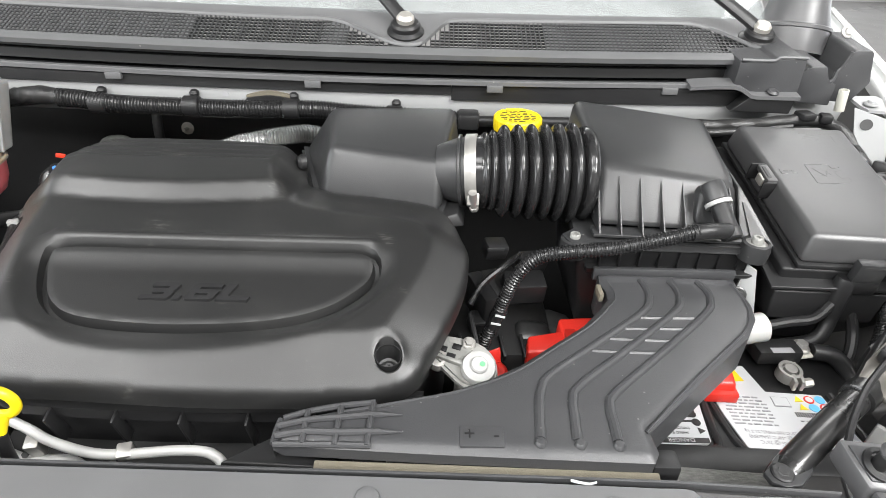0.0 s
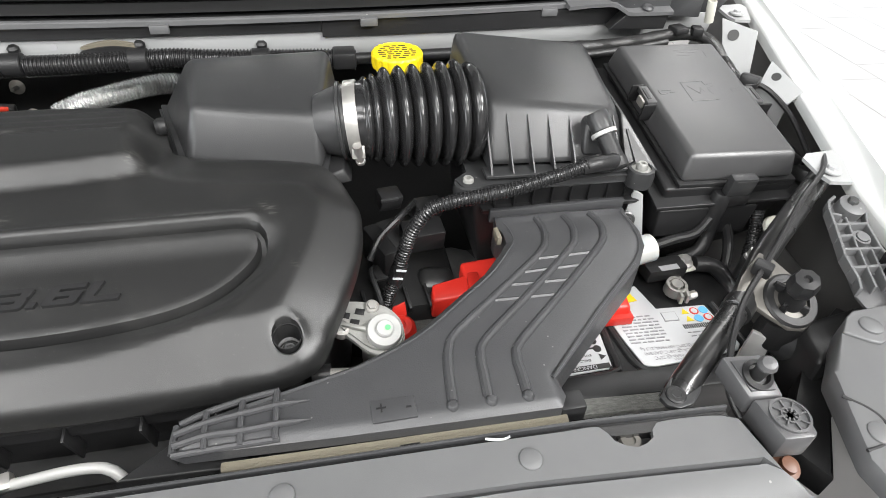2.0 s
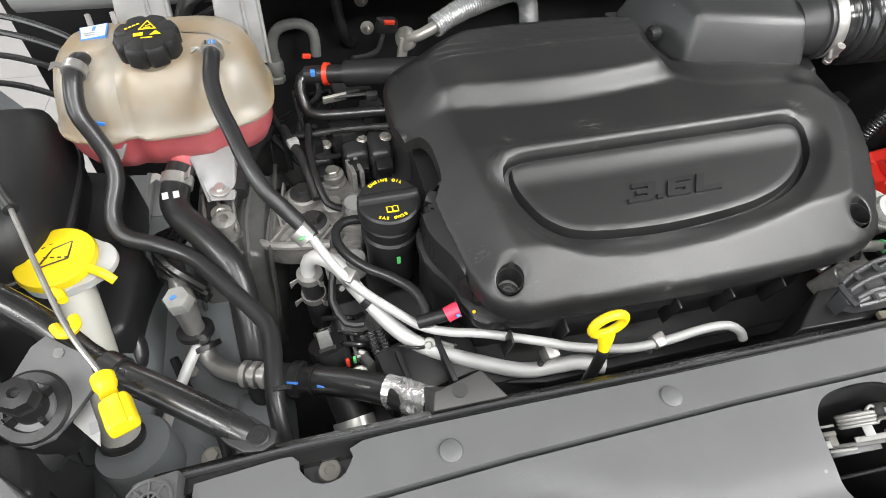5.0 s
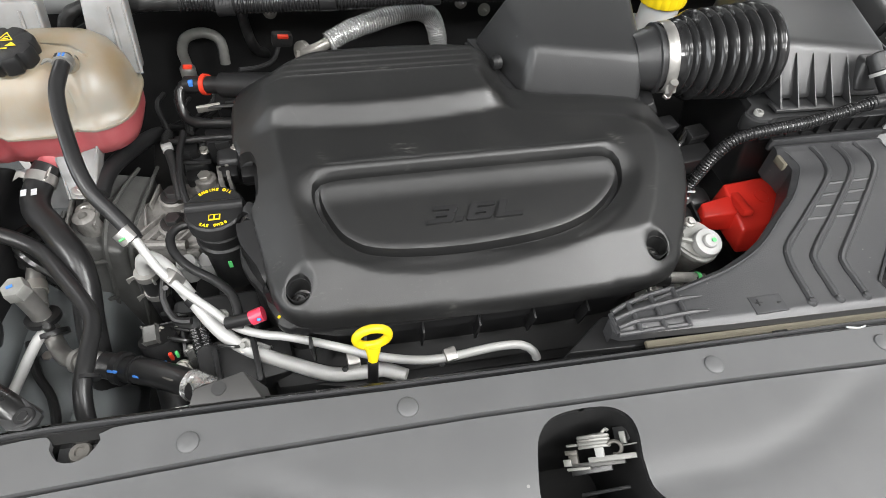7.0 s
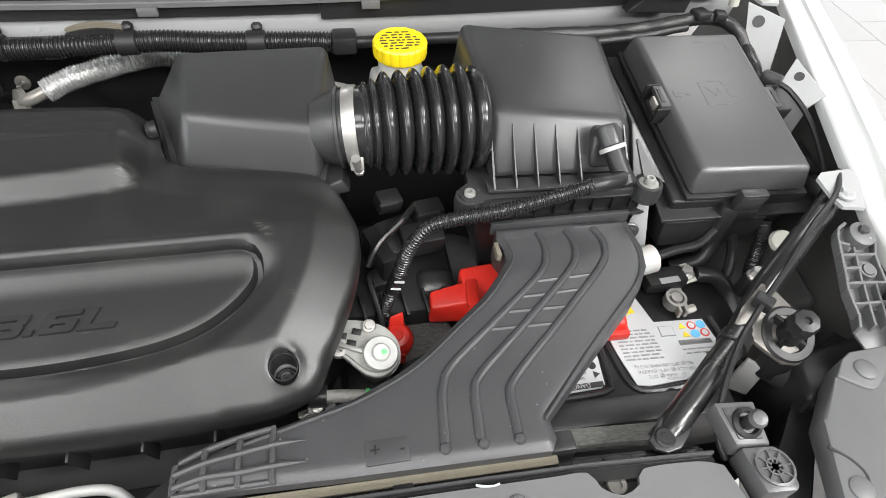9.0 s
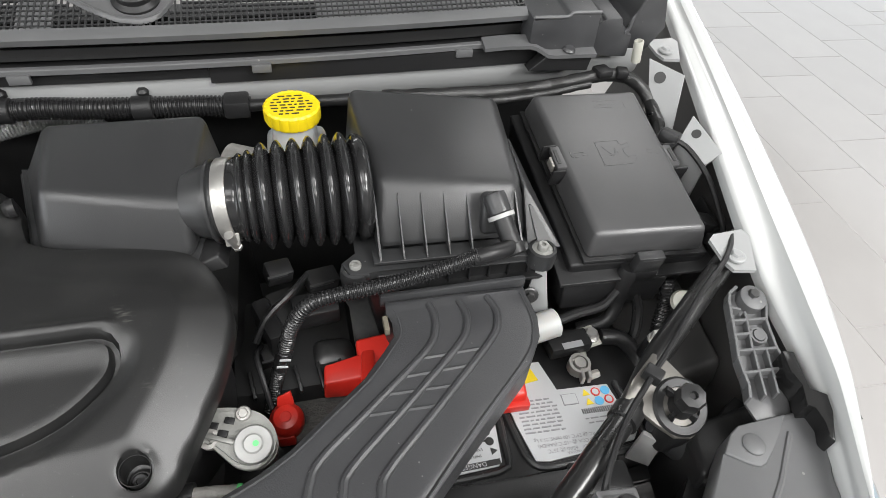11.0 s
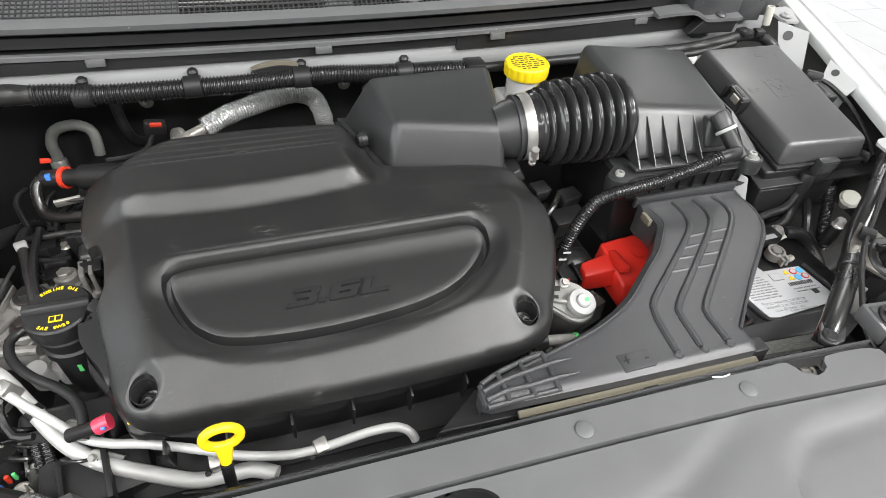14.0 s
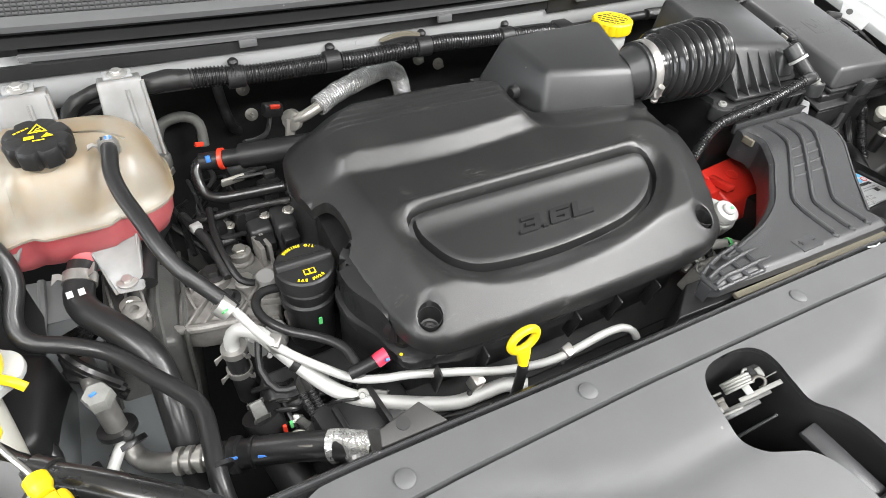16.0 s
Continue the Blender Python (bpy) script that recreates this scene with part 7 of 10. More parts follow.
def build_rail_left():
    """The pipe joint, refrigerant fitting and big hose low at the front left."""
    t = thing("refrigerant_joint", "bare aluminium refrigerant fitting with hex cap", "pipe fitting", (-0.69, 0.44, 0.87))
    part("hex_cap", bolt((-0.700, 0.4685, 0.944), (-0.05, -0.12, 1), 0.0135, 0.014), VALVEGREY, t)
    part("cap_mark", box((-0.703, 0.4665, 0.9585), (0.006, 0.003, 0.0012), 0, (0, 0, 25)), BLUEMARK, t)
    part("valve_body", tube([(-0.7003, 0.4690, 0.945), (-0.7008, 0.4715, 0.918), (-0.7008, 0.4710, 0.895), (-0.6995, 0.4655, 0.876)], 0.0105, 16, 0.006), DULLALU, t)
    part("upper_pipe", tube([(-0.7015, 0.478, 0.905), (-0.712, 0.512, 0.908), (-0.722, 0.560, 0.905)], 0.0100, 14, 0.01), DULLALU, t)
    part("pipe_sleeve", tube([(-0.7075, 0.497, 0.9065), (-0.7115, 0.5095, 0.908)], 0.0118, 16, 0.006), ZINC, t)
    part("elbow_pipe", tube([(-0.6995, 0.468, 0.880), (-0.6960, 0.4560, 0.871), (-0.688, 0.4420, 0.868), (-0.675, 0.4260, 0.878), (-0.656, 0.4110, 0.890), (-0.628, 0.3995, 0.894), (-0.606, 0.392, 0.893)], 0.0095, 16, 0.005), DULLALU, t)
    part("branch_pipe", tube([(-0.6990, 0.4600, 0.884), (-0.7053, 0.4492, 0.883), (-0.7258, 0.4242, 0.860), (-0.7451, 0.3990, 0.835), (-0.7444, 0.3834, 0.820), (-0.7362, 0.3724, 0.800)], 0.0058, 12, 0.006), ALU, t)
    for k in range(4):
        f = k / 3
        part("crimp_ring", lathe([(0.0112, -0.0034), (0.0134, -0.0026), (0.0134, 0.0026), (0.0112, 0.0034)], (-0.652 + 0.0285 * f, 0.4094 - 0.0118 * f, 0.8905 + 0.0045 * f), (0.92, -0.38, 0.12), 20), DULLALU, t)
    for p, ax in (((-0.7008, 0.4712, 0.893), (0, -0.25, -1)), ((-0.6975, 0.4600, 0.8735), (0.3, -0.85, -0.6))):
        part("rubber_grommet", lathe([(0.0100, -0.0035), (0.0185, -0.0028), (0.0190, 0), (0.0185, 0.0028), (0.0100, 0.0035)], p, ax, 26), RUBBER, t, "black rubber grommet")
    part("valve_stem", lathe([(0.0055, 0), (0.0055, 0.010), (0.0035, 0.012), (0, 0.012)], (-0.6930, 0.4590, 0.888), (0.1, -0.3, 1), 14), DARKSTEEL, t)
    h = hose("suction_hose", [(-0.625, 0.398, 0.895), (-0.6065, 0.3920, 0.893), (-0.583, 0.382, 0.898), (-0.552, 0.3650, 0.9085), (-0.524, 0.3470, 0.9175), (-0.50, 0.325, 0.930), (-0.485, 0.312, 0.938)], 0.0142, RUBBER, "thick black hose with a foil wrapped end", seg=18)
    part("foil_wrap", tube([(-0.520, 0.3440, 0.9190), (-0.508, 0.336, 0.9245), (-0.495, 0.3205, 0.933), (-0.486, 0.312, 0.938)], 0.0158, 22, 0.003, wob=0.10), FOIL, h, "crumpled foil wrap")
    part("collar", lathe([(0.0142, -0.005), (0.0178, -0.004), (0.0178, 0.004), (0.0142, 0.005)], (-0.603, 0.3905, 0.8937), (0.9, -0.4, 0.18), 22), BLACK, h)
    part("cable_tie", lathe([(0.0144, -0.0015), (0.0156, -0.0015), (0.0156, 0.0015), (0.0144, 0.0015)], (-0.586, 0.3834, 0.8974), (0.88, -0.42, 0.22), 22), BLACK, h)
    for x, y, z in ((-0.580, 0.3690, 0.9080), (-0.6075, 0.3805, 0.9060)):
        part("paint_dash", box((x, y, z), (0.011, 0.003, 0.004), 0.001, (35, -12, -24)), BLUEMARK, h)
    part("print_bar", box((-0.543, 0.3520, 0.9235), (0.016, 0.0025, 0.0030), 0.0006, (30, -15, -32)), PLATETAN, h)
    b = thing("hose_bracket", "dull grey metal bracket with a hole at the panel edge", "bracket", (-0.473, 0.293, 0.95))
    part("plate", hexa([(-0.500, 0.286, 0.965), (-0.430, 0.282, 0.965), (-0.438, 0.305, 0.965), (-0.494, 0.318, 0.965)],
                       [(-0.4955, 0.279, 0.999), (-0.436, 0.278, 0.999), (-0.4515, 0.303, 1.003), (-0.4915, 0.2925, 1.003)], 0.0012), DARKPLATE, b)
    # open hole drawn as a disc with its shade as colour
    part("hole_plug", lathe([(0.0062, -0.002), (0.0062, 0.0008), (0, 0.0008)], (-0.4715, 0.2905, 1.0012), (0, -0.15, 1), 20), INK, b)


build_rail_left()
ch = thing("chassis_leaf", "pale primed sheet metal below the coolant tank", "body panel", (-0.76, 0.68, 0.85))
part("leaf", hexa([(-0.815, 0.62, 0.835), (-0.735, 0.60, 0.825), (-0.725, 0.76, 0.855), (-0.815, 0.76, 0.87)], [(-0.815, 0.62, 0.841), (-0.735, 0.60, 0.831), (-0.725, 0.76, 0.861), (-0.815, 0.76, 0.876)], 0.002), PRIMER, ch)
part("rib", tube([(-0.79, 0.61, 0.843), (-0.775, 0.69, 0.858), (-0.77, 0.755, 0.872)], 0.005, 8, 0.01), PRIMER, ch)


def build_washer_filler():
    t = thing("washer_filler", "washer fluid filler with a yellow flip cap", "washer filler", (-0.79, 0.49, 0.85))
    part("neck", tube([(-0.795, 0.505, 0.972), (-0.792, 0.4947, 0.955), (-0.7825, 0.4516, 0.925), (-0.7747, 0.4119, 0.9), (-0.7694, 0.3778, 0.876), (-0.7694, 0.3678, 0.82)], 0.0172, 20, 0.01), CREAM, t, "cream filler neck")
    part("neck_seal", lathe([(0.0168, -0.004), (0.0205, -0.003), (0.0205, 0.002), (0.0168, 0.004)], (-0.7694, 0.3778, 0.876), (0.05, 0.35, 1), 26), RUBBER, t)
    o = [(-0.797 + 0.038 * math.cos(a) * (1.25 if math.cos(a) > 0.7 else 1), 0.513 + 0.034 * math.sin(a)) for a in np.linspace(0, 2 * math.pi, 36, endpoint=False)]
    part("rim", prism(o, 0.970, 0.978, 0.002), TANKWHITE, t)
    cap = part("cap", lathe([(0.0355, 0), (0.0365, 0.003), (0.035, 0.0085), (0.031, 0.0105), (0, 0.011)], (-0.801, 0.516, 0.979), (0, -0.04, 1), 40), YELLOW, t, "yellow flip cap")
    part("cap_tab", tube([(-0.770, 0.498, 0.984), (-0.757, 0.488, 0.984), (-0.748, 0.482, 0.978)], 0.0045, 10, 0.004, flat=0.6), YELLOW, cap)
    def ln(*p):
        part("symbol_line", tube([(x, y, 0.9905 - 0.04 * (y - 0.516)) for x, y in p], 0.0007, 5, 0.005), INK, cap)
    ln((-0.812, 0.500), (-0.787, 0.508)); ln((-0.812, 0.500), (-0.802, 0.523)); ln((-0.787, 0.508), (-0.786, 0.530)); ln((-0.802, 0.523), (-0.786, 0.530))
    for k in range(3):
        ln((-0.818 + 0.006 * k, 0.521 + 0.004 * k), (-0.815 + 0.006 * k, 0.524 + 0.003 * k))
    for k in range(4):
        ln((-0.808 + 0.006 * k, 0.513 - 0.001 * k), (-0.805 + 0.006 * k, 0.5125 - 0.001 * k))
    p = thing("hood_prop", "black hood prop rod with a yellow grip", "prop rod", (-0.72, 0.33, 1.02))
    part("rod", tube([(-0.800, 0.505, 1.060), (-0.7506, 0.3925, 1.045), (-0.7245, 0.348, 1.03)], 0.0022, 8, 0.01), DULLALU, p, "bare steel rod")
    part("rod_sleeve", tube([(-0.845, 0.590, 1.064), (-0.815, 0.530, 1.062), (-0.800, 0.505, 1.060)], 0.0060, 12, 0.01), RUBBER, p)
    g = part("grip", lathe([(0.0067, 0.0), (0.0082, 0.0013), (0.0082, 0.0091), (0.0075, 0.0113), (0.0061, 0.0141), (0.0061, 0.0183)], (-0.7245, 0.348, 1.03), (0.360, -0.933, -0.05), 24), YELLOW, p, "yellow grip")
    part("grip_body", box((-0.7107, 0.316, 1.0275), (0.0217, 0.0293, 0.0140), 0.0040, (0, 0, 21.1), 3, 0.9), YELLOW, g)
    part("grip_rib", box((-0.7107, 0.3150, 1.0335), (0.0109, 0.0252, 0.0060), 0.0015, (0, 0, 21.1), 2), YELLOW, g)
    c = thing("prop_clip", "yellow plastic clip holding the prop rod", "clip", (-0.765, 0.41, 1.01))
    part("clip_jaw", tube([(-0.7636, 0.3993, 1.03), (-0.7582, 0.3916, 1.03), (-0.7514, 0.3915, 1.03), (-0.7482, 0.3977, 1.03), (-0.7512, 0.4051, 1.03)], 0.0042, 10, 0.004), YELLOW, c)
    part("clip_jaw", tube([(-0.7611, 0.424, 1.03), (-0.7649, 0.4319, 1.03), (-0.7705, 0.4348, 1.03)], 0.0040, 10, 0.004), YELLOW, c)
    k = thing("paper_tag", "creased grey paper tag hanging behind the prop grip", "tag", (-0.745, 0.345, 0.98))
    part("sheet", prism([(-0.7624, 0.3652), (-0.7545, 0.3653), (-0.7405, 0.3287), (-0.739, 0.3163), (-0.7606, 0.3399)], 0.9846, 0.9856, 0), CAPGREY, k)
    part("print_bar", box((-0.7450, 0.3323, 0.9858), (0.006, 0.010, 0.0006), 0, (0, 0, 15)), GREYINK, k)
    b = thing("side_housing", "dark rounded plastic housing beside the coolant tank", "housing", (-0.872, 0.61, 0.86))
    part("seam_band", loft_rings([(-0.872, 0.61, 0.0715, 0.1115, 0.968), (-0.872, 0.61, 0.0730, 0.1130, 0.970), (-0.872, 0.61, 0.0730, 0.1130, 0.975), (-0.872, 0.61, 0.0715, 0.1115, 0.977)], 48, 3.5), BOXB, b, "raised seam")
    part("body", loft_rings([(-0.875, 0.61, 0.065, 0.10, 0.86), (-0.872, 0.61, 0.07, 0.11, 0.98), (-0.868, 0.612, 0.06, 0.10, 1.022), (-0.868, 0.614, 0.045, 0.08, 1.034)], 48, 3.5), BLACK, b, sharp=50)
    for k, (z, y) in enumerate(((1.085, 0.80), (1.070, 0.79), (1.050, 0.775), (1.03, 0.75))):
        hose("brake_line", [(-0.93, y + 0.02, z), (-0.86, y, z - 0.002), (-0.80, y - 0.03, z - 0.012), (-0.765, y - 0.05, z - 0.03)], 0.0034, BLKMETAL, "thin black brake line beside the tank", "brake line", "brake lines", seg=8)


build_washer_filler()


# ---- behind the cover: firewall fittings and wiring ----
def build_rear():
    t = thing("wiring_conduit", "corrugated black wiring conduit along the firewall", "wiring conduit", (-0.3, 0.80, 1.06))
    pts = [(-0.530, 0.795, 1.0905), (-0.50, 0.796, 1.0885), (-0.45, 0.794, 1.084), (-0.38, 0.796, 1.082), (-0.30, 0.796, 1.081), (-0.23, 0.797, 1.082), (-0.17, 0.798, 1.083), (-0.12, 0.797, 1.080), (-0.05, 0.797, 1.077), (0.01, 0.795, 1.076), (0.06, 0.79, 1.074)]
    part("conduit", tube(pts, 0.0120, 16, pitch=0.0044, amp=0.0010), CONDUIT, t)
    part("taped_end", tube([(-0.600, 0.800, 1.086), (-0.565, 0.797, 1.092), (-0.525, 0.795, 1.0910)], 0.0118, 16, 0.004, wob=0.16), CLOTH, t, "cloth taped wires")
    part("wire_tail", tube([(-0.590, 0.803, 1.086), (-0.625, 0.80, 1.092), (-0.650, 0.795, 1.088), (-0.668, 0.79, 1.076), (-0.676, 0.785, 1.055)], 0.0085, 12, 0.006, wob=0.12), CLOTH, t)
    part("wire_tail", tube([(-0.560, 0.80, 1.083), (-0.62, 0.80, 1.074), (-0.655, 0.80, 1.06), (-0.70, 0.80, 1.04)], 0.0050, 10, 0.008), BLACK, t)
    for x in (-0.475, -0.345, -0.205, -0.06):
        z = 1.0835 if x < -0.1 else 1.078
        c = part("conduit_clip", lathe([(0.0132, -0.011), (0.0142, -0.010), (0.0142, 0.010), (0.0132, 0.011)], (x, 0.7955, z), (1, 0, 0), 24), BLACK, t)
        part("clip_stud", lathe([(0.0065, 0), (0.0068, 0.005), (0.004, 0.008), (0, 0.008)], (x + 0.002, 0.806, z + 0.012), (0, -0.15, 1), 16), BLACK, c)
    part("joint", box((0.045, 0.79, 1.078), (0.03, 0.03, 0.022), 0.004), BLACK, t)
    part("right_run", tube([(0.06, 0.79, 1.076), (0.15, 0.788, 1.078), (0.24, 0.785, 1.08)], 0.0075, 12, 0.01), BLACK, t)
    h = thing("taped_harness", "black taped wiring harness along the cowl", "wiring harness", (0.45, 0.79, 1.07))
    part("trunk", tube([(0.22, 0.782, 1.082), (0.30, 0.776, 1.084), (0.38, 0.774, 1.085), (0.45, 0.778, 1.088), (0.51, 0.785, 1.093), (0.555, 0.785, 1.090), (0.585, 0.77, 1.07), (0.60, 0.74, 1.03)], 0.0088, 14, 0.006, wob=0.10), CLOTH, h)
    part("second_run", tube([(0.26, 0.768, 1.075), (0.34, 0.765, 1.077), (0.42, 0.768, 1.080), (0.50, 0.778, 1.086)], 0.0055, 12, 0.006, wob=0.10), CLOTH, h)
    part("harness_clip", box((0.517, 0.783, 1.101), (0.022, 0.022, 0.010), 0.003, (0, 0, 12)), BLACK, h)
    part("harness_clip", box((0.545, 0.780, 1.099), (0.016, 0.018, 0.012), 0.003, (0, 0, -15)), BLACK, h)
    # heater pipe in a foil sleeve
    f = thing("foil_heater_pipe", "heater pipe in a braided silver sleeve", "heater pipe", (-0.26, 0.91, 0.93))
    part("foil_sleeve", tube([(-0.352, 0.862, 0.983), (-0.315, 0.878, 0.993), (-0.25, 0.905, 0.998), (-0.21, 0.925, 0.994), (-0.182, 0.942, 0.975), (-0.168, 0.952, 0.945), (-0.16, 0.955, 0.90)], 0.0150, 28, 0.0011, pitch=0.0042, amp=0.0009, wob=0.05), BRAID, f)
    part("pipe_end", tube([(-0.388, 0.868, 0.966), (-0.372, 0.860, 0.975), (-0.350, 0.862, 0.984)], 0.0085, 12, 0.005), ZINC, f)
    part("flange", lathe([(0.017, -0.004), (0.017, 0.004), (0.012, 0.006), (0, 0.006)], (-0.392, 0.872, 0.964), (-0.6, -0.5, 0.2), 22), ZINC, f)
    part("bracket", box((-0.398, 0.870, 0.945), (0.016, 0.006, 0.045), 0.002, (0, 10, 15)), ZINC, f)
    s = thing("pressure_sensor", "black sensor plug with orange lock on the pipe", "sensor", (-0.41, 0.87, 0.97))
    part("body", box((-0.420, 0.872, 0.988), (0.030, 0.018, 0.020), 0.004, (0, 10, 10)), BLACK, s)
    part("lock", box((-0.417, 0.864, 0.996), (0.016, 0.006, 0.005), 0.001, (20, 10, 10)), ORANGERED, s, "orange lock tab")
    part("wire", tube([(-0.424, 0.872, 0.982), (-0.436, 0.85, 0.967), (-0.455, 0.82, 0.975), (-0.48, 0.80, 0.985)], 0.0035, 8, 0.006), BLACK, s)
    for x, z in ((-0.448, 1.000), (-0.442, 0.955), (-0.145, 1.000), (-0.105, 0.985)):
        x, z = -0.58 + 1.055 * (x + 0.58), 1.43 + 1.055 * (z - 1.43)
        st = thing("firewall_stud", "small zinc stud and washer on the firewall", "stud", (x, 0.979, z), group="firewall studs")
        part("washer", lathe([(0.010, 0), (0.011, 0.003), (0.006, 0.004), (0, 0.004)], (x, 0.980, z), (0, -1, 0.2), 18), ZINC, st)
        part("shank", lathe([(0.0035, 0), (0.003, 0.018), (0, 0.019)], (x, 0.977, z), (0, -1, 0.2), 10), ZINC, st)
    hose("tall_bracket_pipe", [(-0.484, 0.985, 1.03), (-0.482, 0.965, 1.015), (-0.480, 0.95, 0.97), (-0.472, 0.95, 0.93), (-0.46, 0.985, 0.90)], 0.008, DARKSTEEL, "grey steel pipe standing at the firewall", "pipe", seg=12)
    u = hose("steel_vent_pipe", [(-0.589, 0.945, 0.870), (-0.5858, 0.945, 0.9129), (-0.5860, 0.945, 0.9370), (-0.5737, 0.945, 0.9590), (-0.5466, 0.945, 0.9655), (-0.5266, 0.943, 0.9572), (-0.5216, 0.940, 0.9420), (-0.5230, 0.935, 0.9150)], 0.0082, VALVEGREY, "bent grey steel pipe behind the engine", "pipe", seg=14)
    part("fitting", lathe([(0.0105, -0.014), (0.0125, -0.010), (0.0125, 0.006), (0.0100, 0.010)], (-0.5872, 0.945, 0.899), (0.02, 0, 1), 18), VALVEGREY, u)
    part("fitting_nut", bolt((-0.5885, 0.945, 0.872), (0.02, 0, 1), 0.0130, 0.010), VALVEGREY, u)
    # PCV hose into the cover with its red lock
    p = thing("intake_vent_hose", "thick black vent hose with a red connector lock", "hose", (-0.50, 0.74, 0.98))
    part("tube", tube([(-0.41, 0.700, 1.020), (-0.455, 0.725, 1.008), (-0.495, 0.742, 1.000)], 0.0165, 18, 0.008), BLACK, p)
    part("neck", tube([(-0.493, 0.741, 1.000), (-0.515, 0.750, 0.997), (-0.545, 0.758, 0.994)], 0.0115, 16, 0.006), BLACK, p)
    part("lock", lathe([(0.0120, -0.003), (0.0142, -0.003), (0.0142, 0.003), (0.0120, 0.003)], (-0.5185, 0.7515, 0.9965), (0.9, -0.35, 0.1), 20), ORANGERED, p, "red lock ring")
    part("blue_mark", box((-0.536, 0.747, 1.003), (0.006, 0.006, 0.008), 0.001), BLUEMARK, p)
    part("drop_tube", tube([(-0.545, 0.758, 0.995), (-0.553, 0.750, 0.992), (-0.555, 0.738, 0.978), (-0.550, 0.726, 0.965), (-0.535, 0.716, 0.962), (-0.500, 0.706, 0.966), (-0.455, 0.690, 0.975)], 0.0072, 14, 0.006), BLKMETAL, p)
    part("red_tab", box((-0.540, 0.772, 1.012), (0.012, 0.004, 0.006), 0.001, (0, 20, 30)), ORANGERED, p)
    # dark plugs, looms and coils beside the head
    for x, y, z, sx, sy, sz in ((-0.505, 0.700, 0.935, 0.045, 0.03, 0.04), (-0.47, 0.715, 0.945, 0.03, 0.03, 0.05), (-0.555, 0.70, 0.92, 0.03, 0.035, 0.05), (-0.49, 0.765, 0.955, 0.05, 0.03, 0.03)):
        k = thing("coil_plug", "black ignition plug on the cylinder head", "plug", (x, y, z - sz / 2), group="coil plugs")
        part("housing", box((x, y, z), (sx, sy, sz), 0.004, (6, 0, 8)), BLACK, k)
        part("latch", box((x, y - sy * 0.5, z + sz * 0.3), (sx * 0.4, 0.006, sz * 0.3), 0.001, (6, 0, 8)), BOXB, k)
    part("clip_metal", box((-0.515, 0.715, 0.985), (0.03, 0.004, 0.012), 0.001, (20, 0, 10)), ZINC, p)


build_rear()
hose("mount_hose", [(-0.640, 0.600, 0.955), (-0.634, 0.635, 0.960), (-0.623, 0.69, 0.945), (-0.610, 0.747, 0.922), (-0.600, 0.80, 0.89)], 0.0105, RUBBER, "black hose running back behind the engine mount", seg=14)


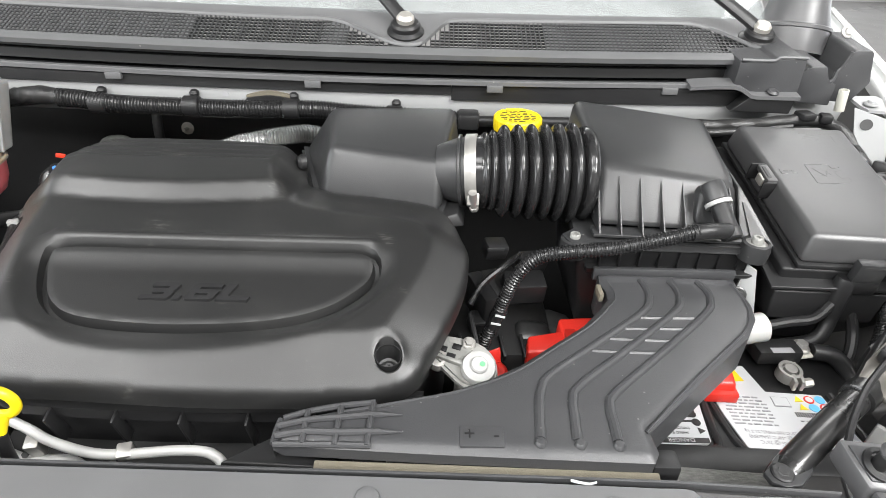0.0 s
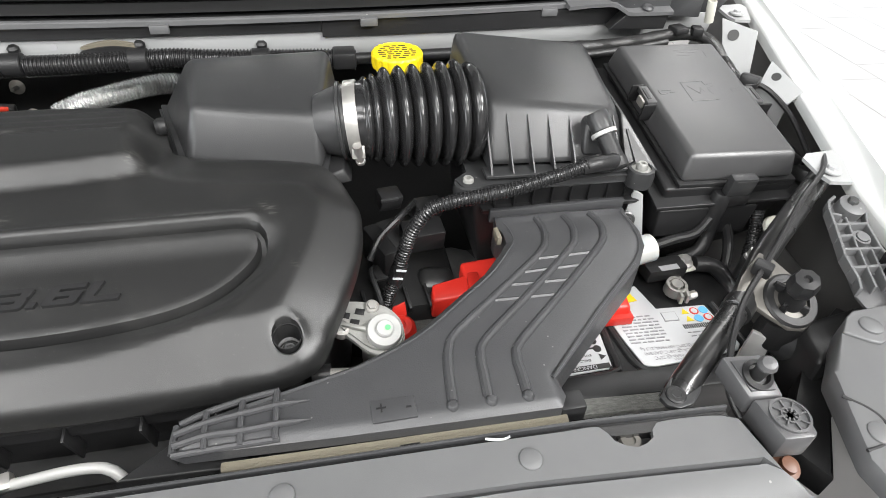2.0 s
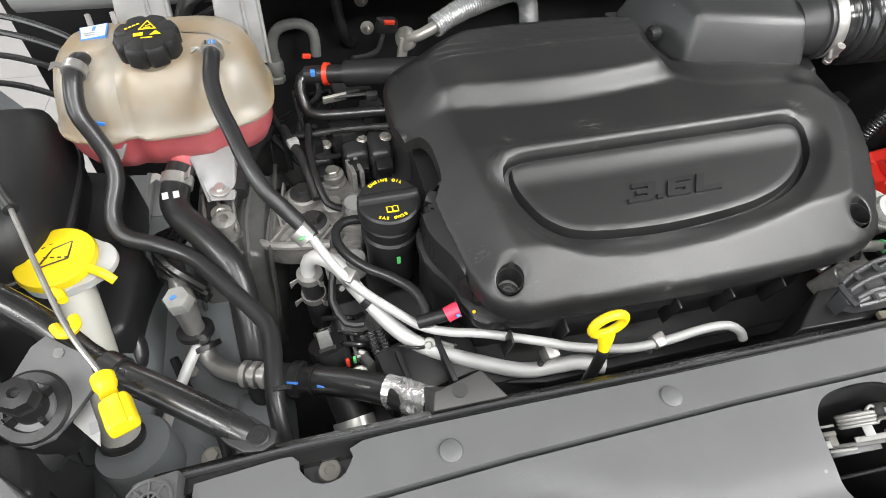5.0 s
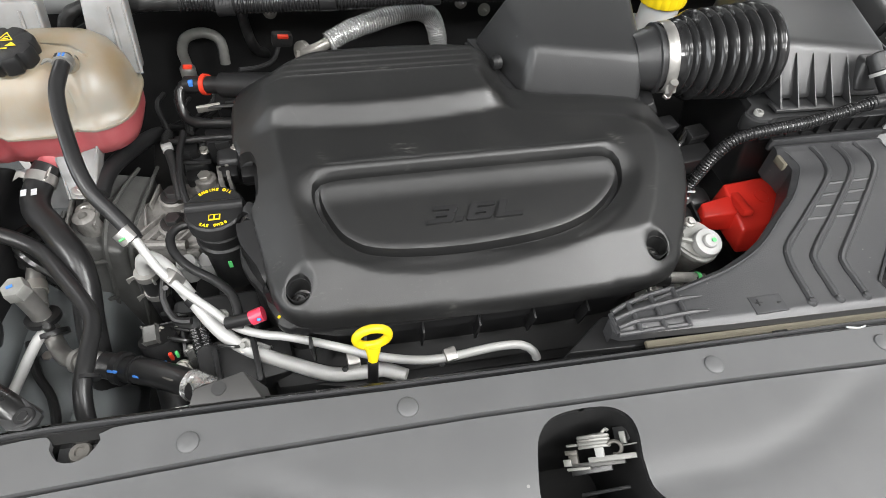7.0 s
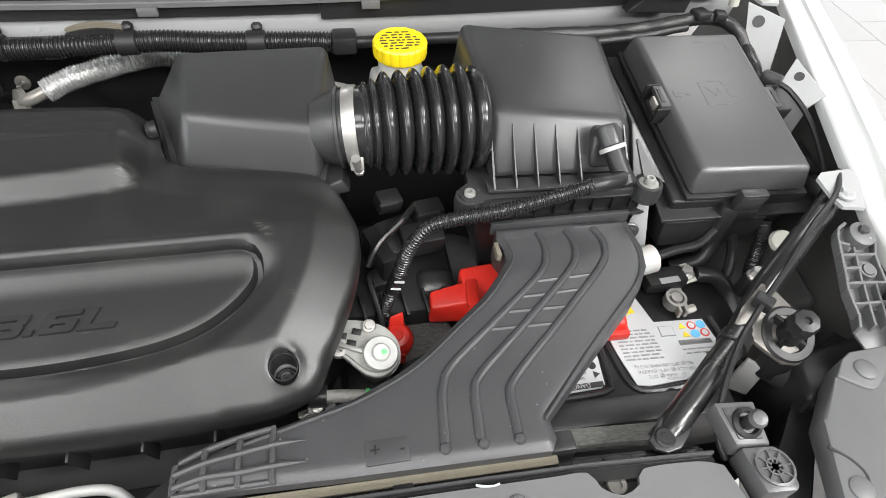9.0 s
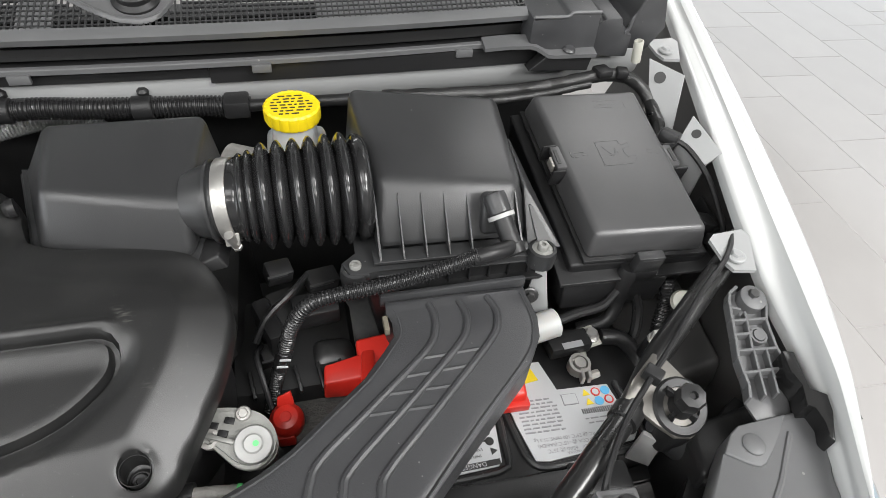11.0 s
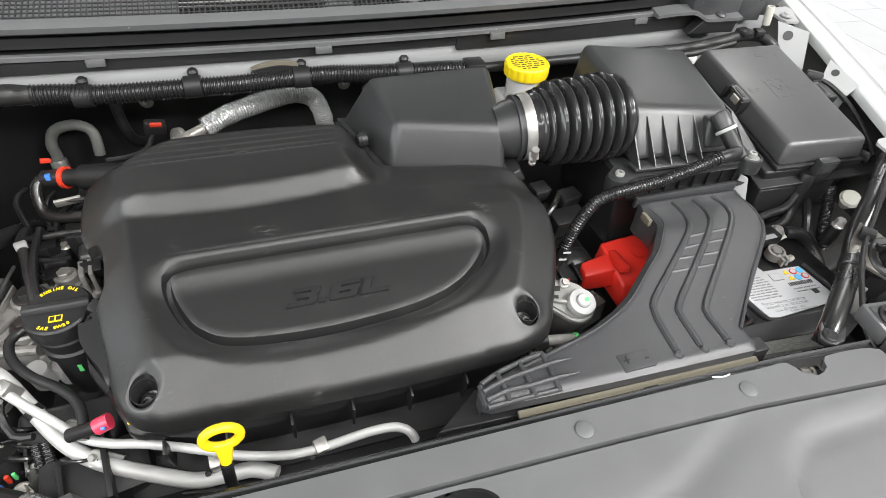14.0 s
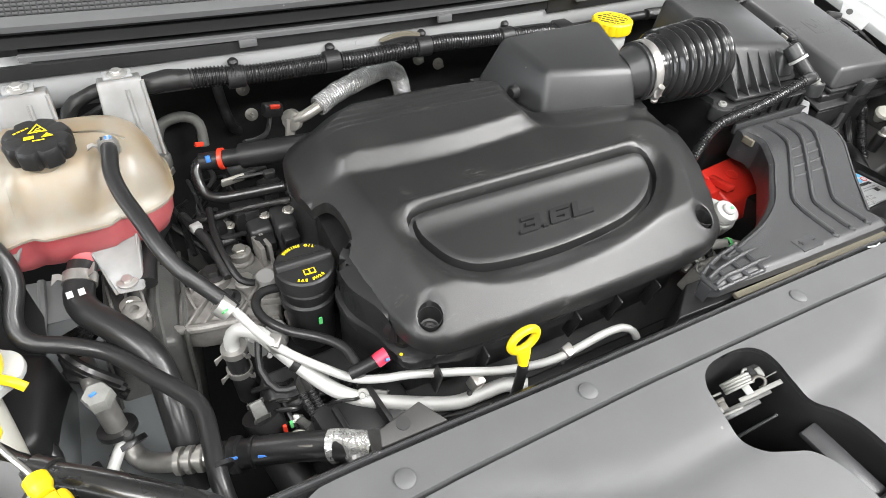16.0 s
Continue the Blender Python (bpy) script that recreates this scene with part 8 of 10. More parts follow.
def build_looms():
    """Loose wires and small hoses between the large parts."""
    rnd = random.Random(11)
    def loom(pts, r, m=BLACK, label="thin black wire loom among the engine parts"):
        hose("wire_loom", pts, r, m, label, "wire", seg=8, step=0.01)
    for i in range(10):
        x = -0.60 + 0.012 * i + rnd.uniform(-0.01, 0.01)
        y = rnd.uniform(0.79, 0.86)
        z = rnd.uniform(0.88, 0.94)
        loom([(x, y, z), (x + rnd.uniform(-0.03, 0.03), y - 0.04, z + rnd.uniform(-0.02, 0.03)), (x + rnd.uniform(-0.04, 0.05), y - 0.08, z + rnd.uniform(-0.03, 0.01)), (x + rnd.uniform(-0.03, 0.06), y - 0.12, z - 0.05)], rnd.uniform(0.002, 0.005))
    loom([(-0.553, 0.70, 0.96), (-0.556, 0.66, 0.952), (-0.553, 0.62, 0.940), (-0.545, 0.595, 0.925), (-0.53, 0.588, 0.92)], 0.0045)
    loom([(-0.552, 0.47, 0.95), (-0.558, 0.45, 0.93), (-0.548, 0.43, 0.915), (-0.53, 0.425, 0.915)], 0.004)
    for k in range(2):
        hose("conduit_drop", [(-0.527 + 0.009 * k, 0.415, 0.915), (-0.522 + 0.010 * k, 0.392, 0.900), (-0.513 + 0.012 * k, 0.37, 0.88), (-0.505 + 0.013 * k, 0.35, 0.84)], 0.0045, CONDUIT, "thin corrugated conduit in front of the engine", "wiring conduit", seg=10, pitch=0.0036, amp=0.0007)
    s = thing("block_bolt", "zinc bolt with a green mark on the engine front", "bolt", (-0.543, 0.385, 0.87))
    part("head", bolt((-0.543, 0.385, 0.885), (0, -0.4, 1), 0.007, 0.008, 0.010), ZINC, s)
    part("mark", box((-0.546, 0.395, 0.900), (0.003, 0.003, 0.010), 0.0005), GREENMARK, s)
    f = thing("front_accessory", "black plastic accessory housing at the engine front", "housing", (-0.50, 0.40, 0.80))
    part("housing", box((-0.475, 0.385, 0.865), (0.10, 0.06, 0.08), 0.01, (12, 0, 10)), BLACK, f)
    part("rib", box((-0.50, 0.365, 0.90), (0.006, 0.05, 0.02), 0.002, (12, 0, 10)), BLACK, f)
    part("rib", box((-0.46, 0.370, 0.905), (0.006, 0.05, 0.02), 0.002, (12, 0, 10)), BLACK, f)
    part("pulley_hose", tube([(-0.57, 0.42, 0.90), (-0.565, 0.40, 0.86), (-0.555, 0.36, 0.84), (-0.55, 0.32, 0.82)], 0.02, 16, 0.01), BLACK, f)
    part("worm_clamp", lathe([(0.0205, -0.006), (0.0215, -0.006), (0.0215, 0.006), (0.0205, 0.006)], (-0.557, 0.355, 0.842), (0.1, -0.8, -0.4), 24), STEEL, f)
    part("paint_dash", box((-0.553, 0.395, 0.897), (0.004, 0.004, 0.012), 0.001), ORANGERED, f)
    part("paint_dash", box((-0.560, 0.390, 0.890), (0.004, 0.004, 0.012), 0.001), BLUEMARK, f)
    for k in range(3):
        loom([(-0.72 + 0.01 * k, 0.60, 0.915), (-0.735, 0.57 - 0.01 * k, 0.93 - 0.01 * k), (-0.72, 0.535, 0.93 - 0.012 * k), (-0.69, 0.52, 0.90 - 0.01 * k)], 0.006, BLKMETAL)
    c = thing("chassis_rail", "grey painted chassis rail low beside the engine", "chassis rail", (-0.72, 0.45, 0.75))
    part("rail", hexa([(-0.86, 0.20, 0.72), (-0.61, 0.20, 0.72), (-0.65, 0.70, 0.75), (-0.86, 0.70, 0.75)], [(-0.86, 0.20, 0.815), (-0.63, 0.20, 0.815), (-0.672, 0.70, 0.85), (-0.86, 0.70, 0.86)], 0.012), BLUEGREY, c)
    part("tower_wall", hexa([(-0.83, 0.36, 0.80), (-0.745, 0.40, 0.80), (-0.735, 0.60, 0.80), (-0.83, 0.62, 0.80)], [(-0.82, 0.40, 0.90), (-0.775, 0.445, 0.90), (-0.760, 0.58, 0.90), (-0.82, 0.60, 0.90)], 0.02, 4), BLUEGREY, c)
    part("shield_flap", hexa([(-0.82, 0.445, 0.80), (-0.772, 0.455, 0.80), (-0.750, 0.60, 0.80), (-0.82, 0.62, 0.80)], [(-0.80, 0.452, 0.922), (-0.757, 0.470, 0.922), (-0.746, 0.570, 0.928), (-0.80, 0.60, 0.928)], 0.012, 3), BLACK, c, "black plastic shield flap")
    part("splash_shield", hexa([(-0.90, 0.45, 0.80), (-0.785, 0.47, 0.80), (-0.772, 0.72, 0.80), (-0.90, 0.74, 0.80)], [(-0.90, 0.48, 0.945), (-0.785, 0.50, 0.93), (-0.768, 0.70, 0.93), (-0.90, 0.72, 0.945)], 0.015, 3), BLACK, c, "black plastic splash shield")
    part("rail_step", hexa([(-0.69, 0.30, 0.80), (-0.615, 0.28, 0.80), (-0.615, 0.42, 0.80), (-0.68, 0.44, 0.80)], [(-0.68, 0.31, 0.845), (-0.63, 0.29, 0.845), (-0.63, 0.40, 0.84), (-0.67, 0.42, 0.84)], 0.008), BLUEGREY, c)
    for x, y in ((-0.70, 0.36), (-0.665, 0.33), (-0.72, 0.46)):
        part("rail_bolt", bolt((x, y, 0.829 if x < -0.68 else 0.846), (0, 0, 1), 0.007, 0.006, 0.011), ZINC, c)
    part("cable_run", tube([(-0.735, 0.47, 0.85), (-0.72, 0.43, 0.842), (-0.70, 0.40, 0.838), (-0.685, 0.36, 0.84), (-0.68, 0.32, 0.845)], 0.005, 10, 0.008), BLACK, c)


build_looms()


def build_left_clutter():
    """Ignition coils, plugs, clips and small lines between tank and cover."""
    for x, y, z, w in ((-0.545, 0.690, 0.925, 0.034), (-0.500, 0.680, 0.935, 0.036), (-0.470, 0.665, 0.945, 0.03)):
        c = thing("ignition_coil", "dark grey ignition coil on the cylinder head", "ignition coil", (x, y, z - 0.04), group="ignition coils")
        part("coil_body", hexa([(x - w / 2, y - 0.024, z - 0.04), (x + w / 2, y - 0.024, z - 0.04), (x + w / 2, y + 0.024, z - 0.04), (x - w / 2, y + 0.024, z - 0.04)],
                               [(x - w / 2.3, y - 0.018, z), (x + w / 2.3, y - 0.018, z + 0.002), (x + w / 2.3, y + 0.022, z + 0.010), (x - w / 2.3, y + 0.022, z + 0.008)], 0.006), BOXB, c)
        part("coil_plug", box((x, y - 0.030, z - 0.012), (w * 0.7, 0.018, 0.018), 0.003, (15, 0, 4)), BLACK, c)
        part("coil_bolt", bolt((x + w * 0.30, y + 0.006, z + 0.005), (0, -0.2, 1), 0.0048, 0.005, 0.0075), ZINC, c)
    s = thing("wire_connector", "black plug on a wire near the coils", "connector", (-0.557, 0.722, 0.90))
    part("barrel", tube([(-0.560, 0.722, 0.885), (-0.556, 0.718, 0.903), (-0.553, 0.715, 0.918)], 0.0070, 12, 0.005), BLACK, s)
    part("lead", tube([(-0.553, 0.715, 0.918), (-0.550, 0.712, 0.935), (-0.545, 0.708, 0.952)], 0.0035, 8, 0.006), BLACK, s)
    r = thing("clip_rod", "bright metal rod clip beside the vent hose", "clip", (-0.50, 0.71, 0.985))
    part("rod", tube([(-0.528, 0.716, 0.986), (-0.500, 0.712, 0.988), (-0.462, 0.708, 0.990)], 0.0022, 8, 0.008), DARKSTEEL, r)
    part("clip_body", box((-0.470, 0.706, 0.988), (0.014, 0.010, 0.010), 0.002, (10, 0, 0)), DARKSTEEL, r)
    b = thing("wire_bundle", "black taped wire bundle along the cylinder head", "wiring harness", (-0.56, 0.66, 0.93))
    part("trunk", tube([(-0.585, 0.74, 0.93), (-0.580, 0.70, 0.945), (-0.568, 0.665, 0.945), (-0.560, 0.63, 0.936), (-0.556, 0.605, 0.925)], 0.0065, 12, 0.006, wob=0.12), CLOTH, b)
    part("branch", tube([(-0.578, 0.70, 0.945), (-0.555, 0.692, 0.952), (-0.525, 0.690, 0.955), (-0.49, 0.685, 0.958), (-0.455, 0.672, 0.965)], 0.0042, 10, 0.006, wob=0.1), CLOTH, b)
    part("branch", tube([(-0.567, 0.664, 0.946), (-0.545, 0.655, 0.945), (-0.520, 0.660, 0.940)], 0.0030, 8, 0.006), BLACK, b)
    part("clip", box((-0.574, 0.682, 0.950), (0.014, 0.010, 0.012), 0.002, (0, 0, 20)), CAPGREY, b)
    # low front: accessory drive cover, wires and clamps
    f = thing("drive_cover", "black plastic front cover with ribs and plugs", "engine cover", (-0.52, 0.44, 0.83))
    part("body", hexa([(-0.575, 0.41, 0.80), (-0.45, 0.40, 0.80), (-0.45, 0.48, 0.80), (-0.575, 0.48, 0.80)], [(-0.560, 0.430, 0.880), (-0.46, 0.415, 0.895), (-0.46, 0.47, 0.905), (-0.560, 0.47, 0.90)], 0.008), BOXB, f)
    for k in range(4):
        part("rib", box((-0.545 + 0.025 * k, 0.424 - 0.003 * k, 0.868 + 0.004 * k), (0.004, 0.03, 0.05), 0.001, (25, 0, 6)), BOXB, f)
    rnd = random.Random(5)
    for k in range(18):
        x, y, z = rnd.uniform(-0.575, -0.455), rnd.uniform(0.385, 0.45), rnd.uniform(0.875, 0.915)
        if k % 3 == 0:
            part("fitting", bolt((x, y, z), (rnd.uniform(-0.4, 0.4), -0.6, 0.8), rnd.uniform(0.003, 0.0055), 0.007, 0.0075), rnd.choice((ZINC, DULLALU, VALVEGREY)), f)
        elif k % 3 == 1:
            part("plug", box((x, y, z), (rnd.uniform(0.010, 0.022), rnd.uniform(0.008, 0.014), rnd.uniform(0.008, 0.014)), 0.002, (rnd.uniform(-30, 30), rnd.uniform(-30, 30), rnd.uniform(0, 180))), rnd.choice((BLACK, BOXB, GREYCAST)), f)
        else:
            part("wire", tube([(x - 0.02, y + 0.01, z - 0.01), (x - 0.006, y - 0.004, z + 0.008), (x + 0.010, y - 0.006, z + 0.004), (x + 0.022, y + 0.008, z - 0.012)], rnd.uniform(0.0018, 0.003), 8, 0.005), rnd.choice((BLACK, BLKMETAL)), f)


build_left_clutter()
wt = thing("washer_tank", "blue-grey plastic washer tank with a round collar", "washer tank", (-0.749, 0.352, 0.75))
part("collar", lathe([(0.036, -0.12), (0.0345, -0.006), (0.0325, -0.001), (0.022, 0.0)], (-0.7607, 0.3692, 0.874), (0, 0.1, 1), 40), BLUEGREY, wt)
part("shoulder", loft_rings([(-0.745, 0.325, 0.060, 0.070, 0.74), (-0.745, 0.325, 0.060, 0.070, 0.815), (-0.747, 0.335, 0.045, 0.050, 0.828)], 40, 3.0), BLUEGREY, wt)
elbow = thing("drain_elbow", "black rubber elbow behind the filler neck", "hose", (-0.715, 0.44, 0.88))
part("elbow", tube([(-0.7911, 0.4967, 0.885), (-0.772, 0.488, 0.885), (-0.7649, 0.4781, 0.875), (-0.7667, 0.4653, 0.865), (-0.7816, 0.4621, 0.85)], 0.0105, 16, 0.006), RUBBER, elbow)


# ---- right of the engine: battery, solenoid, strut braces, headlamp side ----
def build_battery():
    t = thing("car_battery", "black car battery with white printed label", "battery", (0.32, 0.43, 0.76))
    part("case", box((0.325, 0.43, 0.835), (0.27, 0.165, 0.165), 0.006), BLACK, t)
    z = 0.9185
    o = [(0.348, 0.470), (0.356, 0.432), (0.414, 0.4285), (0.4215, 0.369), (0.415, 0.362), (0.320, 0.357), (0.306, 0.360), (0.299, 0.400), (0.2965, 0.428), (0.333, 0.470)]
    lab = part("label", prism(o, z - 0.0005, z + 0.0012, 0), LABELW, t, "white printed label")
    rnd = random.Random(7)
    zz = z + 0.0017
    def print_lines(x0, x1, y0, y1, n, tall):
        """Rows of word-long bars: small print."""
        for i in range(n):
            y = y0 + (y1 - y0) * i / (n - 1)
            x = x0 + rnd.uniform(0, 0.004)
            while x < x1 - 0.004:
                w = min(rnd.uniform(0.003, 0.011), x1 - x)
                part("print_bar", box((x + w / 2, y - 0.05 * (x - x0), zz), (w, tall, 0.0006), 0, (0, 0, -3)), GREYINK, lab)
                x += w + 0.0022
    print_lines(0.304, 0.349, 0.425, 0.389, 9, 0.0015)
    print_lines(0.372, 0.412, 0.393, 0.388, 2, 0.0013)
    turn = Matrix.Rotation(math.pi - radians(3), 4, "Z")
    for text, x, y, size in (("12V   65Ah @ 25°C", 0.344, 0.3655, 0.0056), ("550 CCA @ -18°C (SAE/EN)", 0.345, 0.3718, 0.0054), ("RC @ 25°C 100 MINS, 21.3 kg", 0.344, 0.3780, 0.0052)):
        words(text, Matrix.Translation((x, y, zz)) @ turn, size, GREYINK, lab, "lettering", 0.0001, 0, "dark print")
    words("REGULADA POR VALVULA", Matrix.Translation((0.362, 0.3605, zz)) @ turn, 0.0036, GREYINK, lab, "lettering", 0.0001, 0, "grey print")
    for i in range(16):
        part("code_bar", box((0.374 + i * 0.0024, 0.4015 - 0.0001 * i, zz), (0.001, 0.006, 0.0006), 0), INK, lab)
    part("symbol_frame", box((0.3655, 0.418, zz), (0.017, 0.013, 0.0006), 0, (0, 0, -3)), GREYINK, lab)
    part("symbol_field", box((0.3655, 0.418, zz + 0.0004), (0.0155, 0.0115, 0.0006), 0, (0, 0, -3)), LABELW, lab)
    for i, (m, dx, dy) in enumerate(((YELLOW, 0, 0), (RED, 0.0115, 0), (BLUEINK, 0.023, 0), (YELLOW, 0.0, -0.011), (BLUEINK, 0.0115, -0.011), (RED, 0.023, -0.011))):
        sg = 3 if m is YELLOW else 18
        part("safety_symbol", lathe([(0.0052, 0), (0.0052, 0.0006), (0, 0.0006)], (0.3855 + dx, 0.4215 + dy, zz - 0.0003), (0, 0, 1), sg, turn=radians(90)), m, lab)
        if m is RED:
            part("symbol_core", lathe([(0.0036, 0), (0.0036, 0.0006), (0, 0.0006)], (0.3855 + dx, 0.4215 + dy, zz), (0, 0, 1), 16), LABELW, lab)
    part("code_square", box((0.401, 0.383, zz), (0.008, 0.008, 0.0006), 0), INK, lab)
    part("yellow_tag", prism([(0.3235, 0.457), (0.334, 0.469), (0.3395, 0.447), (0.319, 0.445)], zz - 0.0004, zz + 0.0003, 0), YELLOW, lab, "yellow tag")
    o2 = [(0.279, 0.420), (0.2725, 0.366), (0.268, 0.3625), (0.205, 0.361), (0.205, 0.420)]
    l2 = part("danger_label", prism(o2, z - 0.0005, z + 0.0012, 0), LABELW, t, "white warning label with black border")
    for (x, y, sx, sy) in ((0.243, 0.3665, 0.056, 0.006), (0.247, 0.390, 0.04, 0.0018), (0.243, 0.396, 0.048, 0.0018), (0.244, 0.403, 0.05, 0.006)):
        part("print_bar", box((x, y, zz), (sx, sy, 0.0006), 0), INK, l2)
    turned = Matrix.Rotation(math.pi, 4, "Z")
    words("DANGER", Matrix.Translation((0.2435, 0.3667, zz + 0.0006)) @ turned, 0.0066, LABELW, l2, "lettering", 0.0001, 0, "white lettering on the black band")
    words("SHIELD EYES", Matrix.Translation((0.243, 0.3755, zz + 0.0002)) @ turned, 0.0040, INK, l2, "lettering", 0.0001, 0, "black lettering")
    words("EXPLOSIVE GASES", Matrix.Translation((0.241, 0.3815, zz + 0.0002)) @ turned, 0.0040, INK, l2, "lettering", 0.0001, 0, "black lettering")
    for k in range(4):
        part("safety_symbol", lathe([(0.0044, 0), (0.0044, 0.0006), (0.003, 0.0007), (0, 0.0007)], (0.267 - 0.001 * k, 0.378 + 0.0105 * k, zz), (0, 0, 1), 3 if k == 0 else 18), INK, l2)
    # moulded beads and rim of the battery top
    for pts in ([(0.285, 0.425), (0.281, 0.385), (0.279, 0.366), (0.268, 0.357), (0.20, 0.356)], [(0.291, 0.425), (0.295, 0.385), (0.300, 0.362), (0.316, 0.352), (0.37, 0.353), (0.42, 0.357), (0.428, 0.37), (0.424, 0.43)]):
        part("moulded_bead", tube([(x, y, 0.9185) for x, y in pts], 0.0038, 8, 0.006), BOXB, t)
    for x in (0.235, 0.338, 0.385):
        part("rim_stud", lathe([(0.005, 0), (0.005, 0.010), (0.003, 0.011), (0, 0.011)], (x, 0.3495, 0.912), (0, -0.4, 1), 12), BLACK, t)
    part("tray_lip", box((0.32, 0.338, 0.885), (0.27, 0.016, 0.012), 0.002), BLACK, t)
    part("tray", box((0.325, 0.335, 0.845), (0.30, 0.010, 0.09), 0.003), BLACK, t)
    # terminal gear
    r = part("terminal_cover", hexa([(0.262, 0.418, 0.920), (0.318, 0.416, 0.920), (0.320, 0.452, 0.920), (0.262, 0.455, 0.920)], [(0.264, 0.422, 0.942), (0.314, 0.420, 0.942), (0.316, 0.450, 0.950), (0.264, 0.452, 0.950)], 0.004), RED, t, "red terminal cover")
    part("cover_step", box((0.300, 0.419, 0.928), (0.034, 0.012, 0.012), 0.002, (0, 0, -2)), RED, r)
    c = part("negative_clamp", lathe([(0.0088, -0.006), (0.0122, -0.006), (0.0122, 0.007), (0.0090, 0.007), (0.0086, 0.002), (0.0070, 0.002), (0.0065, 0.0085), (0, 0.0085)], (0.388, 0.452, 0.928), (0, -0.1, 1), 26), DULLALU, t, "silver terminal clamp")
    part("clamp_bolt", bolt((0.394, 0.437, 0.928), (1, 0.1, 0.1), 0.005, 0.012), ZINC, c)
    for dx in (-0.004, 0.004):
        part("clamp_jaw", box((0.3905 + dx, 0.4385, 0.928), (0.004, 0.014, 0.012), 0.001, (0, 0, -12)), DULLALU, c)
    part("clamp_tail", box((0.398, 0.466, 0.928), (0.010, 0.030, 0.006), 0.002, (0, 0, -18)), ZINC, c)
    s = thing("battery_sensor", "black battery sensor with a bolted lug", "sensor", (0.39, 0.48, 0.91))
    part("housing", box((0.383, 0.4775, 0.936), (0.050, 0.024, 0.018), 0.003, (0, 0, 3)), BLACK, s)
    part("print_patch", box((0.384, 0.4690, 0.9455), (0.024, 0.008, 0.0006), 0, (0, 0, 3)), GREYINK, s)
    part("lug", box((0.412, 0.482, 0.936), (0.020, 0.026, 0.004), 0.002, (8, 0, 10)), CREAM, s, "tan metal lug")
    part("nut", bolt((0.413, 0.482, 0.938), (0, 0, 1), 0.007, 0.008, 0.010), STEEL, s)
    part("plug", lathe([(0.0145, -0.018), (0.0165, -0.014), (0.0165, 0.018), (0.0140, 0.020), (0, 0.020)], (0.352, 0.492, 0.955), (1, 0.12, 0.1), 20), TANKWHITE, s, "white plug")
    part("cable", tube([(0.368, 0.494, 0.957), (0.40, 0.500, 0.960), (0.43, 0.502, 0.965), (0.45, 0.51, 0.985)], 0.0058, 10, 0.008), BLACK, s)
    part("cable", tube([(0.425, 0.480, 0.935), (0.450, 0.475, 0.932), (0.466, 0.455, 0.915), (0.462, 0.42, 0.89), (0.44, 0.39, 0.86)], 0.0095, 12, 0.008), RUBBER, s)


build_battery()


def build_positive_box():
    t = thing("positive_terminal_box", "red plastic positive terminal cover beside the duct", "terminal cover", (0.20, 0.49, 0.88))
    part("body", hexa([(0.150, 0.448, 0.88), (0.23, 0.45, 0.88), (0.255, 0.54, 0.88), (0.150, 0.535, 0.88)], [(0.152, 0.458, 0.916), (0.225, 0.462, 0.925), (0.245, 0.535, 0.938), (0.148, 0.525, 0.938)], 0.005), RED, t)
    part("snout", hexa([(0.108, 0.482, 0.895), (0.155, 0.478, 0.895), (0.155, 0.510, 0.895), (0.110, 0.507, 0.895)], [(0.110, 0.486, 0.918), (0.155, 0.482, 0.926), (0.155, 0.510, 0.932), (0.112, 0.505, 0.926)], 0.003), RED, t)
    part("step", box((0.158, 0.492, 0.932), (0.014, 0.05, 0.010), 0.002, (-12, 0, -8)), RED, t)
    part("emboss", lathe([(0.010, 0), (0.010, 0.001), (0.0085, 0.0012), (0.0085, 0.0004), (0, 0.0004)], (0.195, 0.500, 0.9325), (0, -0.2, 1), 20), RED, t)
    b = thing("starter_cap", "round red rubber cap on a cable end", "cap", (0.066, 0.462, 0.90))
    part("dome", lathe([(0.0170, -0.016), (0.0178, -0.004), (0.0165, 0.004), (0.012, 0.009), (0.006, 0.0105), (0.005, 0.0098), (0, 0.0098)], (0.069, 0.456, 0.912), (0, -0.25, 1), 26), RED, b)
    part("flap", hexa([(0.060, 0.464, 0.916), (0.078, 0.464, 0.916), (0.079, 0.469, 0.914), (0.061, 0.469, 0.914)], [(0.062, 0.470, 0.932), (0.076, 0.472, 0.937), (0.077, 0.475, 0.936), (0.063, 0.473, 0.931)], 0.0012), RED, b)
    part("skirt", box((0.067, 0.443, 0.896), (0.018, 0.010, 0.018), 0.003), RED, b)


build_positive_box()


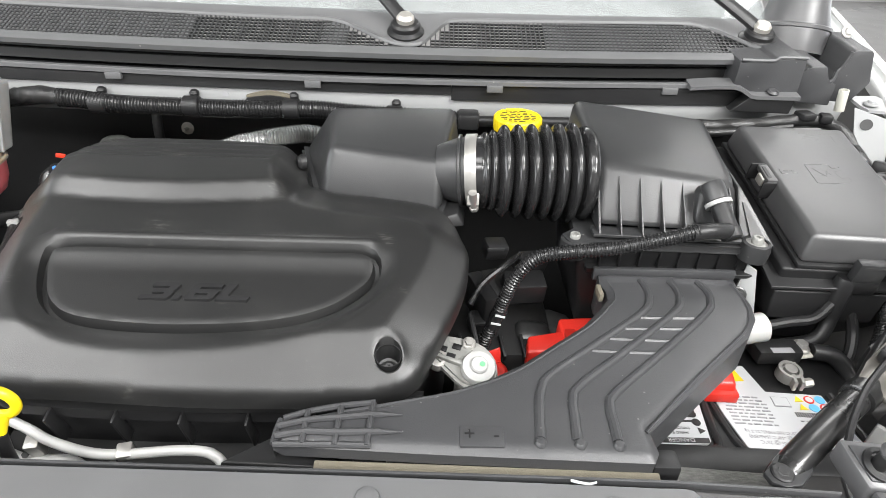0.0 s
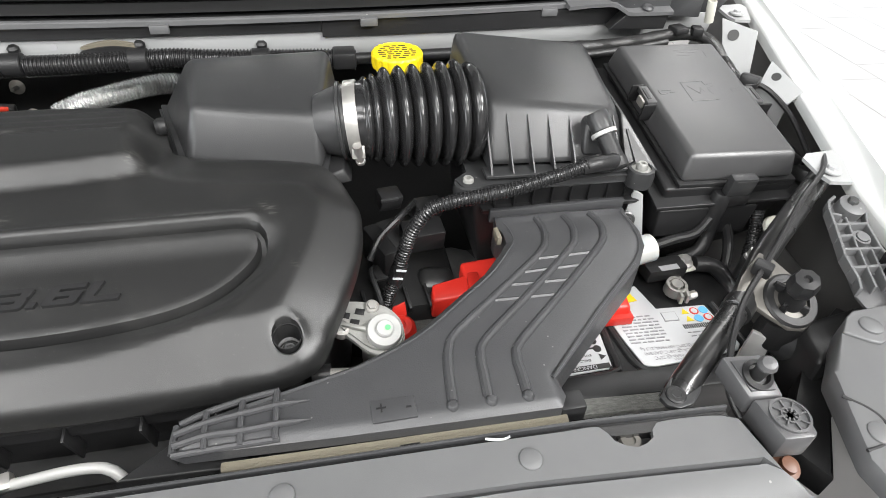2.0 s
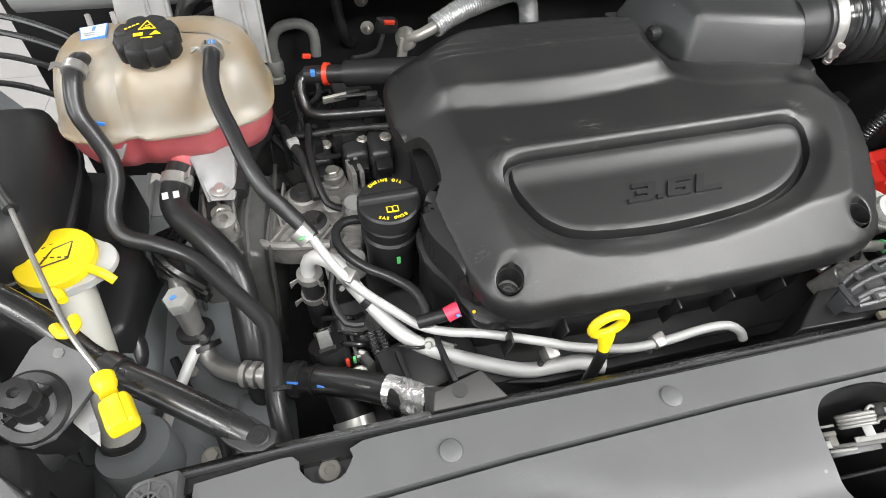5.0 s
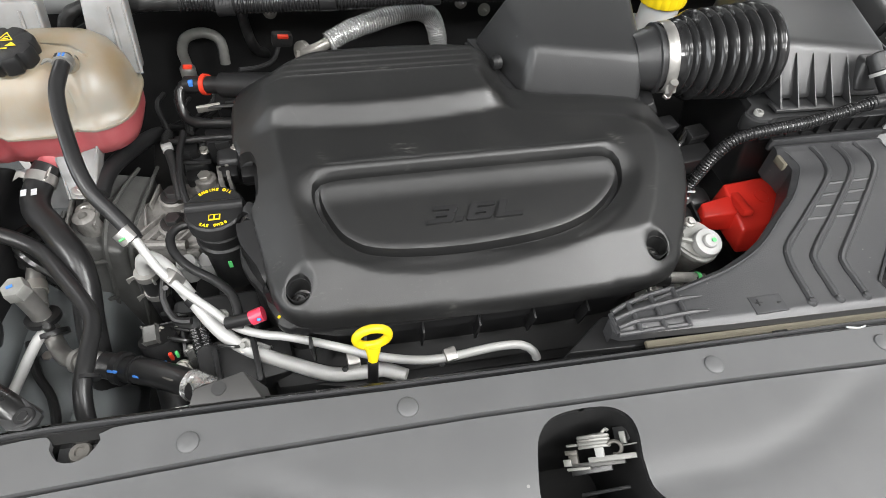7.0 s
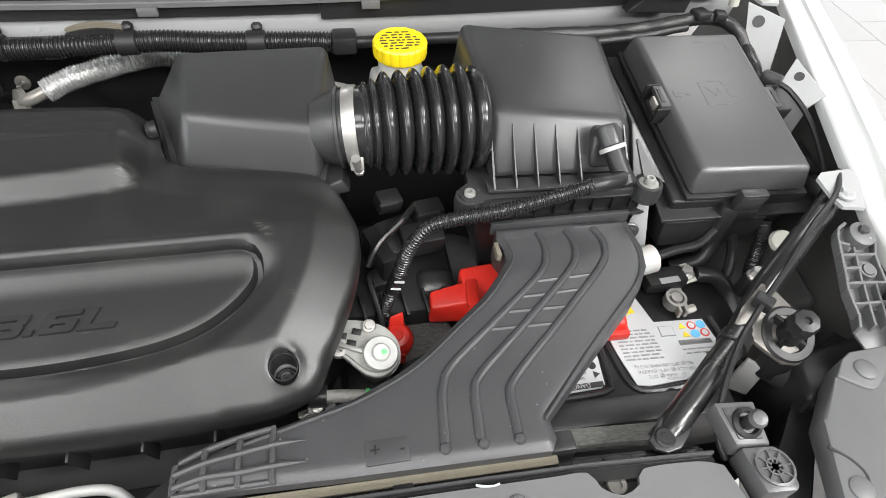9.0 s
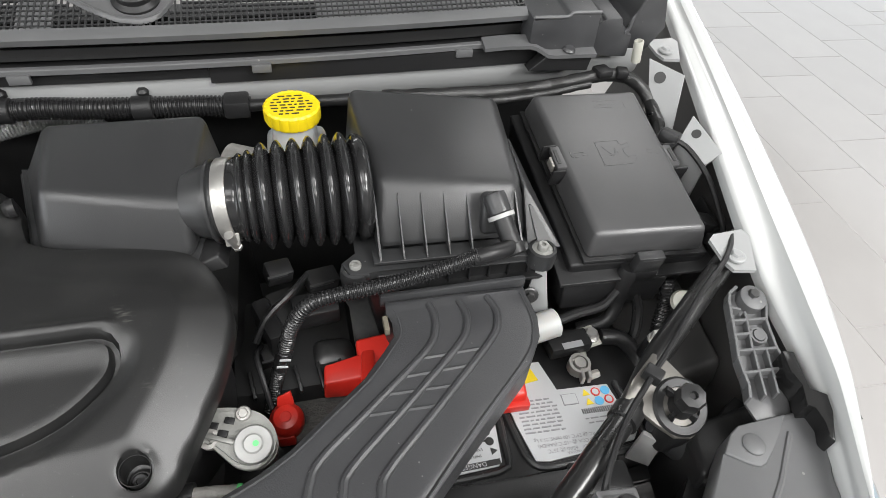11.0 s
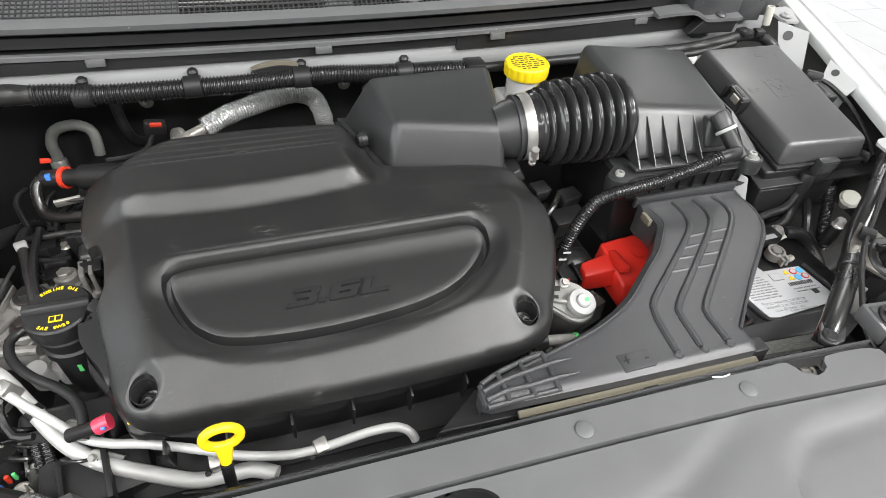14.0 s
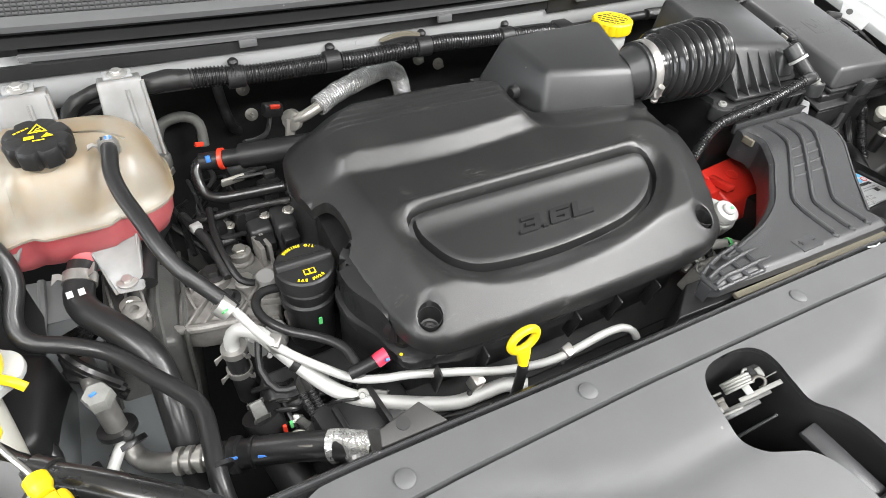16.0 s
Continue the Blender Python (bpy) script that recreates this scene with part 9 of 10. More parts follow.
def build_solenoid():
    t = thing("vacuum_valve", "cast metal valve with a round white cap", "valve", (0.035, 0.40, 0.92))
    ax = (0.05, -0.35, 0.93)
    o = closed_curve([(-0.004, 0.424), (0.004, 0.439), (0.030, 0.438), (0.053, 0.429), (0.065, 0.411), (0.061, 0.393), (0.046, 0.384), (0.031, 0.388), (0.016, 0.402)], 0.004)
    part("flange", prism(o, lambda x, y: 0.964 + 0.3 * (y - 0.4), lambda x, y: 0.968 + 0.3 * (y - 0.4), 0.001), VALVEGREY, t)
    rim = [(0.038 + (x - 0.038) * 0.86, 0.406 + (y - 0.406) * 0.84) for x, y in o]
    part("flange_step", prism(rim, lambda x, y: 0.960 + 0.3 * (y - 0.4), lambda x, y: 0.9705 + 0.3 * (y - 0.4), 0.0015), VALVEGREY, t)
    part("body", lathe([(0.017, -0.06), (0.019, -0.03), (0.021, 0.0)], (0.045, 0.405, 0.965), ax, 26), CAST, t)
    cap = part("cap", lathe([(0.0165, 0), (0.0170, 0.005), (0.0155, 0.0085), (0.0085, 0.0095), (0.0085, 0.012), (0.0072, 0.0135), (0, 0.0135)], (0.046, 0.402, 0.972), ax, 32), CAPGREY, t, "round white cap")
    part("paint_dot", lathe([(0.0026, 0), (0.0026, 0.0006), (0, 0.0006)], (0.0492, 0.3965, 0.9853), ax, 14), GREENMARK, cap)
    part("ear", lathe([(0.009, -0.012), (0.009, 0), (0.0055, 0.001), (0.0055, -0.004), (0, -0.004)], (0.008, 0.414, 0.975), ax, 18), CAST, t)
    part("web", box((0.020, 0.410, 0.976), (0.03, 0.004, 0.006), 0.001, (15, 0, -25)), VALVEGREY, t)
    # black blocks laid on the plate imitate shaded recesses
    for px, py in ((0.012, 0.424), (0.026, 0.426), (0.020, 0.416)):
        part("pocket", box((px, py, 0.9712 + 0.3 * (py - 0.4)), (0.009, 0.006, 0.002), 0.0006, (17, 0, -20)), BLACK, t)
    part("lug_bolt", bolt((0.038, 0.430, 0.980), ax, 0.0045, 0.005, 0.007), DULLALU, t)
    i = thing("fuel_line_joint", "silver line joints with a green clip", "pipe joint", (0.02, 0.37, 0.92))
    part("joint", tube([(-0.008, 0.375, 0.955), (0.012, 0.374, 0.953), (0.030, 0.372, 0.950), (0.048, 0.366, 0.945)], 0.0062, 14, 0.006), CAST, i)
    part("plug_end", tube([(-0.022, 0.377, 0.955), (-0.006, 0.3755, 0.955)], 0.010, 14, 0.006), RUBBER, i)
    part("green_clip", lathe([(0.0064, -0.002), (0.0078, -0.002), (0.0078, 0.002), (0.0064, 0.002)], (0.030, 0.372, 0.950), (1, -0.15, -0.12), 18), GREENMARK, i, "green clip")
    part("casting", hexa([(-0.04, 0.335, 0.90), (0.02, 0.335, 0.90), (0.02, 0.375, 0.90), (-0.04, 0.375, 0.90)], [(-0.03, 0.345, 0.945), (0.012, 0.345, 0.945), (0.01, 0.368, 0.945), (-0.03, 0.366, 0.945)], 0.005), CAST, i)
    for x, y, z in ((0.030, 0.352, 0.938), (0.052, 0.356, 0.935)):
        part("screw", bolt((x, y, z), (0, -0.3, 1), 0.006, 0.006, 0.009), STEEL, i)
    rnd = random.Random(21)
    for k in range(16):
        x, y, z = rnd.uniform(-0.030, 0.040), rnd.uniform(0.345, 0.385), rnd.uniform(0.925, 0.950)
        m = rnd.choice((DULLALU, BLACK, VALVEGREY, DULLALU, BLACK))
        if k % 3 == 0:
            part("fitting", bolt((x, y, z), (rnd.uniform(-0.5, 0.5), -0.5, 1), rnd.uniform(0.003, 0.006), 0.008, 0.0075), m, i)
        elif k % 3 == 1:
            part("bridge", box((x, y, z), (rnd.uniform(0.008, 0.022), rnd.uniform(0.004, 0.010), rnd.uniform(0.005, 0.012)), 0.0015, (rnd.uniform(-30, 30), rnd.uniform(-30, 30), rnd.uniform(0, 180))), m, i)
        else:
            part("small_line", tube([(x - 0.012, y, z), (x, y - 0.006, z + 0.006), (x + 0.014, y + 0.002, z - 0.004)], rnd.uniform(0.0018, 0.0032), 8, 0.004), m, i)
    # gear between engine and air box, the gap's shade put into its dark colours
    g = thing("shift_housing", "dark gearbox parts deep between engine and air box", "housing", (0.09, 0.52, 0.80))
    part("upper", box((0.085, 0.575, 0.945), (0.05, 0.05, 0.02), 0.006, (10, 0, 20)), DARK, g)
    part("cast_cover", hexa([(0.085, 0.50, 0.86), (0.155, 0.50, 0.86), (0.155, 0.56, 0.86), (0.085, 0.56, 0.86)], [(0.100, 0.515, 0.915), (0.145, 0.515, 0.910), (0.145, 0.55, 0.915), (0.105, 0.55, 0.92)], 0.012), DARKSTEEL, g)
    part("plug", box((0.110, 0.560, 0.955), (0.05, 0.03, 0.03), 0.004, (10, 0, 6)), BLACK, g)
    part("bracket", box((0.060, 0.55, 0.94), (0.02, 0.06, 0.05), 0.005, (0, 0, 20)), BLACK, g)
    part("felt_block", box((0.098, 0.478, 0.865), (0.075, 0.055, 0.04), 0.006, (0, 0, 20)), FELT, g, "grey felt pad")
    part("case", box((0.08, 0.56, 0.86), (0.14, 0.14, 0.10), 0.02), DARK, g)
    for k in range(5):
        part("case_rib", box((0.035 + 0.024 * k, 0.505, 0.905), (0.004, 0.03, 0.02), 0.001, (20, 0, 10)), BLACK, g)
    for x, y, z, w in ((0.060, 0.530, 0.925, 0.030), (0.120, 0.585, 0.975, 0.035), (0.075, 0.590, 0.99, 0.028)):
        part("plug", box((x, y, z), (w, 0.022, 0.02), 0.003, (12, 8, 18)), BLACK, g)
        part("plug_rib", box((x, y - 0.012, z + 0.006), (w * 0.8, 0.003, 0.004), 0.0008, (12, 8, 18)), BOXB, g)
    part("lead", tube([(0.050, 0.535, 0.935), (0.045, 0.515, 0.945), (0.050, 0.490, 0.935), (0.055, 0.470, 0.915)], 0.003, 8, 0.006), BLACK, g)
    part("lead", tube([(0.105, 0.585, 0.985), (0.085, 0.560, 0.985), (0.060, 0.545, 0.970), (0.045, 0.53, 0.95)], 0.004, 8, 0.006), CONDUIT, g)


build_solenoid()


def build_brace(side):
    """The black tubular brace from the front rail to the fender, with its lug."""
    X = lambda x: mirror_x(x, side)
    t = thing("strut_brace", "glossy black steel brace tube with bolted lug", "brace", (X(0.30), 0.30, 0.98), group="strut braces")
    part("tube", tube([(X(0.268), 0.274, 0.986), (X(0.286), 0.287, 0.9965), (X(0.34), 0.327, 1.003), (X(0.373), 0.351, 1.002), (X(0.396), 0.371, 1.002), (X(0.422), 0.396, 1.018), (X(0.455), 0.419, 1.035), (X(0.505), 0.455, 1.045), (X(0.540), 0.480, 1.047)], 0.0119, 18, 0.02), BLKMETAL, t)
    lug = part("lug", prism([(X(0.2530), 0.2730), (X(0.2555), 0.2650), (X(0.2640), 0.2605), (X(0.2770), 0.2625), (X(0.2900), 0.2730), (X(0.2980), 0.2850), (X(0.2860), 0.2980), (X(0.2700), 0.2890)], 0.9955, 1.0005, 0.0012), BOXB, t, "flattened dark end")
    part("lug_bolt", bolt((X(0.2665), 0.2725, 1.0008), (0, -0.05, 1), 0.0045, 0.0025, 0.0085), BLACK, lug)
    part("collar", lathe([(0.0122, -0.009), (0.0142, -0.008), (0.0142, 0.008), (0.0122, 0.009)], (X(0.372), 0.350, 1.003), (side * 0.09, 0.069, 0.0), 22), BLKMETAL, t)
    if side < 0:
        nudge(t, -0.001, 0.0175)


build_brace(1)
build_brace(-1)


def build_bump_stop(side):
    X = lambda x: mirror_x(x, side)
    t = thing("hood_bump_stop", "black rubber hood bump stop on a round base", "bump stop", (X(0.41), 0.345, 1.0), group="hood bump stops")
    part("base", lathe([(0.026, -0.012), (0.027, 0.001), (0.025, 0.003), (0.018, 0.003), (0.017, -0.001), (0.012, -0.001)], (X(0.425), 0.348, 1.006), (0, -0.45, 0.9), 32), BLACK, t)
    part("stem", lathe([(0.0125, -0.004), (0.0120, 0.006), (0.0095, 0.010), (0.0095, 0.022)], (X(0.4255), 0.3485, 1.006), (-side * 0.23, -0.28, 1), 20), BLACK, t)
    part("stop_cap", lathe([(0.0115, 0.0), (0.0128, 0.003), (0.0128, 0.014), (0.0108, 0.020), (0.004, 0.021), (0.0025, 0.018), (0, 0.018)], (X(0.4210), 0.3430, 1.026), (-side * 0.23, -0.28, 1), 8), RUBBER, t, "faceted rubber cap")
    for a in range(4):
        part("grip_tooth", box((X(0.425) + 0.014 * math.cos(a * 1.57 + 0.6), 0.348 + 0.013 * math.sin(a * 1.57 + 0.6), 1.008 + 0.006 * math.sin(a * 1.57 + 0.6)), (0.008, 0.004, 0.010), 0.001, (0, 0, 90 * a + 35)), BLACK, t)
    b = thing("stop_bracket", "dull grey metal bracket plate under the bump stop" if side > 0 else "grey plastic bracket plate under the bump stop", "bracket", (X(0.39), 0.38, 0.99))
    o = [(X(0.373), 0.362), (X(0.386), 0.375), (X(0.413), 0.394), (X(0.424), 0.388), (X(0.449), 0.356), (X(0.450), 0.342), (X(0.442), 0.329), (X(0.428), 0.323), (X(0.412), 0.326), (X(0.398), 0.338)]
    part("plate", prism(o, lambda x, y: 1.0235 - 0.5 * (0.392 - y), lambda x, y: 1.028 - 0.5 * (0.392 - y), 0.001), PLATETAN if side > 0 else PANEL, b)
    part("skirt", prism([(X(x), y) for x, y in ((0.405, 0.345), (0.446, 0.345), (0.447, 0.332), (0.428, 0.325), (0.410, 0.330))], 0.955, 0.992, 0.004), BLACK, b)
    part("hole_plug", lathe([(0.004, 0), (0.004, 0.0006), (0, 0.0006)], (X(0.405), 0.380, 1.0223), (0, -0.45, 0.9), 14), DARKSTEEL, b)
    # the small plate with stud and the round sounder in front of it
    dy = 0.0 if side > 0 else 0.0225
    h = thing("alarm_sounder", "square grey sounder with a round spoked grille", "sounder", (X(0.335), 0.23, 0.98), group="round sounders")
    o = [(X(x), y + dy) for x, y in ((0.318, 0.252), (0.348, 0.249), (0.352, 0.236), (0.350, 0.216), (0.345, 0.213), (0.321, 0.215))]
    part("case", prism(o, 0.985, 1.012, 0.003), SOUNDER, h)
    part("grille_ring", lathe([(0.0150, 0), (0.0155, 0.003), (0.0135, 0.0035), (0.0130, 0.001)], (X(0.3365), (0.2325 + dy), 1.0115), (0, 0, 1), 30), SOUNDER, h)
    part("grille_inner", lathe([(0.0068, 0), (0.0072, 0.003), (0.0058, 0.003), (0.0055, 0.001)], (X(0.3365), (0.2325 + dy), 1.0115), (0, 0, 1), 24), SOUNDER, h)
    part("grille_back", lathe([(0.0135, 0), (0.0135, 0.0006), (0, 0.0006)], (X(0.3365), (0.2325 + dy), 1.0118), (0, 0, 1), 24), INK, h)
    for k in range(8):
        a = k * math.pi / 4
        part("grille_spoke", box((X(0.3365) + 0.0085 * math.cos(a), (0.2325 + dy) + 0.0085 * math.sin(a), 1.0132), (0.011, 0.0014, 0.0024), 0, (0, 0, math.degrees(a))), SOUNDER, h)
    if side < 0:
        return
    q = thing("brown_plug", "brown plastic plug below the sounder", "plug", (X(0.331), 0.21, 0.97))
    part("plug_head", lathe([(0.0085, -0.004), (0.0105, -0.003), (0.0105, 0.0), (0.007, 0.001), (0.0065, 0.006), (0.0035, 0.007), (0, 0.007)], (X(0.331), 0.2085, 0.982), (0, -0.2, 1), 18), BROWNPLUG, q)
    part("plug_stem", lathe([(0.006, -0.03), (0.006, -0.003)], (X(0.331), 0.2085, 0.982), (0, -0.2, 1), 12), BLACK, q)
    p = thing("stud_plate", "grey plastic plate with a steel stud", "mounting plate", (X(0.328), 0.27, 0.99))
    o = [(X(0.307), 0.286), (X(0.342), 0.283), (X(0.345), 0.250), (X(0.316), 0.253)]
    part("plate", prism(o, lambda x, y: 0.99 + 0.38 * (y - 0.25), lambda x, y: 1.011 + 0.38 * (y - 0.25), 0.002), SOUNDER, p)
    part("ring", lathe([(0.0125, 0), (0.0125, 0.004), (0.009, 0.006), (0.008, 0.002), (0, 0.002)], (X(0.329), 0.268, 1.0175), (0, -0.38, 1), 24), BLACK, p)
    part("inner_frame", prism([(X(0.312), 0.281), (X(0.338), 0.279), (X(0.340), 0.255), (X(0.319), 0.257)], lambda x, y: 1.0108 + 0.38 * (y - 0.25), lambda x, y: 1.0125 + 0.38 * (y - 0.25), 0.0006), DUCT, p)
    part("stud", lathe([(0.0055, 0), (0.0055, 0.020), (0.003, 0.022)], (X(0.329), 0.268, 1.017), (-0.18 * side, -0.28, 1), 14), DARKSTEEL, p, "dark steel stud")
    part("stud_ball", lathe([(0.003, 0), (0.0065, 0.003), (0.0075, 0.007), (0.0055, 0.011), (0, 0.0125)], (X(0.3255), 0.263, 1.035), (-0.18 * side, -0.3, 1), 16), SOUNDER, p)


build_bump_stop(1)
build_bump_stop(-1)


def build_headlamp_side(side):
    X = lambda x: mirror_x(x, side)
    t = thing("headlamp_top_cover", "grey plastic cover above the headlamp with push clips", "headlamp cover", (X(0.46), 0.22, 0.95))
    o = [(X(x), y) for x, y in [(0.4552, 0.3139), (0.5382, 0.3185), (0.542, 0.3139), (0.5349, 0.2959), (0.5208, 0.274), (0.5167, 0.2613), (0.5043, 0.2429), (0.5, 0.12), (0.475, 0.06), (0.42, 0.03), (0.39, 0.05), (0.372, 0.19), (0.3967, 0.2616), (0.4298, 0.2939), (0.4444, 0.3085)]]
    part("cover", prism(o, 0.99, lambda x, y: 1.020 + 0.06 * (y - 0.30), 0.004), PANEL, t)
    zc = lambda y: 1.0204 + 0.06 * (y - 0.30)
    tab = part("clip_tab", prism([(X(x), y) for x, y in [(0.4552, 0.3139), (0.5047, 0.3155), (0.4909, 0.303), (0.4767, 0.2911), (0.4624, 0.2794), (0.4547, 0.2777), (0.447, 0.2814), (0.4298, 0.2939), (0.4444, 0.3085)]], lambda x, y: zc(y) - 0.002, lambda x, y: zc(y) + 0.0022, 0.0016, 3), PANEL, t, "raised clip tab")
    part("push_clip", lathe([(0.0098, 0), (0.0096, 0.0022), (0.0075, 0.0036), (0, 0.0042)], (X(0.4587), 0.2957, zc(0.2957) + 0.0015), (0, 0, 1), 26), PANEL, tab)
    part("ridge", tube([(X(x), y, zc(y) - 0.0012) for x, y in [(0.4995, 0.2995), (0.4879, 0.2873), (0.466, 0.2642), (0.4518, 0.2519)]], 0.0030, 8, 0.005), PANEL, t)
    part("push_clip", lathe([(0.0098, 0), (0.0096, 0.0015), (0.0075, 0.0028), (0, 0.0034)], (X(0.394), 0.206, zc(0.206) - 0.0006), (0, 0, 1), 26), PANEL, t)
    part("seam", tube([(X(x), y, zc(y) - 0.0010) for x, y in ((0.387, 0.2395), (0.400, 0.2265), (0.4045, 0.2146), (0.4000, 0.2040), (0.390, 0.1980), (0.374, 0.1960))], 0.0014, 8, 0.004), DARK, t, "dark moulded seam")
    part("edge_seal", tube([(X(0.552), 0.315, 1.010), (X(0.549), 0.300, 1.008), (X(0.532), 0.270, 1.004), (X(0.512), 0.20, 0.998), (X(0.48), 0.10, 0.99)], 0.006, 10, 0.01), SEALBLACK, t)
    part("dark_well", prism([(X(x), y) for x, y in ((0.36, 0.24), (0.40, 0.27), (0.45, 0.33), (0.52, 0.37), (0.54, 0.34), (0.45, 0.30), (0.38, 0.20))], 0.93, 0.96, 0.003), BLACK, t)
    part("lamp_back", hexa([(X(0.42), 0.28, 0.88), (X(0.52), 0.30, 0.88), (X(0.53), 0.36, 0.88), (X(0.43), 0.35, 0.88)], [(X(0.425), 0.29, 0.985), (X(0.515), 0.31, 0.99), (X(0.52), 0.35, 0.985), (X(0.435), 0.34, 0.98)], 0.008), BLACK, t)
    part("lamp_neck", lathe([(0.022, 0), (0.024, 0.02), (0.018, 0.035)], (X(0.445), 0.335, 0.955), (-side * 0.6, 0.6, 0.4), 24), BOXB, t)
    a = thing("fender_arm_bracket", "black ribbed plastic support arm bolted to the fender", "bracket", (X(0.53), 0.39, 1.03), group="fender arm brackets")
    zz = lambda y: 1.050 + 0.26 * (y - 0.418)
    left = [(0.52, 0.4369), (0.5091, 0.4316), (0.5043, 0.4238), (0.4986, 0.4058), (0.4931, 0.3885), (0.4864, 0.3698), (0.4847, 0.3553), (0.4842, 0.3451), (0.479, 0.3337)]
    right = [(0.5378, 0.4318), (0.5433, 0.4227), (0.5404, 0.4123), (0.5334, 0.4003), (0.5314, 0.388), (0.5294, 0.3728), (0.5302, 0.3607), (0.5304, 0.348)]
    foot = [(0.4828, 0.3152), (0.524, 0.3174), (0.5367, 0.3357)]

    def rib(p, q, w=0.0013, name="cross_rib"):  # an upright wall between two points
        d = Vector((q[0] - p[0], q[1] - p[1])).normalized() * w
        c = [(X(p[0] - d.y), p[1] + d.x), (X(q[0] - d.y), q[1] + d.x), (X(q[0] + d.y), q[1] - d.x), (X(p[0] + d.y), p[1] - d.x)]
        part(name, hexa([(x, y, zz(y) - 0.012) for x, y in c], [(x, y, zz(y)) for x, y in c], 0.0005, 1), PANEL, a)
    for line in (left, right):
        for p, q in zip(line, line[1:]):
            rib(p, q, 0.0015, "side_rib")
    for p, q in [((0.503, 0.4169), (0.5122, 0.4134)), ((0.499, 0.404), (0.5337, 0.401)), ((0.4942, 0.3906), (0.5096, 0.3895)), ((0.4889, 0.3759), (0.5299, 0.3723)), ((0.486, 0.3557), (0.5327, 0.3534))]:
        rib(p, q)
    for line in [[(0.5149, 0.4108), (0.5126, 0.4018), (0.5089, 0.3896), (0.5037, 0.3739)], [(0.5048, 0.3734), (0.5004, 0.3563), (0.4952, 0.3334)], [(0.5179, 0.3725), (0.514, 0.3551), (0.5083, 0.3332)]]:
        for p, q in zip(line, line[1:]):
            rib(p, q, 0.0012, "long_rib")
    part("pocket_floor", prism([(X(x), y) for x, y in left[:7] + right[::-1]], lambda x, y: zz(y) - 0.012, lambda x, y: zz(y) - 0.0085, 0), PANEL, a)
    part("apron", prism([(X(x), y) for x, y in [left[6], left[8], *foot, right[7]]], lambda x, y: zz(y) - 0.0135, lambda x, y: zz(y) - 0.0105, 0.0006), SOUNDER, a, "smooth foot plate")
    e = part("bolt_eye", lathe([(0.0131, -0.011), (0.0131, 0.0025), (0.0116, 0.0035), (0.0, 0.0038)], (X(0.529), 0.422, zz(0.422)), (0, -0.25, 1), 32), PANEL, a)
    part("bolt", bolt((X(0.529), 0.4240, zz(0.422) + 0.0036), (0, -0.25, 1), 0.0052, 0.005, 0.0), DARKSTEEL, e)
    part("plug_ring", lathe([(0.0084, -0.008), (0.0084, -0.001), (0.0064, -0.001), (0.0064, -0.006)], (X(0.5178), 0.3864, zz(0.3864)), (0, -0.25, 1), 24), PANEL, a)
    part("plug", lathe([(0.0056, -0.008), (0.0056, 0.0002), (0, 0.0004)], (X(0.5178), 0.3864, zz(0.3864)), (0, -0.25, 1), 24), PANEL, a)
    part("trim_edge", prism([(X(x), y) for x, y in [(0.5226, 0.3634), (0.534, 0.3606), (0.5301, 0.3453), (0.5246, 0.3244), (0.5397, 0.3179), (0.5336, 0.3023), (0.5192, 0.2783), (0.5164, 0.2853), (0.5226, 0.296), (0.5218, 0.3098), (0.5122, 0.3107), (0.5229, 0.3289), (0.5183, 0.3415)]], lambda x, y: 1.014 + 0.12 * (y - 0.30), lambda x, y: 1.040 + 0.12 * (y - 0.30), 0.0015), SEALBLACK, a, "black trim edge")




def build_headlamp(side):
    X = lambda x: mirror_x(x, side)
    t = thing("headlamp", "clear headlamp lens below the white fender tip", "headlamp", (X(0.53), 0.2, 0.85), group="headlamps")
    st = [(0.37, 0.606, 0.965), (0.31, 0.588, 0.985), (0.25, 0.556, 1.000), (0.18, 0.528, 1.000), (0.08, 0.49, 0.99)]
    bm = bmesh.new()
    prev = None
    for y, x, z in st:
        cur = [bm.verts.new((X(a), y, b)) for a, b in ((x - 0.028, z - 0.02), (x - 0.018, z + 0.004), (x - 0.004, z + 0.006), (x + 0.008, z - 0.004), (x + 0.020, z - 0.04), (x + 0.03, z - 0.12), (x - 0.02, z - 0.13))]
        if prev:
            for j in range(7):
                bm.faces.new((prev[j], prev[(j + 1) % 7], cur[(j + 1) % 7], cur[j]))
        prev = cur
    part("lens", bm, LENS, t, "glossy clear lens", sharp=60)


build_headlamp(1)
build_headlamp(-1)
build_headlamp_side(1)
build_headlamp_side(-1)


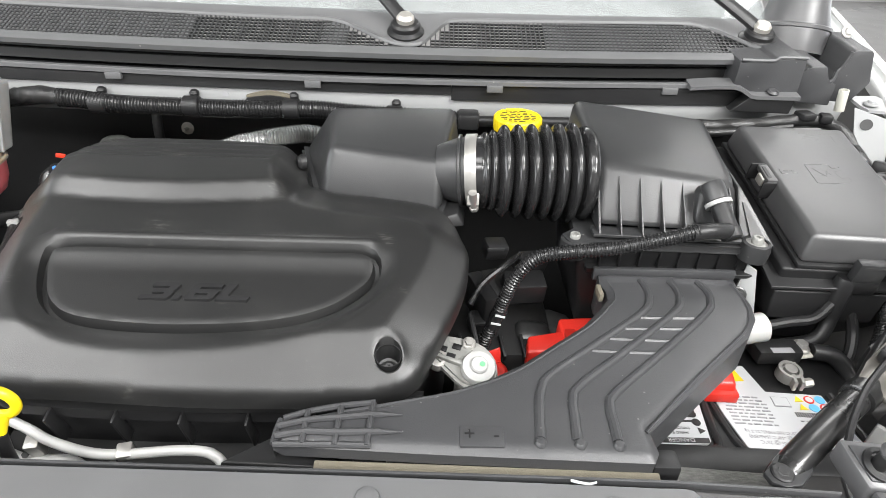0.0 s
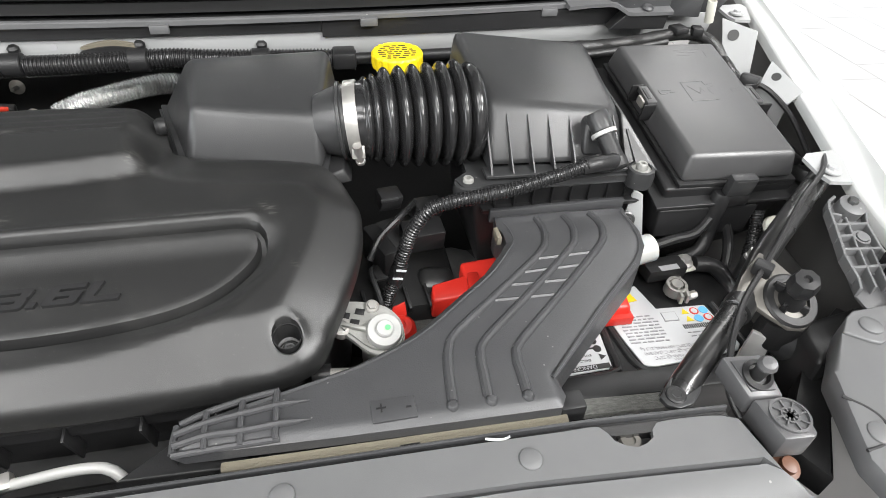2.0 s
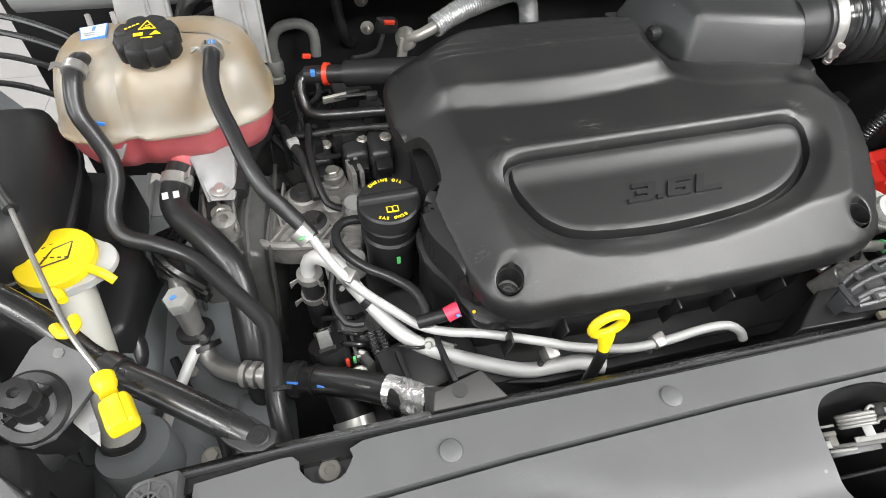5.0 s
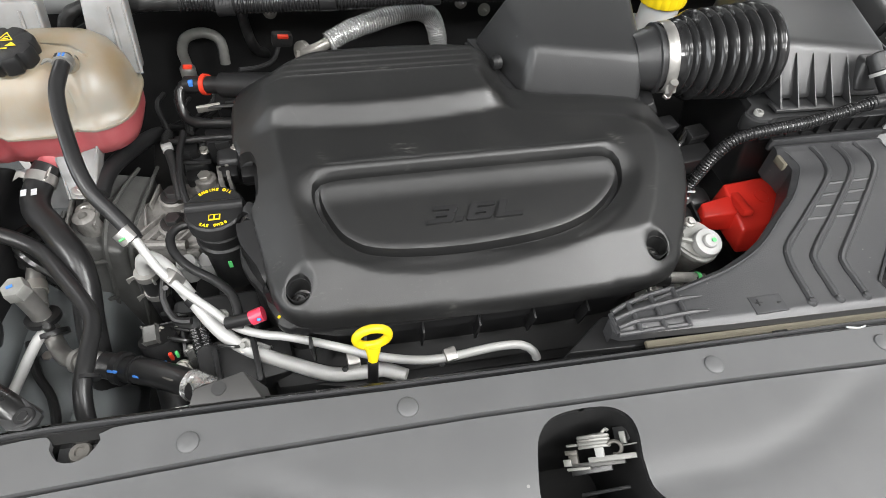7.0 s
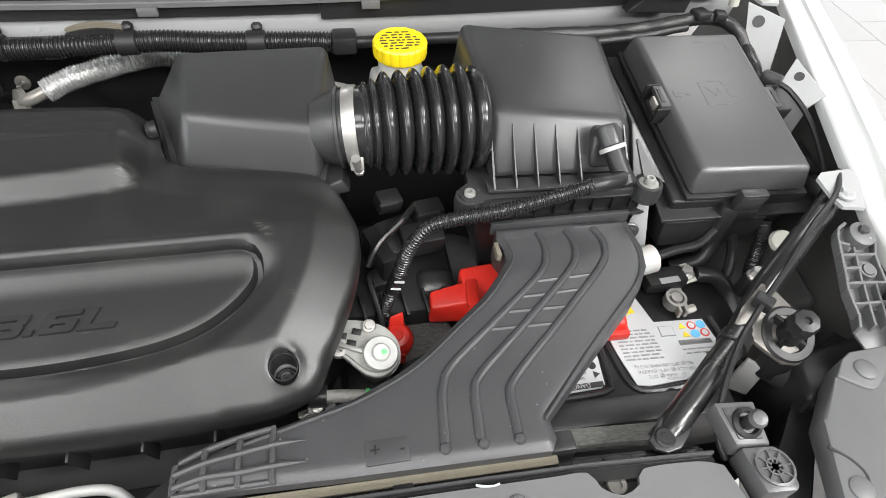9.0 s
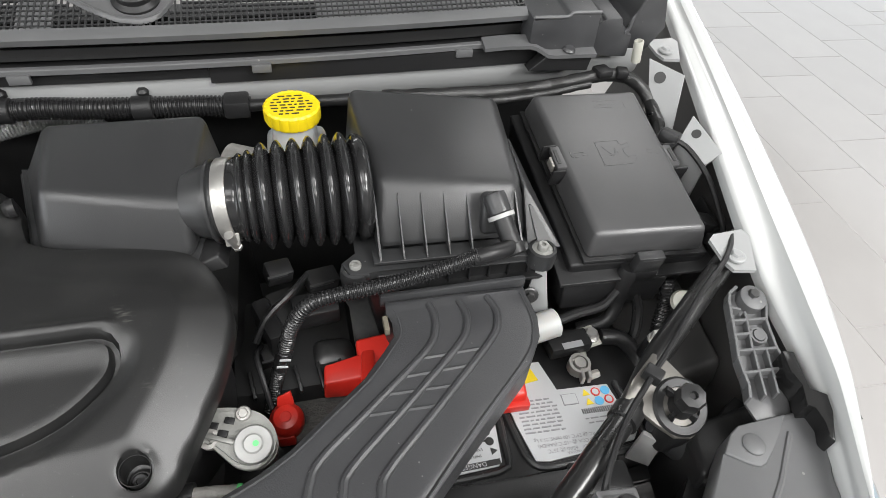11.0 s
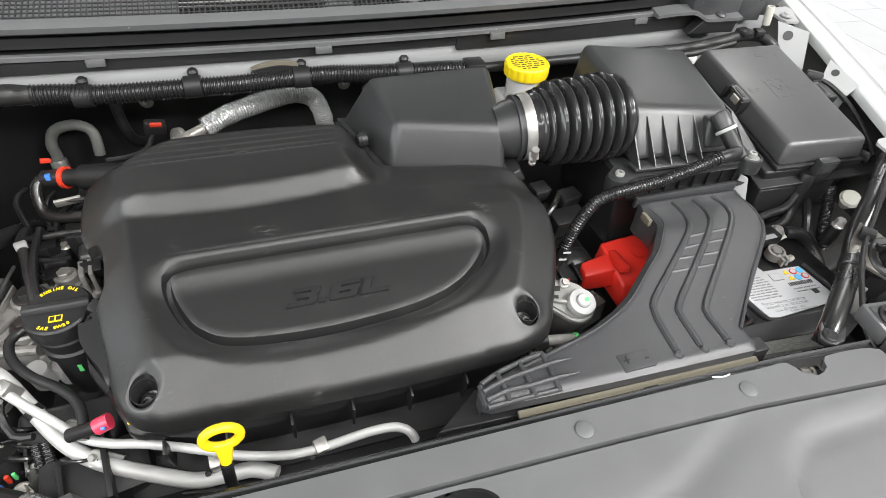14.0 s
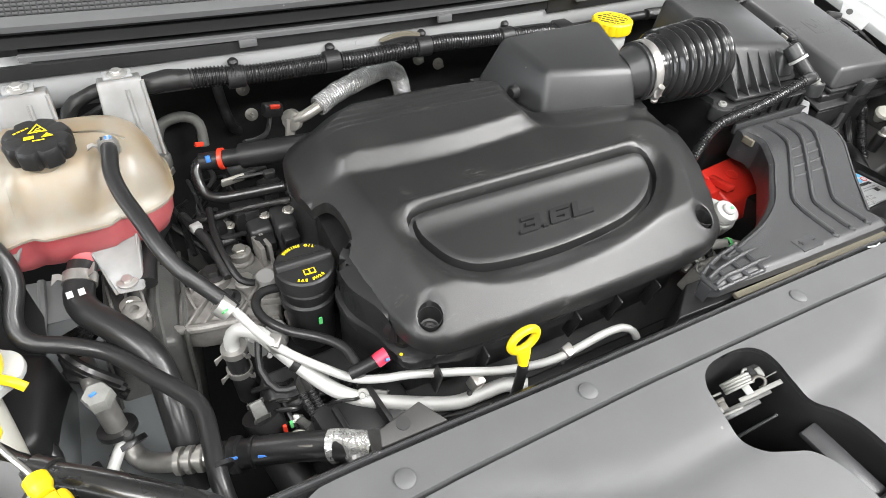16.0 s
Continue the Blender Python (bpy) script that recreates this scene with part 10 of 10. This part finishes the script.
def build_right_small():
    t = thing("brace_cable", "thin black cable clipped along the brace", "cable", (0.36, 0.33, 1.03))
    part("cable", tube([(0.318, 0.253, 0.985), (0.314, 0.270, 0.998), (0.328, 0.300, 1.016), (0.358, 0.335, 1.024), (0.392, 0.364, 1.028), (0.43, 0.394, 1.042), (0.475, 0.432, 1.060), (0.520, 0.465, 1.068), (0.55, 0.50, 1.066)], 0.0030, 8, 0.008), BLACK, t)
    part("clip", box((0.402, 0.372, 1.029), (0.013, 0.017, 0.013), 0.002, (0, 0, 38)), BLACK, t)
    b = thing("hex_stud", "bright hexagon stud beside the brace", "bolt", (0.46, 0.441, 0.97))
    part("head", bolt((0.460, 0.441, 0.975), (0, -0.1, 1), 0.0065, 0.011, 0.008), STEEL, b)
    part("holder", lathe([(0.009, -0.03), (0.009, 0.0), (0, 0)], (0.460, 0.441, 0.974), (0, -0.1, 1), 14), BLACK, b)
    g = whole("cream_grommet", lathe([(0.006, -0.02), (0.013, -0.004), (0.0145, 0.0), (0.012, 0.004), (0, 0.005)], (0.511, 0.476, 0.985), (-0.3, -0.4, 1), 24), CREAM, "round cream plastic grommet in the inner fender", "grommet")
    w = thing("sticker_plate", "white sticker on a dark bracket below the brace", "sticker", (0.405, 0.34, 0.93))
    part("backing", hexa([(0.398, 0.347, 0.915), (0.418, 0.334, 0.915), (0.421, 0.338, 0.915), (0.401, 0.351, 0.915)], [(0.397, 0.344, 0.972), (0.413, 0.332, 0.968), (0.416, 0.336, 0.968), (0.400, 0.348, 0.972)], 0.0008), CAPGREY, w)
    v = thing("inner_panel_patch", "pale grey sheet metal bracket behind the duct", "bracket", (0.352, 0.51, 0.95))
    part("leaf", hexa([(0.335, 0.520, 0.95), (0.366, 0.505, 0.95), (0.368, 0.509, 0.95), (0.337, 0.524, 0.95)], [(0.350, 0.530, 1.015), (0.358, 0.522, 1.012), (0.360, 0.526, 1.012), (0.352, 0.534, 1.015)], 0.0008), PRIMER, v)
    part("bolt", bolt((0.341, 0.515, 0.985), (-0.2, -1, 0.3), 0.006, 0.006, 0.010), DARKSTEEL, v)
    f = whole("felt_strip", box((0.240, 0.300, 0.948), (0.125, 0.018, 0.018), 0.004, (0, 0, -4)), FELT, "grey fibrous felt strip behind the front rail", "felt strip")
    r = whole("front_crossmember", box((0.24, 0.325, 0.920), (0.28, 0.028, 0.060), 0.004, (0, 0, -2)), BLACK, "black crossmember in front of the battery", "crossmember")
    c = thing("fuse_cable", "black cable bundle below the fuse box", "cable", (0.45, 0.50, 0.90))
    part("cable", tube([(0.452, 0.512, 0.975), (0.452, 0.508, 0.955), (0.440, 0.500, 0.935), (0.41, 0.505, 0.92)], 0.0085, 12, 0.006), BLACK, c)
    part("cable", tube([(0.475, 0.515, 0.97), (0.480, 0.500, 0.945), (0.47, 0.48, 0.92), (0.44, 0.47, 0.90)], 0.0065, 10, 0.006), CONDUIT, c)
    part("cable", tube([(0.515, 0.515, 0.98), (0.512, 0.500, 0.955), (0.50, 0.48, 0.93), (0.49, 0.45, 0.90)], 0.008, 12, pitch=0.004, amp=0.0006), CONDUIT, c)
    # body panel coloured dark to carry the shade of the gap
    p = thing("inner_wheelhouse", "dark wheelhouse panel below the fuse box", "body panel", (0.48, 0.5, 0.85))
    part("panel", hexa([(0.44, 0.40, 0.80), (0.56, 0.40, 0.80), (0.56, 0.75, 0.80), (0.44, 0.75, 0.80)], [(0.46, 0.42, 0.90), (0.55, 0.42, 0.94), (0.58, 0.75, 0.95), (0.46, 0.75, 0.90)], 0.01), DARKPLATE, p)
    n = thing("fender_loom", "black wire loom and plugs beside the fuse box", "wiring harness", (0.57, 0.6, 1.02))
    part("loom", tube([(0.555, 0.655, 1.078), (0.573, 0.640, 1.074), (0.585, 0.60, 1.058), (0.583, 0.55, 1.035), (0.575, 0.52, 1.02)], 0.0035, 8, 0.006), BLACK, n)
    part("loom", tube([(0.590, 0.76, 1.06), (0.585, 0.72, 1.05), (0.575, 0.68, 1.03), (0.565, 0.62, 1.0)], 0.010, 12, 0.008, wob=0.1), BLKMETAL, n)
    for k, (x, y, z) in enumerate(((0.572, 0.560, 1.020), (0.578, 0.535, 1.012), (0.555, 0.655, 1.080))):
        part("plug", box((x, y, z), (0.022, 0.024, 0.016), 0.003, (0, 15, 20 * k)), BLACK, n)
    part("plug_plate", box((0.585, 0.575, 1.005), (0.006, 0.06, 0.04), 0.002, (0, 12, -12)), BLACK, n)


build_right_small()


# ---- floor tiles, laid last ----
def build_tiles():
    tile = mat("porcelain_tile", (0.37, 0.358, 0.35), 0.16, var=0.05, scale=4, bump=0.05, bscale=60, rvar=0.06)
    rnd = tile.node_tree
    info = rnd.nodes.new("ShaderNodeObjectInfo")
    hue = rnd.nodes.new("ShaderNodeHueSaturation")
    mr = rnd.nodes.new("ShaderNodeMapRange")
    mr.inputs[3].default_value, mr.inputs[4].default_value = 0.97, 1.03
    b = rnd.nodes["Principled BSDF"]
    src = b.inputs["Base Color"].links[0].from_socket
    rnd.links.new(info.outputs["Random"], mr.inputs[0])
    rnd.links.new(mr.outputs[0], hue.inputs["Value"])
    rnd.links.new(src, hue.inputs["Color"])
    rnd.links.new(hue.outputs[0], b.inputs["Base Color"])
    W, L, g = 0.345, 0.62, 0.003
    me = bpy.data.meshes.new("tile")
    bm = bmesh.new()
    add_box(bm, (0, 0, 0), (W - g, L - g, 0.010), 0.0012, seg=1)
    bm.to_mesh(me)
    bm.free()
    me.materials.append(tile)
    floor = bpy.data.objects["floor"]
    turn = Matrix.Rotation(radians(-2.5), 4, "Z")
    rest = bmesh.new()
    for i in range(-19, 19):
        for j in range(-11, 15):
            x, y = 2.32 + i * W, 1.55 + j * L + (i % 3) * L / 3
            if not (-6.8 < x < 6.8 and -5.8 < y < 8.7):
                continue
            m = turn @ Matrix.Translation((x, y, -0.004))
            if 0.9 < x < 4.6 and 0.2 < y < 5.2:
                ob = new("tile", me)
                ob.matrix_basis = m
                ob.parent = floor
            else:
                vs = bmesh.ops.create_cube(rest, size=1.0)["verts"]
                for v in vs:
                    v.co = m @ Vector((v.co.x * (W - g), v.co.y * (L - g), v.co.z * 0.010))
    ob = make("distant_tiles", rest, tile)
    ob.parent = floor
    ob["kind"] = "stuff"


build_tiles()
